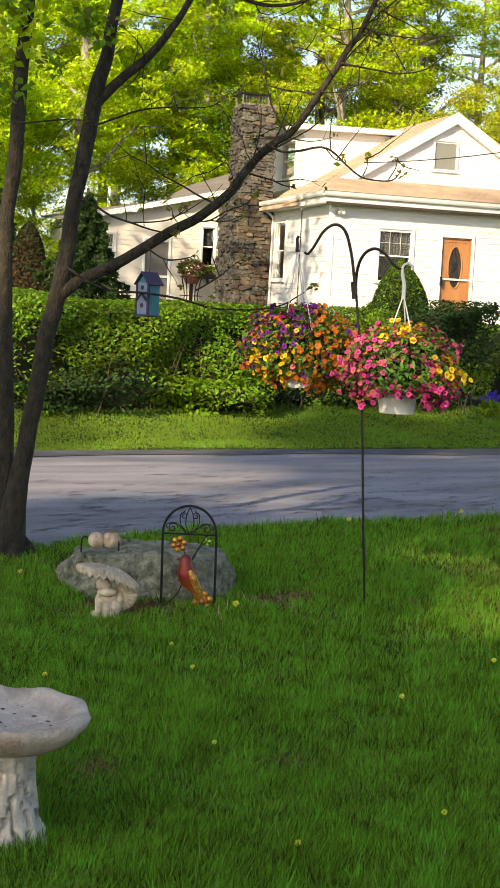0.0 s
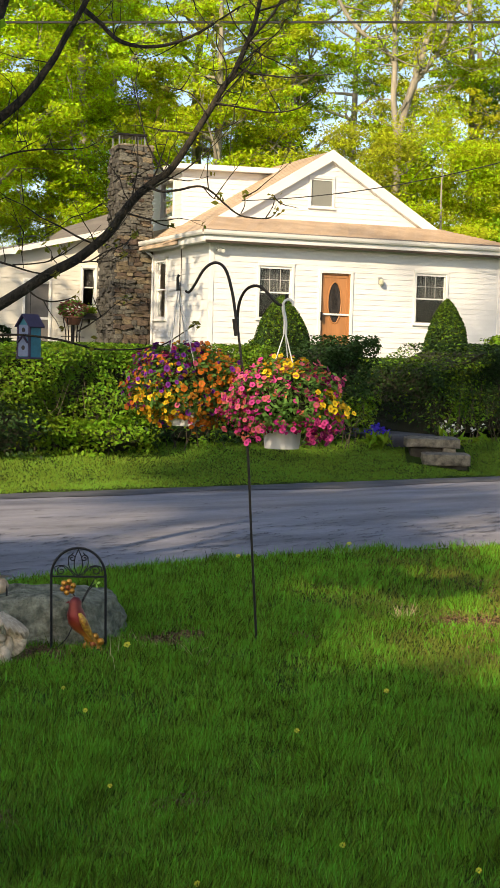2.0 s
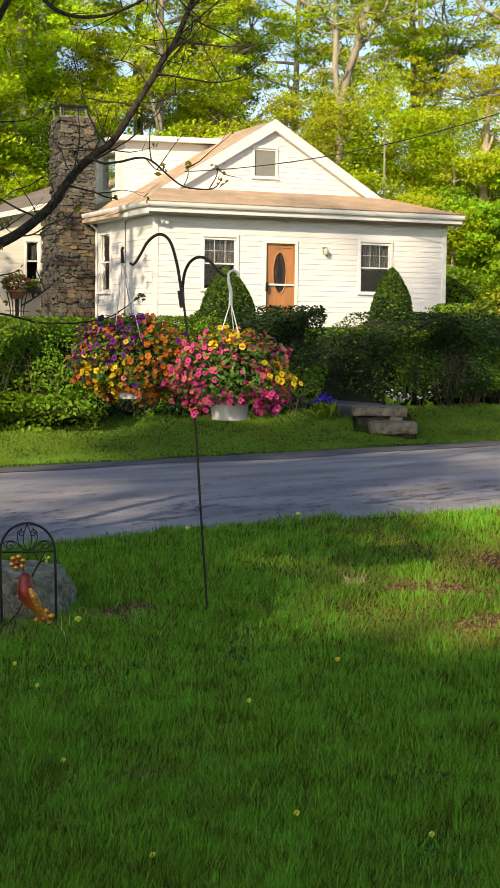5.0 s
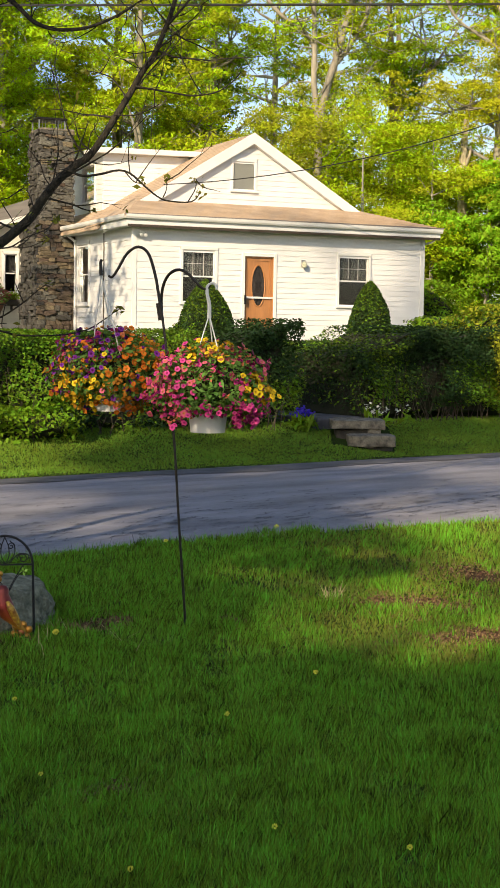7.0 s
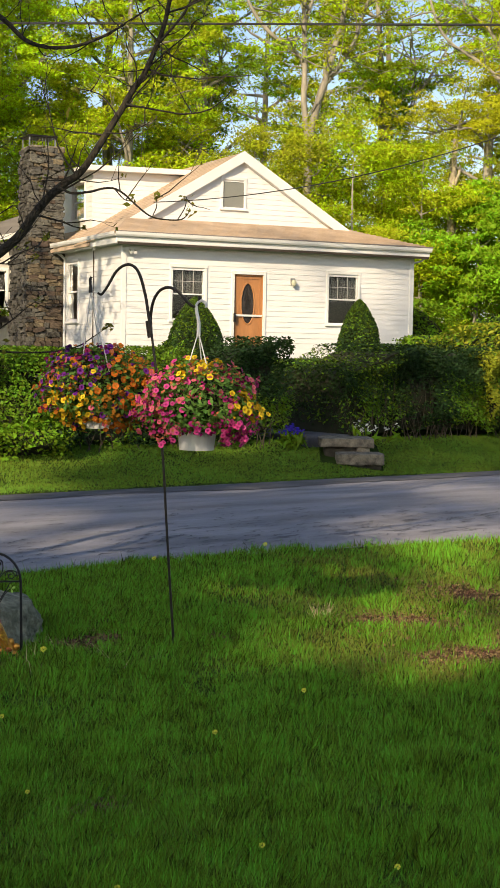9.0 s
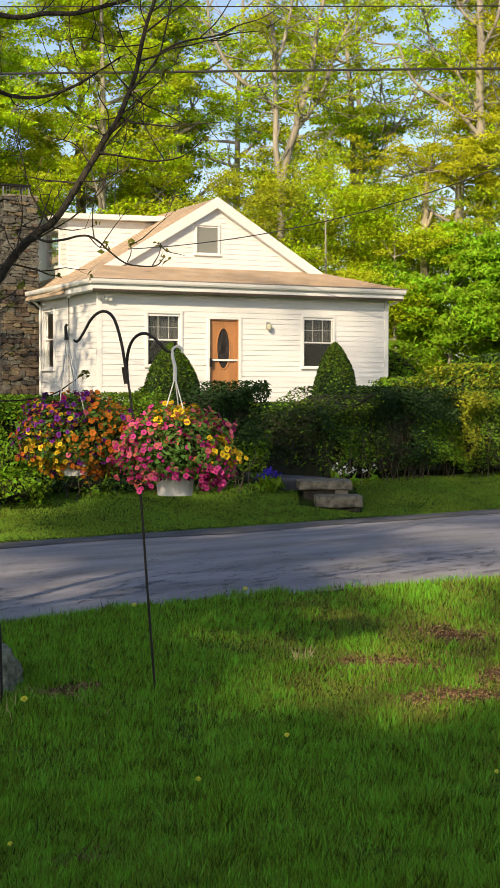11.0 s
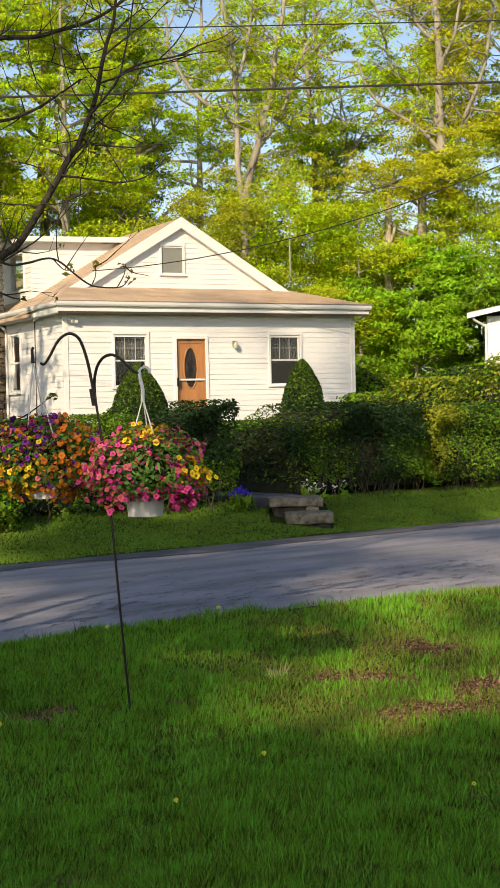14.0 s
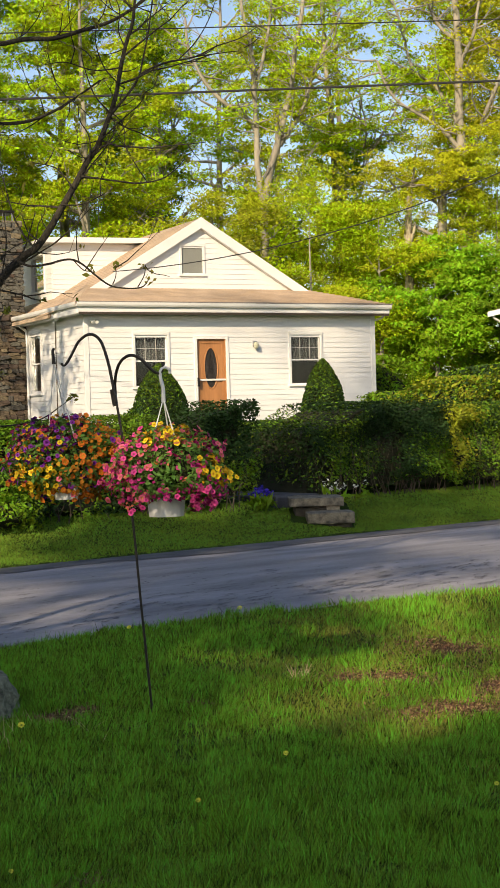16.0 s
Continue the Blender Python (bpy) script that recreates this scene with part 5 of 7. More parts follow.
boulder = Geo().take(bm).ob("boulder", rock_mat, smooth=True)
boulder.location = (-1.81, 8.06, 0.0)
tagged(boulder, "large grey-green lichened boulder sunk in the lawn", "boulder")

# painted metal stake
SY = 7.66
stake = thing("garden_stake", "black iron arch stake with a red metal bird and gold flowers", "garden ornament", pose(-1.508, SY, gz(-1.508, SY) - 0.018, 0, -1.2, 4))
W2, ZB, ZT = 0.142, 0.405, 0.405
arch = [(-W2, 0, -0.08), (-W2, 0, 0.2), (-W2, 0, ZB)] + [(W2 * math.cos(a), 0, ZT + 0.15 * math.sin(a)) for a in np.linspace(math.pi, 0, 15)] + [(W2, 0, 0.2), (W2, 0, -0.08)]
Geo().tube(arch, 0.0068, 8).ob("arch_frame", black_iron, stake)
Geo().tube([(-W2, 0, ZB), (W2, 0, ZB)], 0.005, 8).ob("cross_bar", black_iron, stake)


def scroll(x, z, s, turn):
    pts = [(x + turn * s * (1 - k / 26) * math.cos(k * 0.42), 0, z + s * (1 - k / 26) * math.sin(k * 0.42)) for k in range(22)]
    return Geo().tube(pts, 0.003, 6)


for x, z, s, turn in ((-0.09, 0.435, 0.028, 1), (0.09, 0.435, 0.028, -1), (-0.032, 0.5, 0.02, -1), (0.032, 0.5, 0.02, 1)):
    scroll(x, z, s, turn).ob("scroll", black_iron, stake)
for pts in ([(-0.005, 0.408), (-0.045, 0.45), (-0.05, 0.5), (-0.025, 0.53)], [(0.005, 0.408), (0.045, 0.45), (0.05, 0.5), (0.025, 0.53)], [(0, 0.408), (-0.02, 0.45), (-0.018, 0.5), (0, 0.548)], [(0, 0.408), (0.02, 0.45), (0.018, 0.5), (0, 0.548)],
            [(-0.02, 0.41), (-0.07, 0.46), (-0.12, 0.455), (-0.118, 0.43)], [(0.02, 0.41), (0.07, 0.46), (0.12, 0.455), (0.118, 0.43)]):
    Geo().tube(bez([(x, 0, z) for x, z in pts], 4), 0.003, 6).ob("scroll", black_iron, stake)


def ramp_material(name, stops, axis, lo, hi, rough, metal):
    m = material(name, (0.5, 0.2, 0.1), rough, metal, vary=0.3, scale=30, fine=160, bump=0.3)
    t = m.node_tree
    N, L = t.nodes.new, t.links.new
    b = t.nodes["Principled BSDF"]
    co, sep, mr, cr, mul = N("ShaderNodeTexCoord"), N("ShaderNodeSeparateXYZ"), N("ShaderNodeMapRange"), N("ShaderNodeValToRGB"), N("ShaderNodeMix")
    L(co.outputs["Object"], sep.inputs[0])
    mr.inputs["From Min"].default_value, mr.inputs["From Max"].default_value = lo, hi
    L(sep.outputs[axis], mr.inputs[0])
    L(mr.outputs[0], cr.inputs[0])
    cr.color_ramp.elements[0].color, cr.color_ramp.elements[1].color = (*stops[0], 1), (*stops[-1], 1)
    for k in range(1, len(stops) - 1):
        cr.color_ramp.elements.new(k / (len(stops) - 1)).color = (*stops[k], 1)
    L(cr.outputs[0], b.inputs["Base Color"])
    return m


bird_mat = ramp_material("painted_bird_metal", [(0.5, 0.22, 0.03), (0.55, 0.28, 0.04), (0.4, 0.09, 0.03), (0.22, 0.02, 0.015), (0.2, 0.035, 0.025), (0.17, 0.03, 0.025)], 2, 0.03, 0.3, 0.35, 0.5)
bird = Geo()
spine = [(-0.022, 0, 0.302), (-0.018, 0, 0.292), (-0.014, 0, 0.274), (-0.014, 0, 0.252), (-0.013, 0, 0.217), (-0.004, 0, 0.182), (0.014, 0, 0.15), (0.04, 0, 0.12), (0.066, 0, 0.09), (0.092, 0, 0.06), (0.102, 0, 0.046)]
bird.tube([Vector(p) + Vector((0, -0.02, 0)) for p in spine], [0.006, 0.025, 0.034, 0.033, 0.046, 0.05, 0.042, 0.03, 0.022, 0.015, 0.005], 16)
bird.tube([(-0.066, -0.02, 0.268), (-0.046, -0.02, 0.274), (-0.03, -0.02, 0.276)], [0.001, 0.007, 0.011], 8)
feathers = len(bird.f)
for k in range(4):
    bird.tube(bez([(0.014 + 0.006 * k, -0.058 + 0.005 * k, 0.222 - 0.016 * k), (0.036 + 0.005 * k, -0.064 + 0.005 * k, 0.18 - 0.014 * k), (0.078, -0.044, 0.112 - 0.01 * k)], 4), lerp_list([0.01, 0.021, 0.004], 9), 8)
figure_ob = bird.ob("bird_figure", bird_mat, stake, "red and yellow painted metal bird", smooth=True)
figure_ob.data.materials.append(material("yellow_feather_paint", (0.75, 0.48, 0.05), 0.35, 0.4, vary=0.5, scale=60, fine=160, bump=0.3, dark=(0.3, 0.1, 0.03)))
for poly in list(figure_ob.data.polygons)[feathers:]:
    poly.material_index = 1
gold = material("gold_painted_metal", (0.62, 0.3, 0.05), 0.3, 0.7, vary=0.35, scale=30, fine=120, bump=0.1)
for cx, cz, s in ((-0.052, 0.352, 1.05), (0.08, 0.055, 1.4)):
    fl = Geo().ball((cx, -0.025, cz), (0.014 * s, 0.012 * s, 0.014 * s), 10).ob("gold_flower", material("rust_paint", (0.4, 0.1, 0.03), 0.35, 0.5), stake, smooth=True)
    for k in range(6):
        a = k * math.pi / 3 + 0.3
        Geo().ball((cx + 0.028 * s * math.cos(a), -0.018, cz + 0.028 * s * math.sin(a)), (0.015 * s, 0.009 * s, 0.015 * s), 10).ob("petal", gold, fl, smooth=True)
    Geo().tube([(cx, -0.014, cz), (cx * 0.6 + 0.02, -0.004, cz + (0.02 if cz < 0.2 else -0.06))], 0.003, 6).ob("stem", black_iron, stake)
Geo().tube(bez([(-0.12, 0.0, 0.02), (-0.05, -0.003, 0.1), (0.02, -0.004, 0.28), (0.09, 0, 0.4)], 6), 0.003, 6).ob("stem", black_iron, stake)
Geo().tube(bez([(0.02, -0.004, 0.27), (0.06, -0.005, 0.34), (0.09, -0.01, 0.37)], 5), 0.0025, 6).ob("stem", black_iron, stake)
lf = Geo()
for k in range(4):
    a = k * 1.5 + 0.4
    lf.add([(0.095, -0.01, 0.37), (0.095 + 0.016 * math.cos(a - 0.4), -0.014, 0.37 + 0.016 * math.sin(a - 0.4)), (0.095 + 0.025 * math.cos(a), -0.01, 0.37 + 0.025 * math.sin(a)), (0.095 + 0.016 * math.cos(a + 0.4), -0.006, 0.37 + 0.016 * math.sin(a + 0.4))], [(0, 1, 2, 3)])
lf.ob("painted_leaf", material("lime_paint", (0.35, 0.6, 0.08), 0.4, 0.2), stake)

# cast-stone figure under a ruffled shell hat: one plain mesh
g = Geo()
sides, rings = 104, 7
for i in range(rings):
    f = i / (rings - 1)
    for k in range(sides):
        a = 2 * math.pi * k / sides
        r = 0.035 + 0.125 * f * (1 + 0.05 * f * math.cos(26 * a))
        x, y = r * math.cos(a), 0.75 * r * math.sin(a)
        z = 0.236 - 0.05 * f ** 2 + 0.015 * f * math.cos(26 * a + 1.5) - 0.5 * max(0, x - 0.02) + 0.035 * f + 0.14 * max(0, -x)
        g.v.append((x - 0.005, y, z))
g.f = [(i * sides + k, i * sides + (k + 1) % sides, (i + 1) * sides + (k + 1) % sides, (i + 1) * sides + k) for i in range(rings - 1) for k in range(sides)] + [tuple(range(sides))[::-1]]
n0 = len(g.v)
top = list(g.v)
g.v += [(x * 0.97, y * 0.97, z - 0.012) for x, y, z in top]
g.f += [tuple(j + n0 for j in f)[::-1] for f in g.f[:]]
g.f += [((rings - 1) * sides + k, (rings - 1) * sides + (k + 1) % sides, n0 + (rings - 1) * sides + (k + 1) % sides, n0 + (rings - 1) * sides + k) for k in range(sides)]
for k in range(11):
    a = -1.4 + k * 0.27
    g.tube([(0.05, 0.0, 0.12), (0.05 + 0.05 * math.cos(a), -0.01, 0.12 + 0.05 * math.sin(a)), (0.05 + 0.098 * math.cos(a), -0.02, 0.12 + 0.09 * math.sin(a))], [0.012, 0.015, 0.014], 8)
for c, r in (((-0.02, -0.03, 0.165), (0.042, 0.04, 0.036)), ((0.0, -0.04, 0.13), (0.052, 0.045, 0.026)), ((-0.005, -0.02, 0.08), (0.06, 0.05, 0.06)), ((-0.035, -0.045, 0.05), (0.024, 0.03, 0.055)), ((0.0, -0.055, 0.04), (0.026, 0.03, 0.048)),
             ((0.04, -0.04, 0.045), (0.034, 0.035, 0.055)), ((-0.005, 0.0, 0.01), (0.085, 0.07, 0.022)), ((-0.05, -0.05, 0.015), (0.025, 0.03, 0.018)), ((0.06, -0.02, 0.09), (0.025, 0.03, 0.05))):
    g.ball(c, r, 14)
figure = g.ob("stone_figure", statue_mat, smooth=True)
figure.matrix_basis = pose(-1.86, 7.34, gz(-1.86, 7.34) + 0.005, 0, 0, 8)
tagged(figure, "small cream cast-stone figure under a ruffled shell hat", "garden statue")

# round ornament on bent iron legs behind the boulder
orn = thing("garden_ornament", "small round cream stone ornament on black wire legs", "garden ornament", pose(-2.05, 7.92, 0.242) @ Matrix.Diagonal((1.22, 1.22, 1.22, 1)))
g = Geo().ball((-0.025, -0.02, 0.035), (0.038, 0.036, 0.038), 16).ball((0.038, 0.0, 0.038), (0.045, 0.04, 0.038), 16)
g.ob("round_body", material("cream_pitted_stone", (0.6, 0.5, 0.36), 0.8, vary=0.4, scale=35, fine=150, bump=0.5, dark=(0.3, 0.2, 0.12)), orn, smooth=True)
g = Geo()
for k in range(2):
    g.add([(0.0 + 0.03 * k, -0.01, 0.07), (0.05 + 0.03 * k, -0.025, 0.09), (0.09 + 0.015 * k, 0.0, 0.082), (0.04 + 0.03 * k, 0.02, 0.078)], [(0, 1, 2, 3)])
g.ob("wings", material("pale_wing_metal", (0.5, 0.46, 0.44), 0.4, 0.4), orn)
for x, dx in ((-0.09, -1), (0.075, 1)):
    Geo().tube(bez([(x * 0.4, 0, 0.01), (x * 0.8, -0.01, 0.045), (x, -0.015, 0.04), (x * 1.05, -0.015, -0.02), (x * 1.05, -0.02, -0.32)], 5), 0.004, 6).ob("wire_leg", black_iron, orn)

# ---- bird bath ----
BX, BY = -1.345, 4.1
bath = thing("bird_bath", "weathered cast-stone bird bath with a bark-textured pedestal", "bird bath", pose(BX, BY, gz(BX, BY) - 0.02))
prof = [(0.172, -0.04), (0.166, 0.0), (0.145, 0.035), (0.122, 0.08), (0.108, 0.135), (0.101, 0.19), (0.101, 0.25), (0.112, 0.3)]
g = Geo()
sides = 110
fine = [(np.interp(z, [p[1] for p in prof], [p[0] for p in prof]), z) for z in np.linspace(-0.04, 0.3, 72)]
for r, z in fine:
    for k in range(sides):
        a = 2 * math.pi * k / sides
        d = abs(noise.noise((math.cos(a) * 4.6, math.sin(a) * 4.6, z * 9)) + 0.35 * noise.noise((math.cos(a) * 11, math.sin(a) * 11, z * 26)))
        e = noise.noise((math.cos(a) * 7, math.sin(a) * 7, z * 9 + 4))
        rr_ = r + 0.042 * min(d * 7, 1) - 0.033 + 0.009 * e + 0.02 * max(0, 0.04 - z) * math.cos(5 * a) * 8
        g.v.append((rr_ * math.cos(a), rr_ * math.sin(a), z))
g.f = [(i * sides + k, i * sides + (k + 1) % sides, (i + 1) * sides + (k + 1) % sides, (i + 1) * sides + k) for i in range(len(fine) - 1) for k in range(sides)] + [tuple(range(sides))[::-1]]
g.ob("pedestal", material("pale_bark_cast_stone", (0.68, 0.6, 0.5), 0.85, vary=0.4, scale=14, fine=70, bump=0.6, dark=(0.36, 0.33, 0.29)), bath, smooth=True)
g = Geo()
bowl = [(0.1, 0.292), (0.13, 0.3), (0.185, 0.318), (0.23, 0.343), (0.258, 0.374), (0.268, 0.395), (0.262, 0.409), (0.246, 0.412), (0.226, 0.404), (0.2, 0.386), (0.16, 0.371), (0.1, 0.364), (0.02, 0.362)]
for i, (r, z) in enumerate(bowl):
    for k in range(sides):
        a = 2 * math.pi * k / sides
        w = 1 + (0.07 * noise.noise((math.cos(a) * 2.6, math.sin(a) * 2.1, 1.0)) + 0.012 * noise.noise((math.cos(a) * 7, math.sin(a) * 7, z * 20))) * (r > 0.15)
        zz = z + (0.012 * noise.noise((math.cos(a) * 2.9, math.sin(a) * 2.6, 9.0)) + 0.004 * noise.noise((math.cos(a) * 9, math.sin(a) * 9, 2.0))) * min(1, r / 0.2)
        g.v.append((r * w * math.cos(a), r * w * math.sin(a), zz))
g.f = [(i * sides + k, i * sides + (k + 1) % sides, (i + 1) * sides + (k + 1) % sides, (i + 1) * sides + k) for i in range(len(bowl) - 1) for k in range(sides)] + [tuple(range(sides))[::-1], tuple(range((len(bowl) - 1) * sides, len(bowl) * sides))]
bowl_ob = g.ob("bowl", bath_mat, bath, "shallow stained bowl with an uneven rim", smooth=True)
py = random.Random(3)
litter_mat = material("red_brown_litter", (0.2, 0.09, 0.06), 0.9, vary=0.5, rand=0.5)
for k in range(26):
    a, r = py.uniform(0, 6.28), 0.17 * py.random() ** 0.7
    s = py.uniform(0.002, 0.0068)
    Geo().ball((r * math.cos(a), r * math.sin(a), 0.366 + max(0, r - 0.1) * 0.12), (s * 1.6, s, s * 0.4), 6).ob("fallen_seed", litter_mat, bowl_ob)

# ---- dandelions ----
dand_head = Geo()
for i in range(26):
    a = i * 2.4
    t = math.sqrt(i / 26)
    c, s = math.cos(a), math.sin(a)
    r0, r1 = 0.006 * t, 0.006 + 0.014 * t
    z0, z1 = 0.0, 0.012 * (1 - t * 0.8)
    dand_head.add([(r0 * c, r0 * s, z0), (r1 * c - 0.003 * s, r1 * s + 0.003 * c, z1), (r1 * c * 1.15, r1 * s * 1.15, z1), (r1 * c + 0.003 * s, r1 * s - 0.003 * c, z1)], [(0, 1, 2, 3)])
dand_mesh = dand_head.mesh("flower_head", leaf_material("dandelion_yellow", (0.75, 0.7, 0.07), (0.6, 0.58, 0.07), vary=0.15, hue=0.01, share=0.2))
stem_mesh = Geo().tube([(0, 0, -0.09), (0.004, 0, -0.04), (0, 0, 0)], 0.0018, 5).mesh("stem", petunia_leaf)
for x, y, z, s in ((-0.28, 6.05, 0.07, 1.0), (0.09, 6.82, 0.08, 1.1), (-0.06, 4.68, 0.06, 0.9), (-1.22, 6.38, 0.06, 1), (-1.39, 6.72, 0.06, 0.9), (-1.76, 5.94, 0.06, 1), (-1.235, 7.56, 0.08, 1.6), (0.94, 6.12, 0.07, 0.9), (1.04, 5.86, 0.07, 1.1),
                   (-0.47, 4.23, 0.06, 0.9), (0.36, 4.55, 0.07, 0.9), (-0.18, 12.05, 0.14, 1.7), (1.35, 5.6, 0.06, 0.9), (-2.6, 8.2, 0.07, 1.2), (-1.0, 11.2, 0.13, 1.5), (-0.9, 5.2, 0.06, 0.8), (2.2, 11.6, 0.12, 1.2)):
    d = thing("dandelion", "yellow dandelion in the lawn", "dandelion", pose(x, y, gz(x, y) + 0.65 * min(z, 0.08), 42, 0, 0) @ Matrix.Diagonal((s * 0.58, s * 0.58, s * 0.58, 1)), "dandelions in the lawn")
    for nm, me in (("flower_head", dand_mesh), ("stem", stem_mesh)):
        o = new(nm, me)
        o.parent = d

# ---- wires over the road ----
def wire(a, b, sag, r, label):
    a, b = Vector(a), Vector(b)
    pts = [a.lerp(b, k / 40) - Vector((0, 0, sag * 4 * (k / 40) * (1 - k / 40))) for k in range(41)]
    tagged(Geo().tube(pts, r, 6).ob("overhead_wire", wire_mat), label, "wire")


wire((-40, 18.0, 5.11), (40, 18.0, 5.87), 0.0, 0.014, "thick black overhead cable above the road")
wire((-40, 30, 9.6), (40, 30, 9.6), 0.25, 0.012, "thin overhead wire high above the road")
wire((16.0, 38.3, 12.9), (-3.93, 42.1, 5.75), 1.65, 0.014, "thin service wire sloping down to the house")

# ---- the maple on the lawn ----
TX, TY = -2.88, 8.9
maple = thing("maple_tree", "young twin-stemmed maple with dark bark and sparse new leaves", "tree", pose(0, TY, 0))


def limb(name, pts, radii, parent, sides=10, n=6):
    line = bez([(x, y, z) for x, y, z in pts], n)
    line = [p + Vector((noise.noise(p * 3.1), noise.noise(p * 2.7 + Vector((5, 0, 0))), 0)) * 0.012 for p in line]
    return Geo().tube(line, lerp_list(radii, len(line)), sides).ob(name, bark_dark, parent, smooth=True), line


lines = []


def grow(name, pts, radii, sides):
    lines.append(limb(name, pts, radii, maple, sides, 5)[1])


grow("trunk", [(-2.95, 0.05, -0.1), (-2.94, 0.04, 0.12), (-2.98, 0.04, 0.97), (-2.99, 0.04, 1.32), (-3.0, 0.04, 1.67), (-3.01, 0.04, 2.01), (-2.98, 0.04, 2.36), (-2.96, 0.04, 2.7), (-2.95, 0.04, 3.04), (-2.93, 0.04, 3.38), (-2.83, 0, 5.4), (-2.68, 0, 7.5)], [0.0839, 0.057, 0.0503, 0.047, 0.0453, 0.0453, 0.0453, 0.0453, 0.0436, 0.0403, 0.0302, 0.0101], 10)
grow("trunk", [(-2.91, -0.02, -0.1), (-2.9, -0.02, 0.09), (-2.88, -0.02, 0.27), (-2.85, -0.02, 0.45), (-2.82, -0.02, 0.63), (-2.8, -0.02, 0.81), (-2.76, -0.02, 0.98), (-2.71, -0.02, 1.33), (-2.64, -0.02, 1.66), (-2.6, -0.02, 1.86), (-2.59, -0.02, 2.03), (-2.54, -0.02, 2.37), (-2.48, -0.02, 2.71), (-2.45, -0.02, 2.88), (-2.41, -0.02, 3.04), (-2.35, -0.02, 3.38), (-2.05, 0.1, 4.6), (-1.8, 0.2, 6.2), (-1.7, 0.2, 7.6)], [0.1342, 0.1007, 0.0772, 0.0638, 0.0554, 0.0537, 0.0537, 0.0537, 0.052, 0.0487, 0.047, 0.047, 0.0487, 0.047, 0.0403, 0.0352, 0.0302, 0.0218, 0.0084], 10)
lines.clear()
for k in range(5):
    a = k * 1.25 + 0.3
    Geo().tube(bez([(-2.93 + 0.02 * math.cos(a), 0.02 * math.sin(a), 0.2), (-2.91 + 0.12 * math.cos(a), 0.12 * math.sin(a), 0.03), (-2.9 + 0.24 * math.cos(a), 0.24 * math.sin(a), -0.05)], 4), lerp_list([0.03, 0.045, 0.02], 9), 8).ob("root_flare", bark_dark, maple, smooth=True)
grow("limb", [(-2.69, -0.02, 1.55), (-2.61, -0.02, 1.63), (-2.48, -0.03, 1.72), (-2.3, -0.04, 1.81), (-2.13, -0.06, 1.91), (-1.96, -0.07, 2.02), (-1.79, -0.08, 2.11), (-1.62, -0.09, 2.25), (-1.53, -0.1, 2.37), (-1.43, -0.12, 2.48), (-1.33, -0.13, 2.57), (-1.25, -0.14, 2.63), (-1.1, -0.16, 2.84), (-1.02, -0.16, 2.97), (-0.95, -0.17, 3.1), (-0.88, -0.17, 3.2), (-0.82, -0.18, 3.33), (-0.77, -0.18, 3.47), (-0.73, -0.19, 3.64), (-0.7, -0.19, 3.77), (-0.66, -0.2, 3.89), (-0.64, -0.2, 4.02), (-0.58, -0.2, 4.37)], [0.036, 0.0403, 0.0369, 0.0352, 0.0336, 0.0319, 0.0302, 0.0285, 0.0268, 0.0252, 0.0235, 0.0218, 0.0201, 0.0193, 0.0185, 0.0168, 0.0151, 0.0134, 0.0126, 0.0117, 0.0101, 0.0084, 0.005], 8)
grow("limb", [(-2.5, 0.0, 2.72), (-2.41, 0.0, 2.82), (-2.29, 0.0, 2.94), (-2.19, 0.0, 3.03), (-2.09, 0.0, 3.14), (-2.03, 0.0, 3.22), (-1.97, 0.0, 3.3), (-1.92, 0.0, 3.39), (-1.62, 0, 3.95), (-1.3, 0, 4.6)], [0.03, 0.0336, 0.0302, 0.0285, 0.0252, 0.0235, 0.0218, 0.0201, 0.0151, 0.0067], 8)
grow("limb", [(-2.19, 0.05, 3.98), (-1.85, 0.0, 3.92), (-1.51, 0.0, 3.84), (-1.31, 0.0, 3.86), (-1.14, 0.0, 3.86), (-0.98, 0.0, 3.9), (-0.81, 0.0, 3.95), (-0.68, 0.0, 4.02), (-0.56, 0.0, 4.1)], [0.02, 0.018, 0.0151, 0.0143, 0.0134, 0.0117, 0.0101, 0.0084, 0.0067], 6)
grow("limb", [(-1.82, 0.1, 3.6), (-1.72, 0.1, 3.52), (-1.62, 0.1, 3.43), (-1.49, 0.1, 3.39), (-1.32, 0.1, 3.4), (-1.15, 0.1, 3.46), (-1.02, 0.1, 3.54), (-0.88, 0.1, 3.63)], [0.0168, 0.0151, 0.0134, 0.0117, 0.0101, 0.0084, 0.0067, 0.005], 6)
grow("twig", [(-2.94, -0.05, 2.63), (-2.83, -0.05, 2.64), (-2.66, -0.05, 2.66), (-2.5, -0.05, 2.66)], [0.0063, 0.0052, 0.0042, 0.0031], 5)
grow("twig", [(-2.43, -0.15, 2.62), (-2.32, -0.15, 2.66), (-2.18, -0.15, 2.71), (-2.08, -0.15, 2.73), (-1.98, -0.15, 2.74), (-1.87, -0.15, 2.74), (-1.74, -0.15, 2.75), (-1.66, -0.15, 2.79)], [0.0073, 0.0063, 0.0063, 0.0052, 0.0052, 0.0042, 0.0031, 0.0021], 5)
grow("twig", [(-2.07, -0.2, 2.73), (-2.08, -0.2, 2.77), (-2.1, -0.2, 2.81)], [0.0031, 0.0026, 0.0021], 5)
grow("twig", [(-1.97, -0.2, 2.74), (-1.95, -0.2, 2.77), (-1.94, -0.2, 2.8)], [0.0031, 0.0021, 0.0015], 5)
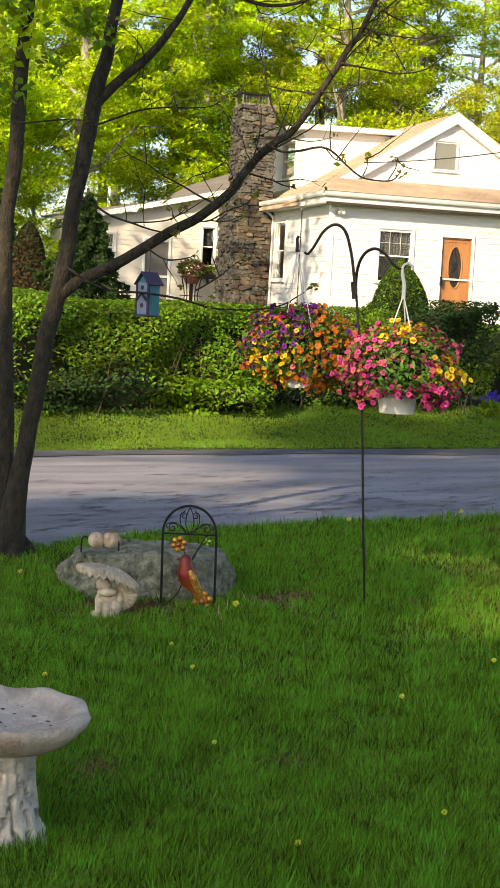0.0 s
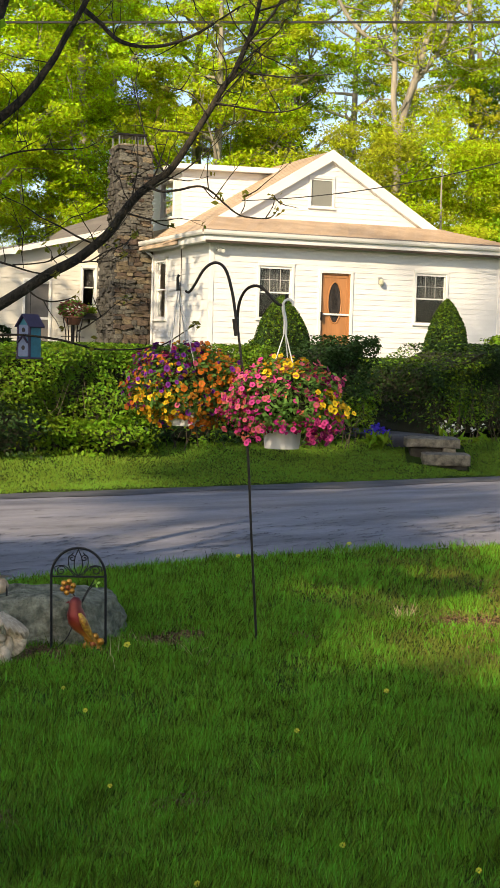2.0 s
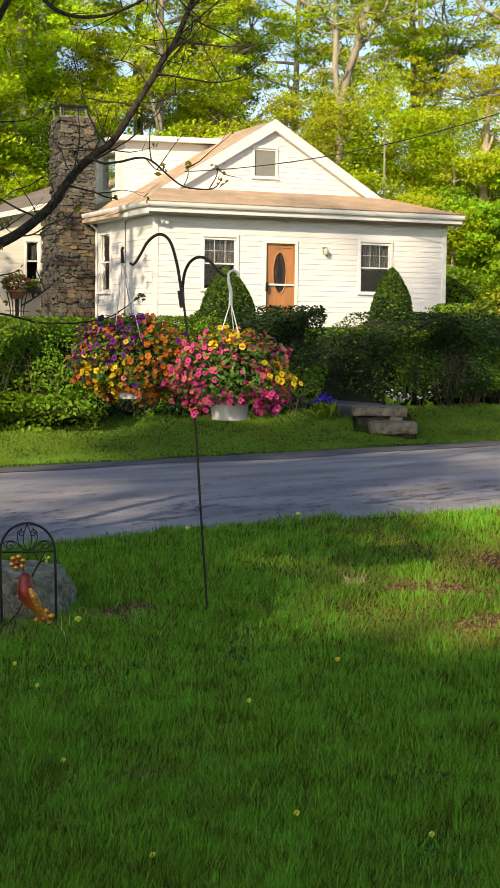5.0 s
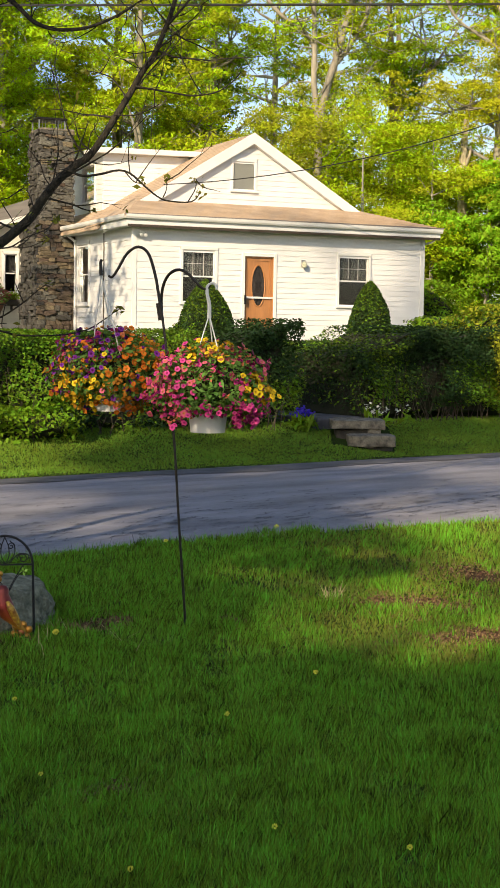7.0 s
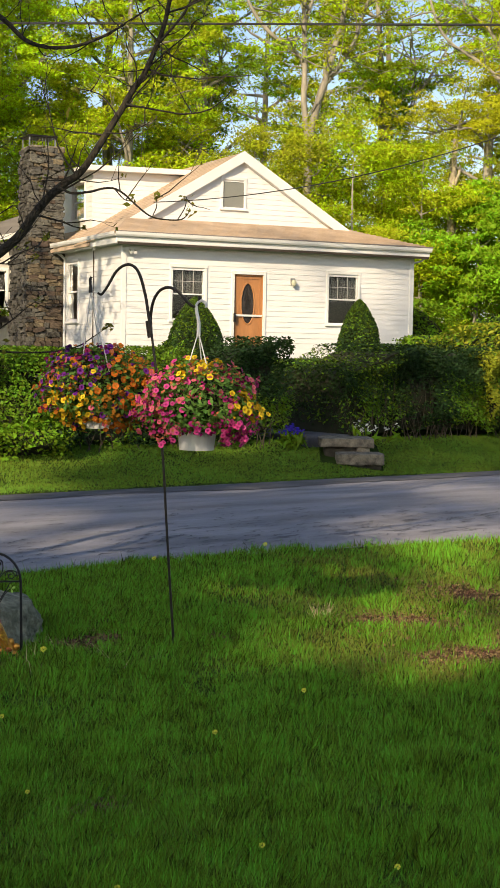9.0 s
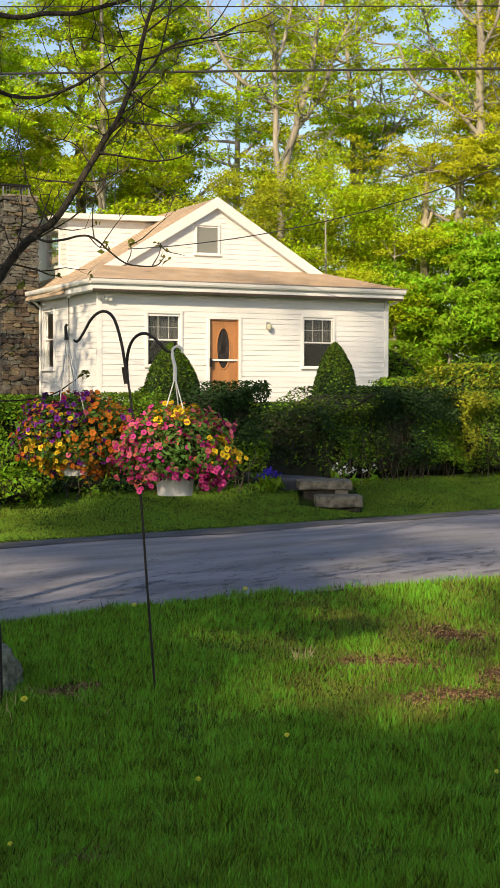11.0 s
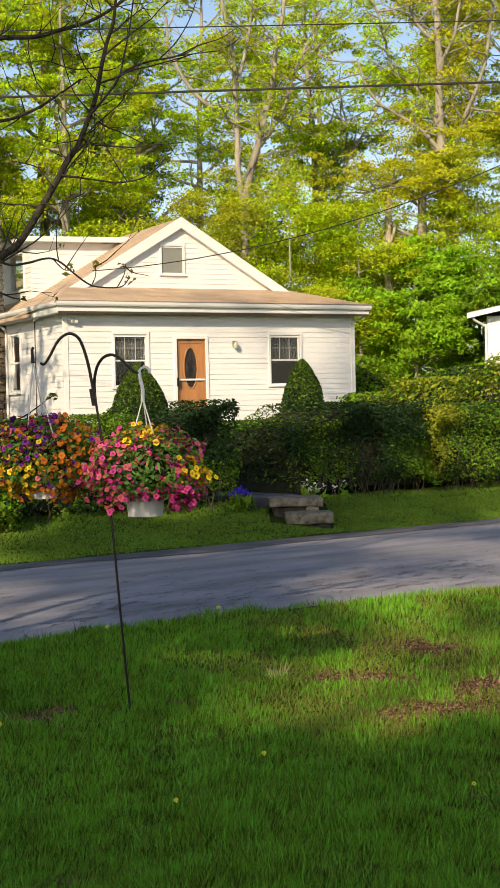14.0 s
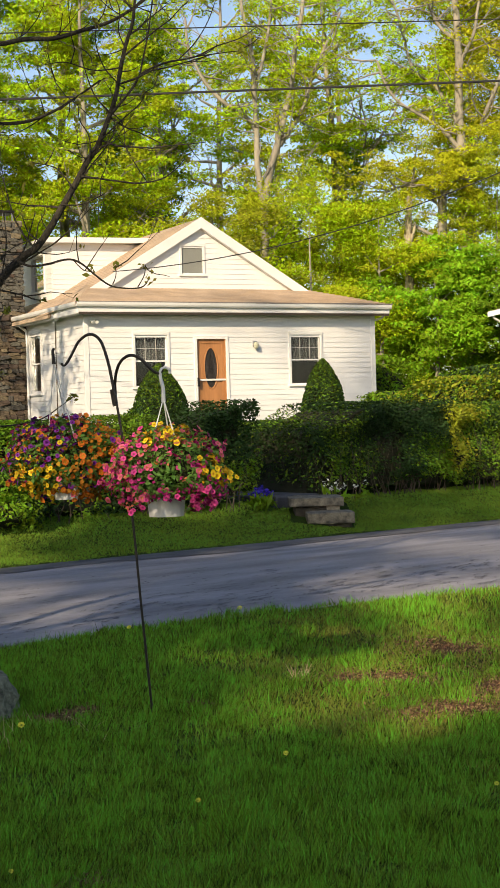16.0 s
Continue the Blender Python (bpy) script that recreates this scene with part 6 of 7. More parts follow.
grow("twig", [(-2.5, -0.15, 2.18), (-2.41, -0.15, 2.16), (-2.31, -0.15, 2.1), (-2.18, -0.15, 2.06), (-2.04, -0.15, 2.02), (-1.91, -0.15, 2.01)], [0.0083, 0.0073, 0.0073, 0.0063, 0.0052, 0.0031], 5)
grow("twig", [(-2.16, -0.17, 2.06), (-2.04, -0.17, 2.07), (-1.94, -0.17, 2.09), (-1.87, -0.17, 2.14), (-1.84, -0.17, 2.17)], [0.0052, 0.0042, 0.0042, 0.0031, 0.0021], 5)
grow("twig", [(-1.93, -0.2, 2.08), (-1.93, -0.2, 2.14), (-1.97, -0.2, 2.18)], [0.0031, 0.0026, 0.0021], 5)
grow("twig", [(-2.09, -0.2, 2.04), (-2.1, -0.2, 2.12), (-2.12, -0.2, 2.17)], [0.0031, 0.0026, 0.0015], 5)
grow("twig", [(-2.07, -0.2, 1.92), (-1.99, -0.2, 1.87), (-1.92, -0.2, 1.85), (-1.84, -0.2, 1.86), (-1.78, -0.2, 1.88)], [0.0063, 0.0052, 0.0052, 0.0042, 0.0026], 5)
grow("twig", [(-2.55, -0.2, 1.78), (-2.4, -0.2, 1.69), (-2.24, -0.2, 1.65), (-2.08, -0.2, 1.65), (-1.88, -0.2, 1.63), (-1.74, -0.2, 1.6), (-1.65, -0.2, 1.58), (-1.5, -0.2, 1.58), (-1.37, -0.2, 1.59), (-1.24, -0.2, 1.62), (-1.14, -0.2, 1.68), (-1.06, -0.2, 1.74)], [0.0083, 0.0073, 0.0073, 0.0073, 0.0073, 0.0063, 0.0063, 0.0052, 0.0052, 0.0042, 0.0031, 0.0021], 5)
grow("twig", [(-1.76, -0.2, 1.68), (-1.71, -0.2, 1.71), (-1.63, -0.2, 1.77), (-1.55, -0.2, 1.84), (-1.49, -0.2, 1.88)], [0.0052, 0.0052, 0.0042, 0.0031, 0.0021], 5)
grow("twig", [(-1.35, -0.22, 2.53), (-1.28, -0.22, 2.5), (-1.18, -0.22, 2.51), (-1.1, -0.22, 2.53), (-1.04, -0.22, 2.53), (-0.98, -0.22, 2.5), (-0.91, -0.22, 2.44), (-0.83, -0.22, 2.38), (-0.76, -0.22, 2.36), (-0.65, -0.22, 2.36), (-0.6, -0.22, 2.41)], [0.0083, 0.0078, 0.0073, 0.0068, 0.0063, 0.0063, 0.0057, 0.0052, 0.0047, 0.0042, 0.0021], 5)
grow("twig", [(-1.04, -0.22, 2.53), (-0.98, -0.22, 2.47), (-0.93, -0.22, 2.46)], [0.0042, 0.0031, 0.0021], 5)
grow("twig", [(-0.81, -0.22, 2.38), (-0.79, -0.22, 2.43), (-0.79, -0.22, 2.49)], [0.0037, 0.0031, 0.0026], 5)
grow("twig", [(-0.67, -0.22, 2.36), (-0.63, -0.22, 2.43), (-0.62, -0.22, 2.49)], [0.0037, 0.0031, 0.0026], 5)
grow("twig", [(-1.48, -0.2, 2.37), (-1.39, -0.2, 2.35), (-1.32, -0.2, 2.33), (-1.27, -0.2, 2.31), (-1.21, -0.2, 2.3)], [0.0063, 0.0052, 0.0052, 0.0042, 0.0026], 5)
grow("twig", [(-1.6, -0.2, 2.24), (-1.57, -0.2, 2.31), (-1.59, -0.2, 2.39), (-1.62, -0.2, 2.43)], [0.0052, 0.0042, 0.0031, 0.0021], 5)
grow("twig", [(-1.42, -0.2, 2.47), (-1.43, -0.2, 2.52), (-1.46, -0.2, 2.56)], [0.0042, 0.0031, 0.0021], 5)
grow("twig", [(-1.23, -0.2, 2.64), (-1.3, -0.2, 2.7), (-1.33, -0.2, 2.8)], [0.0052, 0.0042, 0.0031], 5)
grow("twig", [(-1.8, -0.2, 2.08), (-1.7, -0.2, 2.09), (-1.6, -0.2, 2.15), (-1.5, -0.2, 2.19), (-1.44, -0.2, 2.25)], [0.0052, 0.0047, 0.0042, 0.0031, 0.0021], 5)
grow("twig", [(-1.7, -0.2, 2.09), (-1.6, -0.2, 2.09), (-1.5, -0.2, 2.13)], [0.0042, 0.0031, 0.0021], 5)
grow("twig", [(-0.81, -0.2, 3.35), (-0.66, -0.2, 3.52), (-0.61, -0.2, 3.59), (-0.47, -0.2, 3.65), (-0.3, -0.2, 3.68), (-0.17, -0.2, 3.74), (-0.04, -0.2, 3.78), (0.06, -0.2, 3.84)], [0.0083, 0.0073, 0.0073, 0.0063, 0.0052, 0.0042, 0.0031, 0.0021], 5)
grow("twig", [(-0.62, -0.2, 3.58), (-0.59, -0.2, 3.73), (-0.56, -0.2, 3.89), (-0.54, -0.2, 4.02), (-0.52, -0.2, 4.15)], [0.0063, 0.0052, 0.0047, 0.0042, 0.0031], 5)
grow("twig", [(-0.4, -0.2, 3.66), (-0.3, -0.2, 3.76), (-0.22, -0.2, 3.89), (-0.17, -0.2, 4.01)], [0.0042, 0.0037, 0.0031, 0.0021], 5)
grow("twig", [(-0.3, -0.2, 3.68), (-0.14, -0.2, 3.7), (-0.03, -0.2, 3.71)], [0.0037, 0.0031, 0.0021], 5)
grow("twig", [(-0.98, -0.22, 3.01), (-0.86, -0.22, 2.99), (-0.73, -0.22, 2.97), (-0.64, -0.22, 2.96), (-0.51, -0.22, 2.98), (-0.42, -0.22, 3.04), (-0.37, -0.22, 3.1)], [0.0063, 0.0057, 0.0052, 0.0052, 0.0042, 0.0031, 0.0021], 5)
grow("twig", [(-0.8, -0.2, 3.37), (-0.89, -0.2, 3.48), (-0.94, -0.2, 3.63), (-0.96, -0.2, 3.75)], [0.0052, 0.0042, 0.0031, 0.0021], 5)
grow("twig", [(-0.75, -0.2, 3.54), (-0.83, -0.2, 3.64), (-0.87, -0.2, 3.78), (-0.86, -0.2, 3.89)], [0.0047, 0.0042, 0.0031, 0.0021], 5)
grow("twig", [(-0.7, -0.2, 3.73), (-0.74, -0.2, 3.84), (-0.73, -0.2, 3.96), (-0.76, -0.2, 4.06)], [0.0042, 0.0037, 0.0031, 0.0021], 5)
grow("twig", [(-0.87, -0.2, 3.21), (-0.75, -0.2, 3.32), (-0.63, -0.2, 3.42), (-0.59, -0.2, 3.49)], [0.0052, 0.0042, 0.0031, 0.0021], 5)
grow("twig", [(-0.93, -0.2, 3.11), (-0.93, -0.2, 3.24), (-0.98, -0.2, 3.34), (-0.98, -0.2, 3.44)], [0.0047, 0.0042, 0.0031, 0.0021], 5)
grow("twig", [(-1.03, -0.2, 2.95), (-1.11, -0.2, 3.05), (-1.17, -0.2, 3.08), (-1.26, -0.2, 3.1)], [0.0047, 0.0042, 0.0031, 0.0021], 5)
grow("twig", [(-0.66, -0.2, 3.89), (-0.79, -0.2, 3.98), (-0.89, -0.2, 4.09)], [0.0042, 0.0031, 0.0021], 5)
grow("twig", [(-0.73, -0.2, 3.63), (-0.89, -0.2, 3.62), (-1.05, -0.2, 3.67), (-1.18, -0.2, 3.66)], [0.0047, 0.0042, 0.0031, 0.0021], 5)
grow("twig", [(-1.1, -0.2, 2.85), (-0.98, -0.2, 2.85), (-0.88, -0.2, 2.89), (-0.83, -0.2, 2.92)], [0.0042, 0.0037, 0.0031, 0.0021], 5)
py = random.Random(12)
tips = []
fine = Geo()
for line in lines:
    for _ in range(int(4 + len(line) / 5) if any(line is q for q in lines[:4]) else 1):
        p = py.choice(line[len(line) // 4:])
        d = Vector((py.gauss(0.1, 0.6), py.gauss(-0.1, 0.3), py.gauss(0.25, 0.5))).normalized()
        length = py.uniform(0.1, 0.42)
        pts = [p]
        for s in range(4):
            d = (d + Vector((py.gauss(0, 0.25), py.gauss(0, 0.15), py.gauss(0.12, 0.2)))).normalized()
            pts.append(pts[-1] + d * length / 4)
            if s == 2 and length > 0.25:
                e = (d + Vector((py.gauss(0, 0.7), 0, py.gauss(0.2, 0.5)))).normalized()
                fine.tube([pts[-1], pts[-1] + e * 0.06, pts[-1] + e * 0.13 + Vector((0, 0, 0.01))], [0.002, 0.0016, 0.0012], 4, False)
                tips.append(pts[-1] + e * 0.13)
        fine.tube(pts, [0.004, 0.0034, 0.0028, 0.002, 0.0013], 5, False)
        tips.append(pts[-1])
# longer side shoots on the main limb
for k in range(14):
    main = lines[0]
    p = main[int(len(main) * (0.3 + 0.68 * k / 14))]
    d = Vector((py.choice((-1, 1, 1)) * py.uniform(0.3, 1.0), py.gauss(-0.1, 0.2), py.gauss(0.35, 0.45))).normalized()
    length = py.uniform(0.25, 0.75)
    pts = [p]
    for s in range(6):
        d = (d + Vector((py.gauss(0, 0.16), py.gauss(0, 0.1), py.gauss(0.06, 0.14)))).normalized()
        pts.append(pts[-1] + d * length / 6)
        if s in (1, 3, 4):
            e = (d + Vector((py.gauss(0, 0.8), 0, py.gauss(0.1, 0.6)))).normalized()
            q = pts[-1]
            fine.tube([q, q + e * length * 0.15, q + e * length * 0.28 + Vector((0, 0, 0.015))], [0.003, 0.0024, 0.0014], 4, False)
            tips.append(q + e * length * 0.28)
    fine.tube(pts, [0.006, 0.0068, 0.005, 0.004, 0.0035, 0.0028, 0.0016], 5, False)
    tips.append(pts[-1])
tagged(fine.ob("fine_twig", bark_dark, maple), kind="stuff")
# buds and just-open leaves at the ends of the twigs
rng_l = np.random.default_rng(31)
ends = np.array([p[:] for p in tips])
ends = ends[rng_l.random(len(ends)) < 0.4]
c = np.repeat(ends, 2, 0) + rng_l.normal(0, 0.014, (len(ends) * 2, 3))
for q in [line[-1] for line in lines[4:]]:
    c = np.concatenate([c, np.array(q) + rng_l.normal(0, 0.015, (7, 3))])
bud = leaf_material("opening_maple_bud", (0.16, 0.17, 0.03), (0.3, 0.28, 0.03), vary=0.4, hue=0.04)
tagged(quads("opening_bud", leaves(c, 0.027, rng_l, up=0.2, long=1.6), bud, maple), kind="stuff")


def clumps(rng, centers, radius, per, flat=0.6):
    """Points in loose clusters round the centers."""
    n = len(centers) * per
    d = rng.normal(size=(n, 3))
    d /= np.linalg.norm(d, axis=1)[:, None]
    d *= rng.random((n, 1)) ** 0.45
    r = np.repeat(radius * rng.uniform(0.6, 1.35, len(centers)), per)[:, None]
    return np.repeat(centers, per, 0) + d * r * [1, 1, flat]


# leafy upper crown, and the few leaves that hang into view beside the stems
cc = np.stack([rng_l.uniform(-4.6, -0.2, 44), rng_l.uniform(-1.8, 1.8, 44), rng_l.uniform(4.6, 8.0, 44)], 1)
low = np.array([(-2.95, -0.1, 3.25), (-2.85, -0.2, 3.15), (-3.05, 0.0, 3.05), (-2.75, 0.1, 3.35), (-3.0, -0.1, 3.45), (-2.6, 0.0, 3.5), (-2.2, 0.2, 3.7)])
pts = np.concatenate([clumps(rng_l, cc, 0.5, 45), clumps(rng_l, low, 0.16, 48)])
tagged(quads("crown", leaves(pts, 0.058, rng_l, up=0.4, long=1.2), maple_leaf, maple), kind="stuff")
# hanging leaves in shade: the deeper leaf colour stands for that shade
hang = np.array([(-2.5, -0.3, 3.2), (-2.35, -0.3, 3.45), (-2.62, -0.3, 2.95), (-2.7, -0.2, 3.5), (-2.85, -0.3, 3.3), (-2.95, -0.3, 2.8), (-2.4, -0.2, 3.15)])
tagged(quads("hanging_leaf", leaves(clumps(rng_l, hang, 0.15, 34), 0.052, rng_l, up=0.2, long=1.25), deep_leaf, maple), kind="stuff")

# bird house hung from the limb
bh = thing("bird_house", "small teal and purple wooden bird house hung from the limb", "bird house", pose(-2.06, 8.78, 1.52, 0, 0, -33))
teal = material("teal_paint", (0.03, 0.2, 0.27), 0.55, vary=0.25, scale=20, fine=90, bump=0.2)
lilac = material("pale_blue_paint", (0.2, 0.25, 0.38), 0.6, vary=0.3, scale=20, fine=90, bump=0.2)
plum = material("dark_plum_paint", (0.045, 0.03, 0.075), 0.55, vary=0.3, scale=20, fine=90, bump=0.2)
bw, bd, bhgt = 0.048, 0.045, 0.185
g = Geo().add([(-bw, -bd, 0), (bw, -bd, 0), (bw, bd, 0), (-bw, bd, 0), (-bw, -bd, bhgt), (bw, -bd, bhgt), (bw, bd, bhgt), (-bw, bd, bhgt), (0, -bd, bhgt + 0.06), (0, bd, bhgt + 0.06)],
              [(3, 2, 1, 0), (0, 1, 5, 8, 4), (2, 3, 7, 9, 6), (1, 2, 6, 5), (3, 0, 4, 7)])
body = g.ob("body", teal, bh)
Geo().box(-bw + 0.002, bw - 0.002, -bd - 0.006, -bd - 0.001, 0.005, 0.082).add([(-bw + 0.002, -bd - 0.006, 0.082), (bw - 0.002, -bd - 0.006, 0.082), (0, -bd - 0.006, 0.125)], [(0, 1, 2)]).ob("lower_front", lilac, body)
Geo().box(-bw + 0.008, bw - 0.008, -bd - 0.005, -bd - 0.001, 0.11, bhgt + 0.005).ob("upper_front", lilac, body)
# thin dark discs paint the shade inside the two round holes
for z in (0.055, 0.16):
    Geo().tube([(0, -bd - 0.008, z), (0, -bd - 0.0068, z)], 0.014, 16).ob("entrance_hole", dark_inside, body)
for s in (-1, 1):
    m = pose(0, 0, bhgt + 0.068) @ pose(0, 0, 0, 0, s * 51, 0)
    Geo().round_box(-0.002 if s > 0 else -0.098, 0.098 if s > 0 else 0.002, -bd - 0.022, bd + 0.02, -0.005, 0.004, 0.002, 1, m).ob("roof_board", plum, bh)
    Geo().round_box(0 if s > 0 else -0.062, 0.062 if s > 0 else 0, -bd - 0.02, -bd - 0.006, -0.004, 0.004, 0.001, 1, pose(0, 0, 0.128) @ pose(0, 0, 0, 0, s * 46, 0)).ob("porch_board", plum, bh)
for x in (-bw, bw):
    Geo().box(x - 0.006, x + 0.006, -bd - 0.009, -bd + 0.004, 0.0, bhgt).ob("corner_strip", plum, bh)
Geo().round_box(-bw - 0.012, bw + 0.012, -bd - 0.012, bd + 0.012, -0.012, 0.0, 0.003).ob("base_board", plum, bh)
Geo().tube([(0, 0, bhgt + 0.06), (0, 0, 0.38)], 0.0018, 5).ob("hanging_wire", black_iron, bh)


# ---- woods behind the house ----
LIGHTWARD = np.array(SUN_DIR) * 0.5      # leaves turn towards the light


def forest_tree(name, label, x, y, height, trunk_r, crown, leafm, barkm, clump_n, per, size, seed, lean=(0, 0), first=0.35, spread=1.0, clump_r=0.8, pts_extra=None):
    """A tree with a tapered stem, forking limbs and loose clusters of leaves along them. crown: how far its limbs reach."""
    rng, py = np.random.default_rng(seed), random.Random(seed)
    b = gz(x, y)
    o = thing(name, label, "tree", pose(x, y, b))
    stem = [Vector((lean[0] * f ** 1.3 + 0.25 * noise.noise((f * 3, seed, 0)), lean[1] * f + 0.25 * noise.noise((f * 3, seed, 9)), -0.3 + (height + 0.3) * f)) for f in np.linspace(0, 1, 14)]
    rad = [trunk_r * (1 - 0.85 * k / 13) * (1.25 if k == 0 else 1) for k in range(14)]
    Geo().tube(stem, rad, 10).ob("trunk", barkm, o, smooth=True)
    spots = []
    count = max(7, int(height * 0.9))
    for i in range(count):
        f = first + (0.97 - first) * (i + py.random()) / count
        k = min(12, int(f * 13))
        p = stem[k].lerp(stem[k + 1], f * 13 - k)
        a = i * 2.4 + py.uniform(-0.5, 0.5)
        reach = crown * (1.15 - 0.75 * f) * py.uniform(0.6, 1.15) * spread
        rise = py.uniform(0.15, 0.75)
        d = Vector((math.cos(a), math.sin(a), rise)).normalized()
        pts, q, g = [p], p, Geo()
        for s in range(5):
            d = (d + Vector((py.gauss(0, 0.22), py.gauss(0, 0.22), py.gauss(0.08, 0.15)))).normalized()
            q = q + d * reach / 5
            pts.append(q)
            if s > 0:
                spots.append(q)
                for _ in range(2):
                    e = (d + Vector((py.gauss(0, 0.9), py.gauss(0, 0.9), py.gauss(0.1, 0.5)))).normalized()
                    w = q + e * reach * py.uniform(0.15, 0.4)
                    g.tube([q, q.lerp(w, 0.5) + Vector((0, 0, 0.05)), w], [trunk_r * 0.09, trunk_r * 0.06, trunk_r * 0.03], 4, False)
                    spots.append(w)
        r0 = trunk_r * (0.48 - 0.25 * f)
        g.tube(pts, [r0, r0 * 0.8, r0 * 0.62, r0 * 0.45, r0 * 0.3, r0 * 0.15], 6, False)
        g.ob("limb", barkm, o, smooth=True)
    spots = np.array([p[:] for p in spots])
    clump_n = int(clump_n * 1.45)
    per = int(per * 1.9)
    chosen = spots[rng.choice(len(spots), clump_n)] + rng.normal(0, 0.35, (clump_n, 3))
    pts = clumps(rng, chosen, clump_r, per, 0.34)
    ms = leafm if isinstance(leafm, list) else [leafm]
    for idx, m in zip(np.array_split(np.arange(len(pts)), len(ms)), ms):
        tagged(quads("crown", leaves(pts[idx], size * 0.88, rng, up=0.1, long=1.2, outward=LIGHTWARD)[:, :3], m, o, per=3), kind="stuff")
    return o


WOODS = "spring woodland tree in pale yellow-green leaf"
trees = [
    # x, y, height, trunk radius, crown, leaf, clumps, per clump, leaf size, lean, first limb
    (-4.3, 63.0, 20, 0.26, 4.6, [maple_leaf, deep_leaf, maple_leaf], 110, 70, 0.18, (0.8, 0), 0.35),
    (-8.0, 64.0, 22, 0.30, 5.2, [maple_leaf, oak_leaf], 190, 75, 0.18, (0.3, 0), 0.25),
    (-11.5, 58.0, 20, 0.30, 5.2, [maple_leaf], 200, 80, 0.18, (-0.4, 0), 0.22),
    (-15.0, 52.0, 17, 0.28, 5.0, [maple_leaf], 210, 85, 0.17, (0.2, 0), 0.2),
    (-18.5, 55.0, 19, 0.30, 5.5, [maple_leaf], 210, 80, 0.18, (0.4, 0), 0.2),
    (-13.5, 68.0, 24, 0.3, 5.5, [oak_leaf, maple_leaf], 160, 75, 0.2, (0, 0), 0.3),
    (-5.5, 74.0, 24, 0.3, 5.0, [oak_leaf, maple_leaf], 110, 70, 0.2, (0, 0), 0.35),
    (4.0, 68.0, 20, 0.3, 4.8, [maple_leaf, oak_leaf], 80, 75, 0.18, (-0.5, 0), 0.25),
    (12.0, 62.0, 23, 0.34, 5.2, [yellow_leaf, oak_leaf], 170, 75, 0.18, (0.4, 0), 0.25),
    (15.5, 58.0, 20, 0.3, 5.5, [maple_leaf], 160, 75, 0.18, (0, 0), 0.2),
    (10.5, 75.0, 26, 0.34, 5.5, [maple_leaf, oak_leaf], 140, 75, 0.2, (0, 0), 0.3),
    (1.5, 80.0, 22, 0.3, 5.0, [maple_leaf, oak_leaf], 90, 70, 0.2, (0, 0), 0.3),
    (-6.6, 59.0, 18, 0.24, 4.2, [maple_leaf, oak_leaf], 170, 75, 0.17, (0.2, 0), 0.25),
    (-22.0, 62.0, 22, 0.3, 5.5, [maple_leaf], 170, 75, 0.2, (0, 0), 0.22),
    (-13.4, 60.0, 15, 0.22, 4.6, [maple_leaf], 170, 75, 0.17, (0.2, 0), 0.15),
    (-17.0, 63.0, 19, 0.26, 5.2, [maple_leaf], 150, 75, 0.18, (0.2, 0), 0.2),
    (-2.0, 86.0, 25, 0.3, 5.5, [oak_leaf, maple_leaf], 70, 50, 0.24, (0.5, 0), 0.25),
    (5.5, 88.0, 27, 0.3, 5.5, [maple_leaf, oak_leaf], 70, 50, 0.24, (-0.5, 0), 0.25),
    (12.5, 86.0, 27, 0.3, 5.5, [oak_leaf, maple_leaf], 70, 50, 0.24, (0.3, 0), 0.25),
    (17.5, 84.0, 26, 0.3, 5.5, [maple_leaf, oak_leaf], 70, 50, 0.24, (0, 0), 0.25),
    (-9.5, 86.0, 26, 0.3, 5.5, [maple_leaf, oak_leaf], 70, 50, 0.24, (0, 0), 0.25),
    (-19.5, 75.0, 26, 0.3, 6.0, [deep_leaf, oak_leaf], 170, 75, 0.22, (0, 0), 0.25),
]
for k, (x, y, h, tr, cr, lm, cn, per, size, lean, first) in enumerate(trees):
    forest_tree("woodland_tree", WOODS, x, y, h, tr, cr, lm, bark_grey, cn, per, size, 100 + k, lean, first)
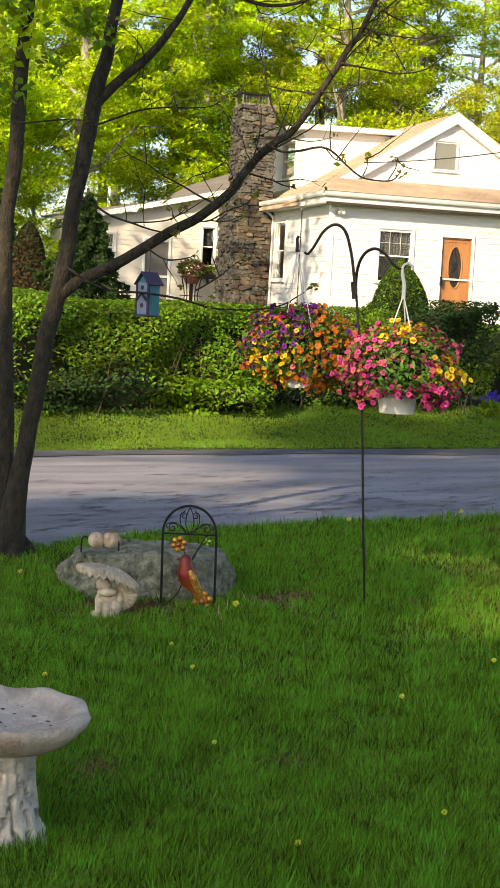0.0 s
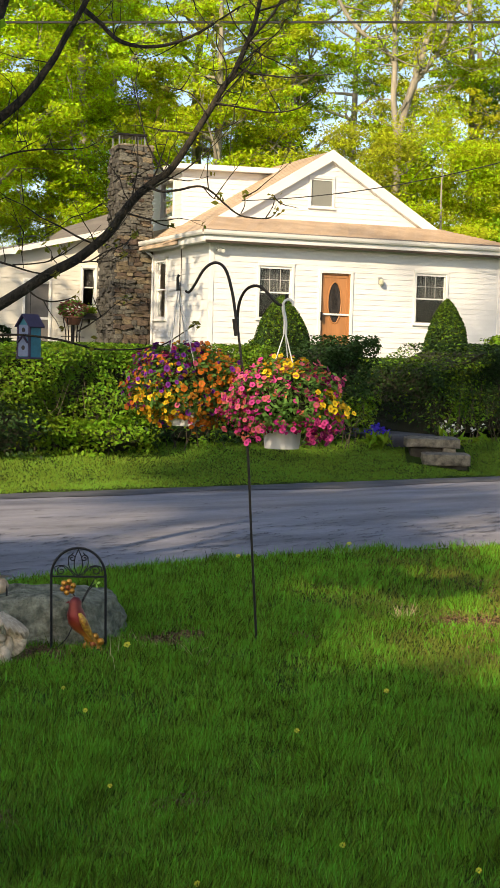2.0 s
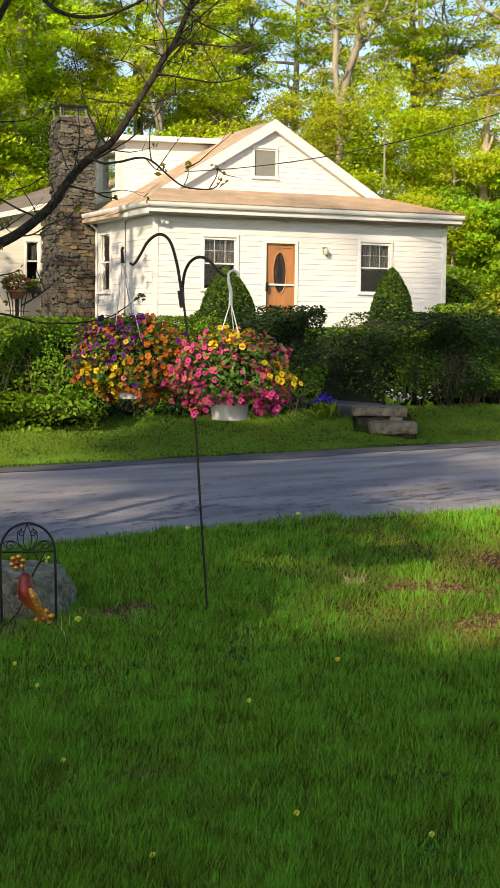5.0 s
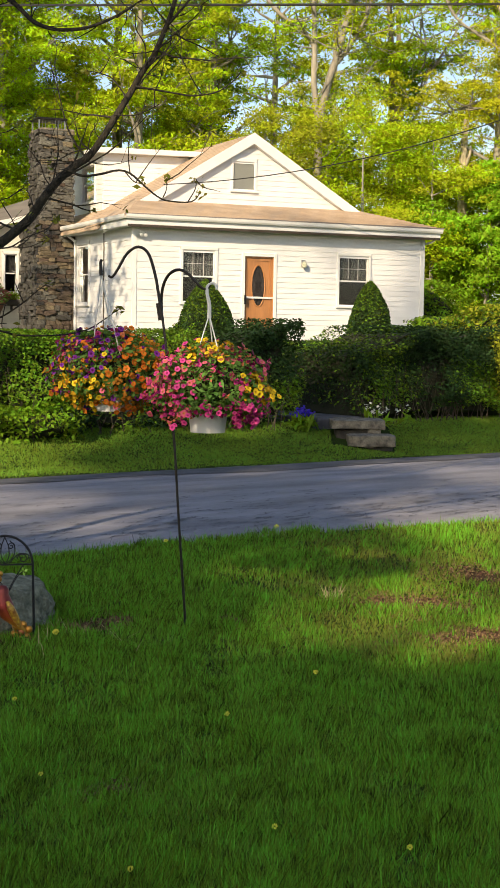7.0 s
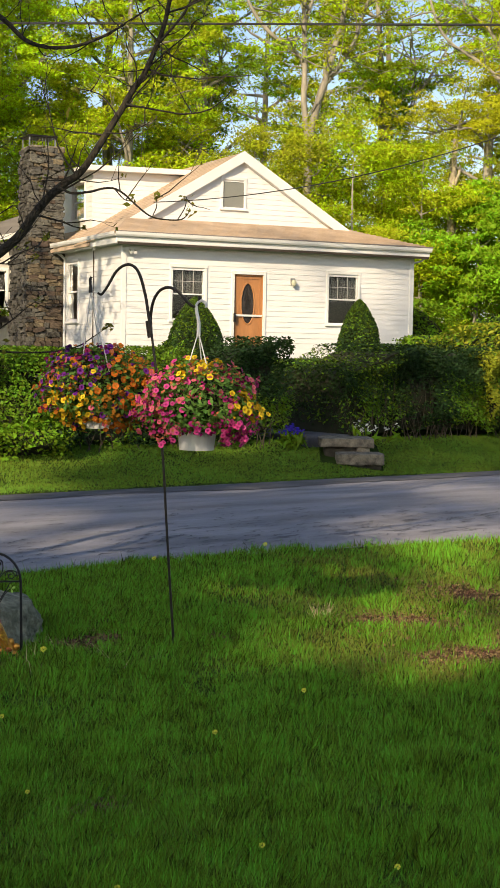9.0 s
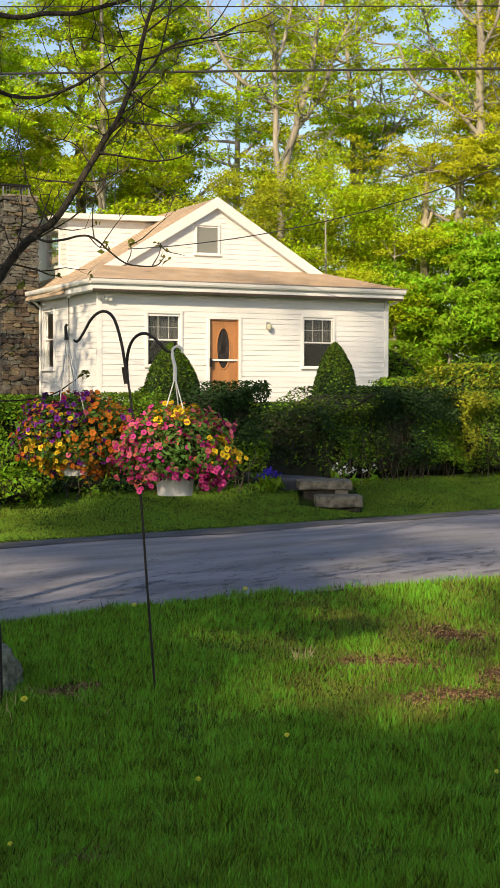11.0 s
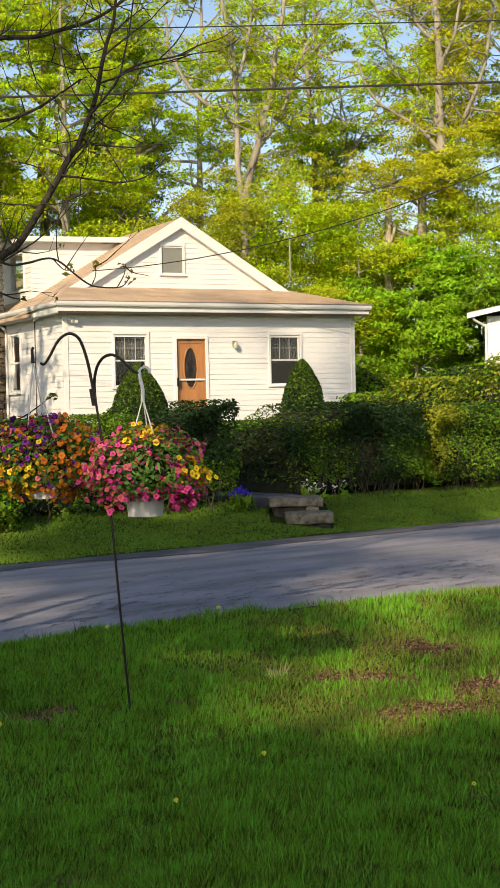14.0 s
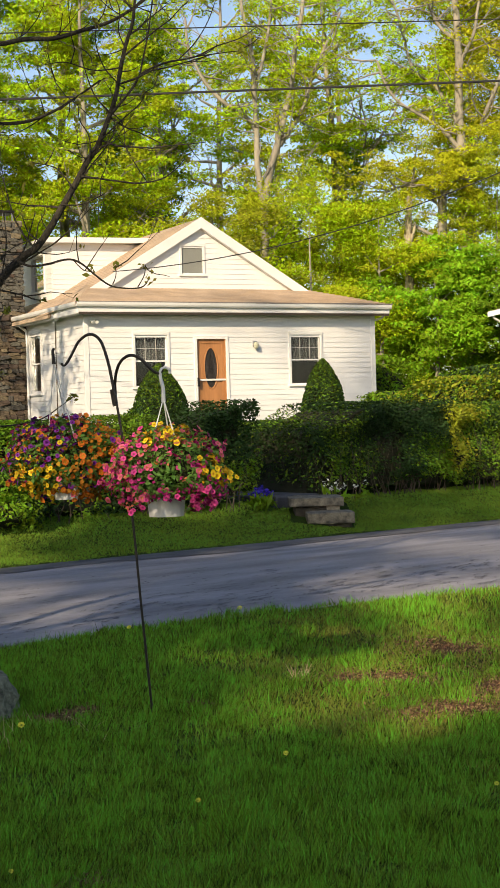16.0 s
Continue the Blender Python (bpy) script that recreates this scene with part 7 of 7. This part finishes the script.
# two old trees whose pale forked stems show above the roof
def forked_tree(label, y, stems, leafm, per, size, seed, fore=0.75):
    """A tree given by its stems: each a line of (x, z), its two end radii, and whether leaves hang on it."""
    rng, py = np.random.default_rng(seed), random.Random(seed)
    x0 = stems[0][0][0][0]
    b = gz(x0, y)
    o = thing("woodland_tree", label, "tree", pose(x0, y, b))
    spots = []
    for k, (line, r0, r1, leafy) in enumerate(stems):
        pts = bez([(x - x0, 0.12 * k * (-1) ** k * i / len(line), z - b) for i, (x, z) in enumerate(line)], 5)
        pts = [p + Vector((0.06 * noise.noise(p * 0.9), 0, 0)) for p in pts]
        g = Geo().tube(pts, lerp_list([r0, r1], len(pts)), 9)
        for i in range(2, len(pts)):
            if leafy and py.random() < 0.75:
                d = Vector((py.gauss(0, 1), py.gauss(0, 1), py.gauss(0.35, 0.45))).normalized()
                q, reach = pts[i], py.uniform(0.7, 2.3)
                w = [q]
                for _ in range(4):
                    d = (d + Vector((py.gauss(0, 0.25), py.gauss(0, 0.25), py.gauss(0.05, 0.15)))).normalized()
                    w.append(w[-1] + d * reach / 4)
                    if py.random() < 0.7:
                        e = (d + Vector((py.gauss(0, 0.9), py.gauss(0, 0.9), py.gauss(0, 0.4)))).normalized()
                        f = w[-1] + e * reach * 0.35
                        g.tube([w[-1], f], [0.018, 0.008], 4, False)
                        spots.append(f)
                g.tube(w, [0.045, 0.036, 0.027, 0.018, 0.009], 5, False)
                spots += w[2:]
        g.ob("trunk" if k == 0 else "limb", bark_grey, o, smooth=True)
    spots = np.array([p[:] for p in spots])
    pts = clumps(rng, spots + rng.normal(0, 0.2, spots.shape) + [0, fore, 0], 0.55, per, 0.34)
    for idx, m in zip(np.array_split(np.arange(len(pts)), len(leafm)), leafm):
        tagged(quads("crown", leaves(pts[idx], size, rng, up=0.2, long=1.2, outward=LIGHTWARD)[:, :3], m, o, per=3), kind="stuff")
    return o


forked_tree("tall woodland tree with a pale forked trunk and thin new leaves", 60.0, [
    ([(0.42, 3.88), (0.44, 6.59), (0.5, 8.53), (0.61, 10.45), (1.17, 12.54), (1.42, 13.6), (1.7, 14.47), (1.87, 15.82), (2.2, 17.39), (2.44, 19.63)], 0.204, 0.068, True),
    ([(0.53, 9.75), (0.28, 11.51), (0.29, 13.24), (0.22, 14.82), (0.16, 16.28), (-0.17, 17.85), (-0.26, 19.64)], 0.136, 0.057, True),
    ([(1.03, 12.11), (1.83, 13.23), (2.29, 14.13), (2.52, 14.92), (3.09, 16.26), (3.78, 17.61)], 0.091, 0.045, True),
    ([(0.29, 12.9), (-0.13, 13.51), (-1.01, 14.12), (-1.88, 15.16), (-2.32, 16.29), (-2.42, 17.41)], 0.102, 0.045, True),
    ([(0.26, 14.48), (0.65, 16.05), (0.93, 17.26), (1.13, 18.74)], 0.079, 0.045, True),
], [maple_leaf, oak_leaf, maple_leaf], 36, 0.15, 301)
forked_tree("tall woodland tree with a mottled trunk and yellow-green leaves", 59.0, [
    ([(8.59, 3.78), (8.62, 7.68), (8.54, 9.39), (8.29, 11.63), (8.23, 12.85), (8.24, 14.56), (8.25, 16.26), (8.17, 17.99), (8.07, 19.76)], 0.234, 0.111, True),
    ([(8.26, 11.68), (8.04, 11.99), (7.44, 12.68), (6.58, 13.28), (5.98, 13.62), (5.47, 14.24), (5.04, 15.35)], 0.100, 0.045, True),
    ([(8.22, 12.67), (7.7, 13.7), (7.28, 14.39), (6.59, 14.9), (6.28, 15.56), (6.11, 16.67), (5.72, 17.78)], 0.078, 0.045, True),
    ([(8.39, 11.34), (8.98, 12.32), (9.16, 13.0), (9.71, 14.22), (10.16, 15.77), (10.39, 17.32)], 0.100, 0.056, True),
    ([(8.25, 16.0), (7.6, 16.66), (7.16, 17.55), (6.84, 18.66)], 0.078, 0.045, True),
    ([(8.24, 15.11), (8.83, 16.22), (9.05, 17.32), (9.51, 18.65)], 0.078, 0.045, True),
], [yellow_leaf, maple_leaf, yellow_leaf], 38, 0.15, 302)
forked_tree("tan-barked woodland tree with low golden boughs", 58.0, [
    ([(7.33, 3.75), (7.35, 7.25), (7.36, 9.26), (7.4, 11.2)], 0.227, 0.15, False),
    ([(7.36, 8.13), (6.77, 8.46), (6.22, 8.79), (5.78, 9.01)], 0.09, 0.04, False),
    ([(7.43, 9.61), (7.0, 10.09), (6.45, 10.32), (5.79, 10.28), (5.13, 10.06)], 0.09, 0.03, True),
    ([(7.46, 9.87), (7.88, 10.42), (8.43, 10.78), (8.86, 10.91)], 0.08, 0.03, True),
], [yellow_leaf, yellow_leaf, oak_leaf], 75, 0.13, 303, fore=-0.9)
forked_tree("slim dark woodland tree with leaning limbs", 64.0, [
    ([(-3.78, 5.99), (-3.8, 8.88), (-3.84, 10.13), (-4.0, 11.06), (-4.47, 12.0), (-4.92, 12.96), (-5.38, 14.17)], 0.109, 0.048, True),
    ([(-4.0, 11.06), (-3.6, 12.24), (-3.23, 13.44), (-3.34, 14.87)], 0.072, 0.036, True),
], [deep_leaf, maple_leaf], 34, 0.16, 304)
forked_tree("leaning pale woodland trunk in thin leaf", 66.0, [
    ([(2.08, 7.08), (3.1, 10.05), (4.1, 11.78), (5.23, 13.02), (6.11, 14.25), (6.87, 15.74)], 0.087, 0.037, True),
    ([(4.48, 12.15), (5.11, 13.76), (4.88, 15.25)], 0.050, 0.025, True),
], [deep_leaf, maple_leaf], 34, 0.16, 305)
# lower growth: a bright young maple by the house, and the shrubby edge of the wood
forest_tree("young_maple", "dense young maple in bright green leaf beside the house", 6.8, 56.0, 5.4, 0.12, 3.6, [fresh_leaf], bark_grey, 260, 60, 0.2, 201, first=0.1, clump_r=0.7)
forest_tree("young_maple", "dense young maple in bright green leaf beyond the garden", 11.0, 55.0, 5.6, 0.12, 3.4, [fresh_leaf, deep_leaf], bark_grey, 200, 60, 0.2, 202, first=0.1, clump_r=0.7)
for k, (x, y, h, lm) in enumerate([(-1.5, 57.0, 7.5, [oak_leaf, golden_leaf]), (2.2, 57.5, 8.0, [oak_leaf, maple_leaf]), (4.8, 57.0, 7.5, [maple_leaf, oak_leaf]), (9.5, 58.0, 8.5, [maple_leaf, oak_leaf]), (13.5, 59.0, 8.0, [oak_leaf, maple_leaf]), (-6.0, 60.0, 9.0, [oak_leaf, maple_leaf]),
                                 (-10.5, 58.5, 9.0, [maple_leaf]), (-17.0, 50.5, 7.5, [maple_leaf]), (-13.8, 57.0, 8.5, [maple_leaf, oak_leaf]), (-15.6, 60.0, 9.5, [maple_leaf]), (-11.8, 61.5, 10.0, [maple_leaf, deep_leaf]), (-8.4, 57.5, 8.5, [oak_leaf, maple_leaf]), (-17.5, 48.0, 8.0, [maple_leaf, deep_leaf]), (0.5, 66.0, 9.0, [deep_leaf, oak_leaf]), (-3.0, 68.0, 9.0, [deep_leaf, oak_leaf]), (7.0, 66.0, 9.5, [yellow_leaf, oak_leaf]), (3.5, 60.5, 8.0, [oak_leaf, maple_leaf]), (1.0, 61.0, 8.5, [oak_leaf, maple_leaf]), (6.5, 63.0, 6.5, [maple_leaf, oak_leaf]), (-16.8, 53.0, 6.5, [maple_leaf]), (-20.0, 58.0, 8.0, [maple_leaf])]):
    forest_tree("understory_tree", "low leafy tree at the edge of the wood", x, y, h, 0.1, 3.2, lm, bark_grey, 150, 56, 0.14, 220 + k, first=0.08, clump_r=0.75)
# pale dead stub
stub = Geo().tube(bez([(6.0, 58.0, 1.5), (6.05, 58.0, 5.0), (6.0, 58.0, 8.0), (6.1, 58.0, 9.9)], 5), lerp_list([0.22, 0.2, 0.16, 0.1], 16), 9)
stub.tube([(6.02, 58, 7.9), (6.25, 57.9, 8.6), (6.3, 57.9, 8.9)], [0.08, 0.06, 0.03], 6)
tagged(stub.ob("dead_tree", material("bleached_dead_wood", (0.5, 0.42, 0.3), 0.9, vary=0.3, scale=2, fine=15, bump=0.5), smooth=True), "pale bleached trunk of a dead tree", "dead tree")
# dark spruce left of the wing
def spruce(x, y, h, r, seed):
    rng = np.random.default_rng(seed)
    b = gz(x, y)
    o = thing("spruce_tree", "dark spruce with a red-brown trunk and drooping boughs", "tree", pose(x, y, b))
    Geo().tube([(0, 0, -0.2), (0.05, 0, h * 0.5), (0, 0, h)], [0.28, 0.2, 0.03], 10).ob("trunk", bark_brown, o, smooth=True)
    g, pos = Geo(), []
    for k in range(46):
        f = 0.12 + 0.85 * k / 46
        a = k * 2.4
        reach = r * (1.05 - f) * rng.uniform(0.7, 1.1)
        p0 = np.array([0, 0, f * h])
        d = np.array([math.cos(a), math.sin(a), 0])
        pts = [p0 + d * reach * s + np.array([0, 0, -0.28 * reach * s ** 1.5]) for s in (0, 0.35, 0.7, 1.0)]
        g.tube([tuple(p) for p in pts], [0.04, 0.03, 0.02, 0.008], 5, False)
        s = rng.random((320, 1)) ** 0.7
        spray = p0 + d * reach * s + np.concatenate([np.zeros((320, 2)), -0.28 * reach * s ** 1.5], 1)
        side = np.array([-d[1], d[0], 0]) * rng.normal(0, 0.22, (320, 1)) * reach * (1.1 - s)
        pos.append(spray + side + np.concatenate([np.zeros((320, 2)), -rng.exponential(0.12, (320, 1))], 1))
    tagged(g.ob("boughs", bark_brown, o), kind="stuff")
    tagged(quads("needles", leaves(np.concatenate(pos), 0.06, rng, up=0.0, long=3.4), yew_leaf, o), kind="stuff")


spruce(-10.5, 37.5, 2.9, 1.75, 5)
spruce(-13.6, 39.0, 3.2, 1.8, 6)
rust_needles = leaf_material("rusty_dead_needles", (0.07, 0.04, 0.02), (0.08, 0.045, 0.02), vary=0.6, hue=0.03, share=0.15)
shrub("dead_cedar", "shaggy rust-brown cedar with dead hanging sprays", -12.25, 38.2, 0.62, 0.6, 1.25, 3.5, [rust_needles, rust_needles, yew_leaf], 6500, 0.055, 51, "cone", "tree")

# trees added out of view, most behind the camera, to shade lawn, road, house
def shade_tree(x, y, h, crowns, seed, size=0.42, back=tuple(SUN_DIR * 24.0)):
    rng = np.random.default_rng(seed)
    x, y, h = x + back[0], y + back[1], h + back[2]
    crowns = [(cx + back[0], cz + back[2], *rest) for cx, cz, *rest in crowns]
    b = gz(x, y)
    o = thing("shade_tree", "tall unseen tree added to cast shade", "tree", pose(x, y, b))
    Geo().tube([(0, 0, -0.2), (0.1, 0, h * 0.5), (0, 0, h)], [0.35, 0.25, 0.06], 10).ob("trunk", bark_grey, o, smooth=True)
    pos = []
    for cx, cz, rx, rz, n in crowns:
        d = rng.normal(size=(n, 3))
        d /= np.linalg.norm(d, axis=1)[:, None]
        d *= rng.random((n, 1)) ** 0.4
        pos.append(d * [rx, 1.6, rz] + [cx - x, 0, cz - b])
        Geo().tube([(0, 0, max(1, cz - b - rz - 1)), ((cx - x) * 0.6, 0, cz - b - rz * 0.4), (cx - x, 0, cz - b)], [0.12, 0.08, 0.03], 6).ob("limb", bark_grey, o)
    tagged(quads("crown", leaves(np.concatenate(pos), size, rng, up=0.3, long=1.4), shade_leaf, o), kind="stuff")


SHADE_Y = -12.0
shade_tree(-8.0, SHADE_Y, 12, [(-7.6, 6.6, 6.4, 4.7, 7500), (-7.3, 9.5, 3.6, 1.1, 1900), (-11.2, 11.0, 2.8, 1.8, 1600), (-11.3, 12.5, 1.3, 0.7, 420), (-10.1, 13.3, 0.5, 0.45, 90), (-10.5, 14.25, 0.8, 0.6, 170), (-7.0, 12.6, 1.6, 1.5, 55), (-8.9, 11.5, 0.6, 0.5, 110), (-10.1, 12.6, 0.35, 0.9, 110), (-8.9, 11.9, 0.5, 0.25, 60), (-9.4, 13.85, 0.45, 0.15, 35), (-10.1, 14.0, 0.8, 0.3, 80)], 41)
shade_tree(-12.0, SHADE_Y, 21, [(-11.0, 16.0, 1.0, 1.2, 150), (-12.9, 15.9, 1.2, 0.35, 120), (-12.0, 20.1, 2.1, 1.7, 400), (-13.6, 17.6, 1.5, 0.8, 330), (-12.4, 18.8, 1.2, 0.6, 200), (-9.3, 15.65, 1.0, 0.2, 24), (-9.3, 17.8, 1.2, 0.3, 50)], 42)
shade_tree(-16.5, SHADE_Y, 20, [(-16.2, 14.9, 1.2, 1.5, 70), (-13.2, 15.3, 1.0, 0.12, 6)], 43)
shade_tree(-20.0, SHADE_Y, 38, [(-19.3, 35.0, 2.0, 2.8, 130), (-22.5, 36.6, 1.5, 1.3, 40)], 45)
shade_tree(-13.0, 25.0, 16, [(-13.5, 12.9, 2.3, 2.5, 230), (-15.5, 14.3, 2.2, 2.3, 170), (-20.5, 16.4, 2.0, 1.4, 260)], 44, 0.3, (0, 0, 0))

# ---- grass ----
def blades(name, label, xy, length, width, mat, seed, droop=0.5):
    """Single blades of grass, each a bent sliver."""
    rng = np.random.default_rng(seed)
    n = len(xy)
    z = ground_z(xy[:, 0], xy[:, 1])
    base = np.column_stack([xy, z - 0.004])
    a = 5.0 * np.array([noise.noise((p * 3.6, q * 3.0, 13.0)) for p, q in xy]) + rng.normal(0, 1.7, n)
    tilt = rng.uniform(0.05, droop, n)
    d = np.stack([np.cos(a) * np.sin(tilt), np.sin(a) * np.sin(tilt), np.cos(tilt)], 1)
    b = rng.uniform(0, 2 * math.pi, n)
    side = np.stack([np.cos(b), 0.35 * np.sin(b), 0 * b], 1) * width[:, None]
    L = length[:, None]
    tip = base + (d + np.stack([np.cos(a), np.sin(a), -0.4 * np.ones(n)], 1) * rng.uniform(0.0, 0.35, (n, 1))) * L
    o = quads(name, np.stack([base - side * 0.6, base + side * 0.6, tip], 1), mat, per=3)
    return tagged(o, label, "grass", kind="stuff")


def lawn_points(n, y0, y1, seed, power=1.0, bare=True):
    """Points over the lawn as far as the road, thinning out with distance."""
    rng = np.random.default_rng(seed)
    y = y0 * (y1 / y0) ** (rng.random(n) ** power)
    x = y * rng.uniform(-0.37, 0.215, n) + rng.uniform(-0.2, 0.2, n)
    r, m = x * RD[0] + y * RD[1], x * RN[0] + y * RN[1]
    keep = m < road_near(r) + rng.normal(0, 0.05, n)
    patchy = 0.7 * np.array([noise.noise((a * 5.0, b * 4.0, 8.0)) for a, b in zip(x, y)])
    for bx, by, size in BARE if bare else ():
        keep &= rng.random(n) < 0.12 + (np.hypot(x - bx, y - by) / size - 0.55) / 1.1 + patchy
    return np.column_stack([x, y])[keep], rng


def tufts(xy):
    return np.array([0.7 * noise.noise((a * 1.3, b * 1.1, 2.0)) + 0.8 * noise.noise((a * 4.2, b * 3.6, 5.0)) + 0.5 * noise.noise((a * 10.0, b * 8.0, 9.0)) for a, b in xy])


# tufts: a handful of blades rises from each, with darker gaps between them
roots, rg = lawn_points(100000, 3.6, 14.0, 71)
each = 8
xy = np.repeat(roots, each, 0) + rg.normal(0, 1, (len(roots) * each, 2)) * (0.006 + 0.0016 * np.repeat(roots[:, 1:], each, 0))
t = tufts(np.repeat(roots, each, 0)) + np.repeat(rg.normal(0, 0.16, len(roots)), each)
# thin, yellowish grass round the bare patches; yellower too where sunlight is painted in
def poor_and_sunlit(xy):
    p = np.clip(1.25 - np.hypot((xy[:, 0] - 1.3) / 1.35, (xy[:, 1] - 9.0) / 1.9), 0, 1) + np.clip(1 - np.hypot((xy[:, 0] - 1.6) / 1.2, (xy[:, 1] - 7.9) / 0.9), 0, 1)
    # this wide term puts the sunlit lawn's yellow into the grass colour
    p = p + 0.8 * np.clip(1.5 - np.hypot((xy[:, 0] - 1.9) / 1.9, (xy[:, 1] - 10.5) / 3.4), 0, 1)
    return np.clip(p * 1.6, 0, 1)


keep = rg.random(len(xy)) < np.clip(0.85 + 0.9 * t, 0.3, 1) * (1 - 0.93 * poor_and_sunlit(xy) * np.clip(0.95 - 0.9 * t, 0.3, 1))
xy, t = xy[keep], t[keep]
far = xy[:, 1] / 6.0
r_, m_ = xy @ RD, xy @ RN
edge = np.clip(1 - (road_near(r_) - m_) / 1.2, 0, 1)
length = (0.036 + 0.036 * t + rg.exponential(0.011, len(xy)) + 0.01 * edge * (0.6 + t)) * (0.85 + 0.15 * far)
blades("lawn_grass", "long soft green lawn grass with uneven tufts", xy, np.clip(length, 0.025, 0.22), 0.0045 * (0.6 + 0.42 * far) * rg.uniform(0.6, 1.4, len(xy)), grass_blade, 72, 0.6)
# yellower, shorter grass round the bare patches and sunlit lawn, a few dry blades
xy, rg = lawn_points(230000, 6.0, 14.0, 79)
xy = xy[rg.random(len(xy)) < 0.7 * poor_and_sunlit(xy)]
blades("dry_grass", "thin lawn grass, yellow for dry soil and for sunlight", xy, rg.uniform(0.02, 0.055, len(xy)), np.full(len(xy), 0.0075), dry_sunlit_blade, 80, 1.1)
# crumbs of earth and dead leaf on the bare patches
xy = np.concatenate([rg.normal(size=(int(2600 * s), 2)) * [s * 1.1, s * 1.2] + [bx, by] for bx, by, s in BARE for _ in range(3)])
crumb = np.column_stack([xy, ground_z(xy[:, 0], xy[:, 1]) + 0.008])
tagged(quads("earth_crumb", leaves(crumb, 0.015, rg, up=0.4, long=1.3), material("crumbled_earth", (0.2, 0.115, 0.055), 0.95, vary=0.4, island=0.6)), "brown crumbs of earth and dead leaf", "soil", kind="stuff")
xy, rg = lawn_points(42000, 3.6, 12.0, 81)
xy = xy[poor_and_sunlit(xy) < rg.random(len(xy))]
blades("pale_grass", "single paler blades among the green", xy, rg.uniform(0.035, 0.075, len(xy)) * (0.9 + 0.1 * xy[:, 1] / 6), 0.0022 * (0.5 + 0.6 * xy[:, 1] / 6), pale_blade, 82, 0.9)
xy, rg = lawn_points(60000, 3.6, 13.5, 73, bare=False)
near_bare = np.min([np.hypot(xy[:, 0] - bx, xy[:, 1] - by) - s for bx, by, s in BARE], axis=0)
xy = xy[(rg.random(len(xy)) < 0.05 + 0.75 * np.clip(1.1 - near_bare / 0.6, 0, 1)) & (rg.random(len(xy)) < 0.35 + near_bare / 0.25)]
blades("pale_grass", "paler thin grass between the green tufts", xy, rg.uniform(0.03, 0.08, len(xy)), np.full(len(xy), 0.004), verge_blade, 74, 1.1)
rg = np.random.default_rng(75)
xy = np.concatenate([rg.normal(size=(45, 2)) * [0.035, 0.06] + [0.22, 9.12], rg.normal(size=(50, 2)) * [0.25, 0.2] + [-1.2, 7.6]])
blades("dry_grass", "dry straw-coloured grass stalks", xy, rg.uniform(0.05, 0.13, len(xy)), np.full(len(xy), 0.006), straw_mat, 76, 1.2)
# verge beyond the road
rg = np.random.default_rng(77)
n = 190000
r_ = rg.uniform(3.0, 24.0, n)
m_ = ROAD_FAR - 0.13 + 2.4 * rg.random(n) ** 0.9 + rg.normal(0, 0.03, n)
xy = r_[:, None] * RD + m_[:, None] * RN
xy = xy[~((xy[:, 0] > 0.42) & (xy[:, 0] < 1.3) & (xy[:, 1] > 20.36) & (xy[:, 1] < 24)) & ~((r_ > 13.9) & (r_ < 14.85) & (m_ > 16.2))]
t = tufts(xy)
blades("verge_grass", "short mown grass on the bank beyond the road", xy, np.clip(0.026 + 0.014 * t + rg.exponential(0.006, len(xy)), 0.012, 0.1), np.full(len(xy), 0.013), verge_blade, 78, 1.15)
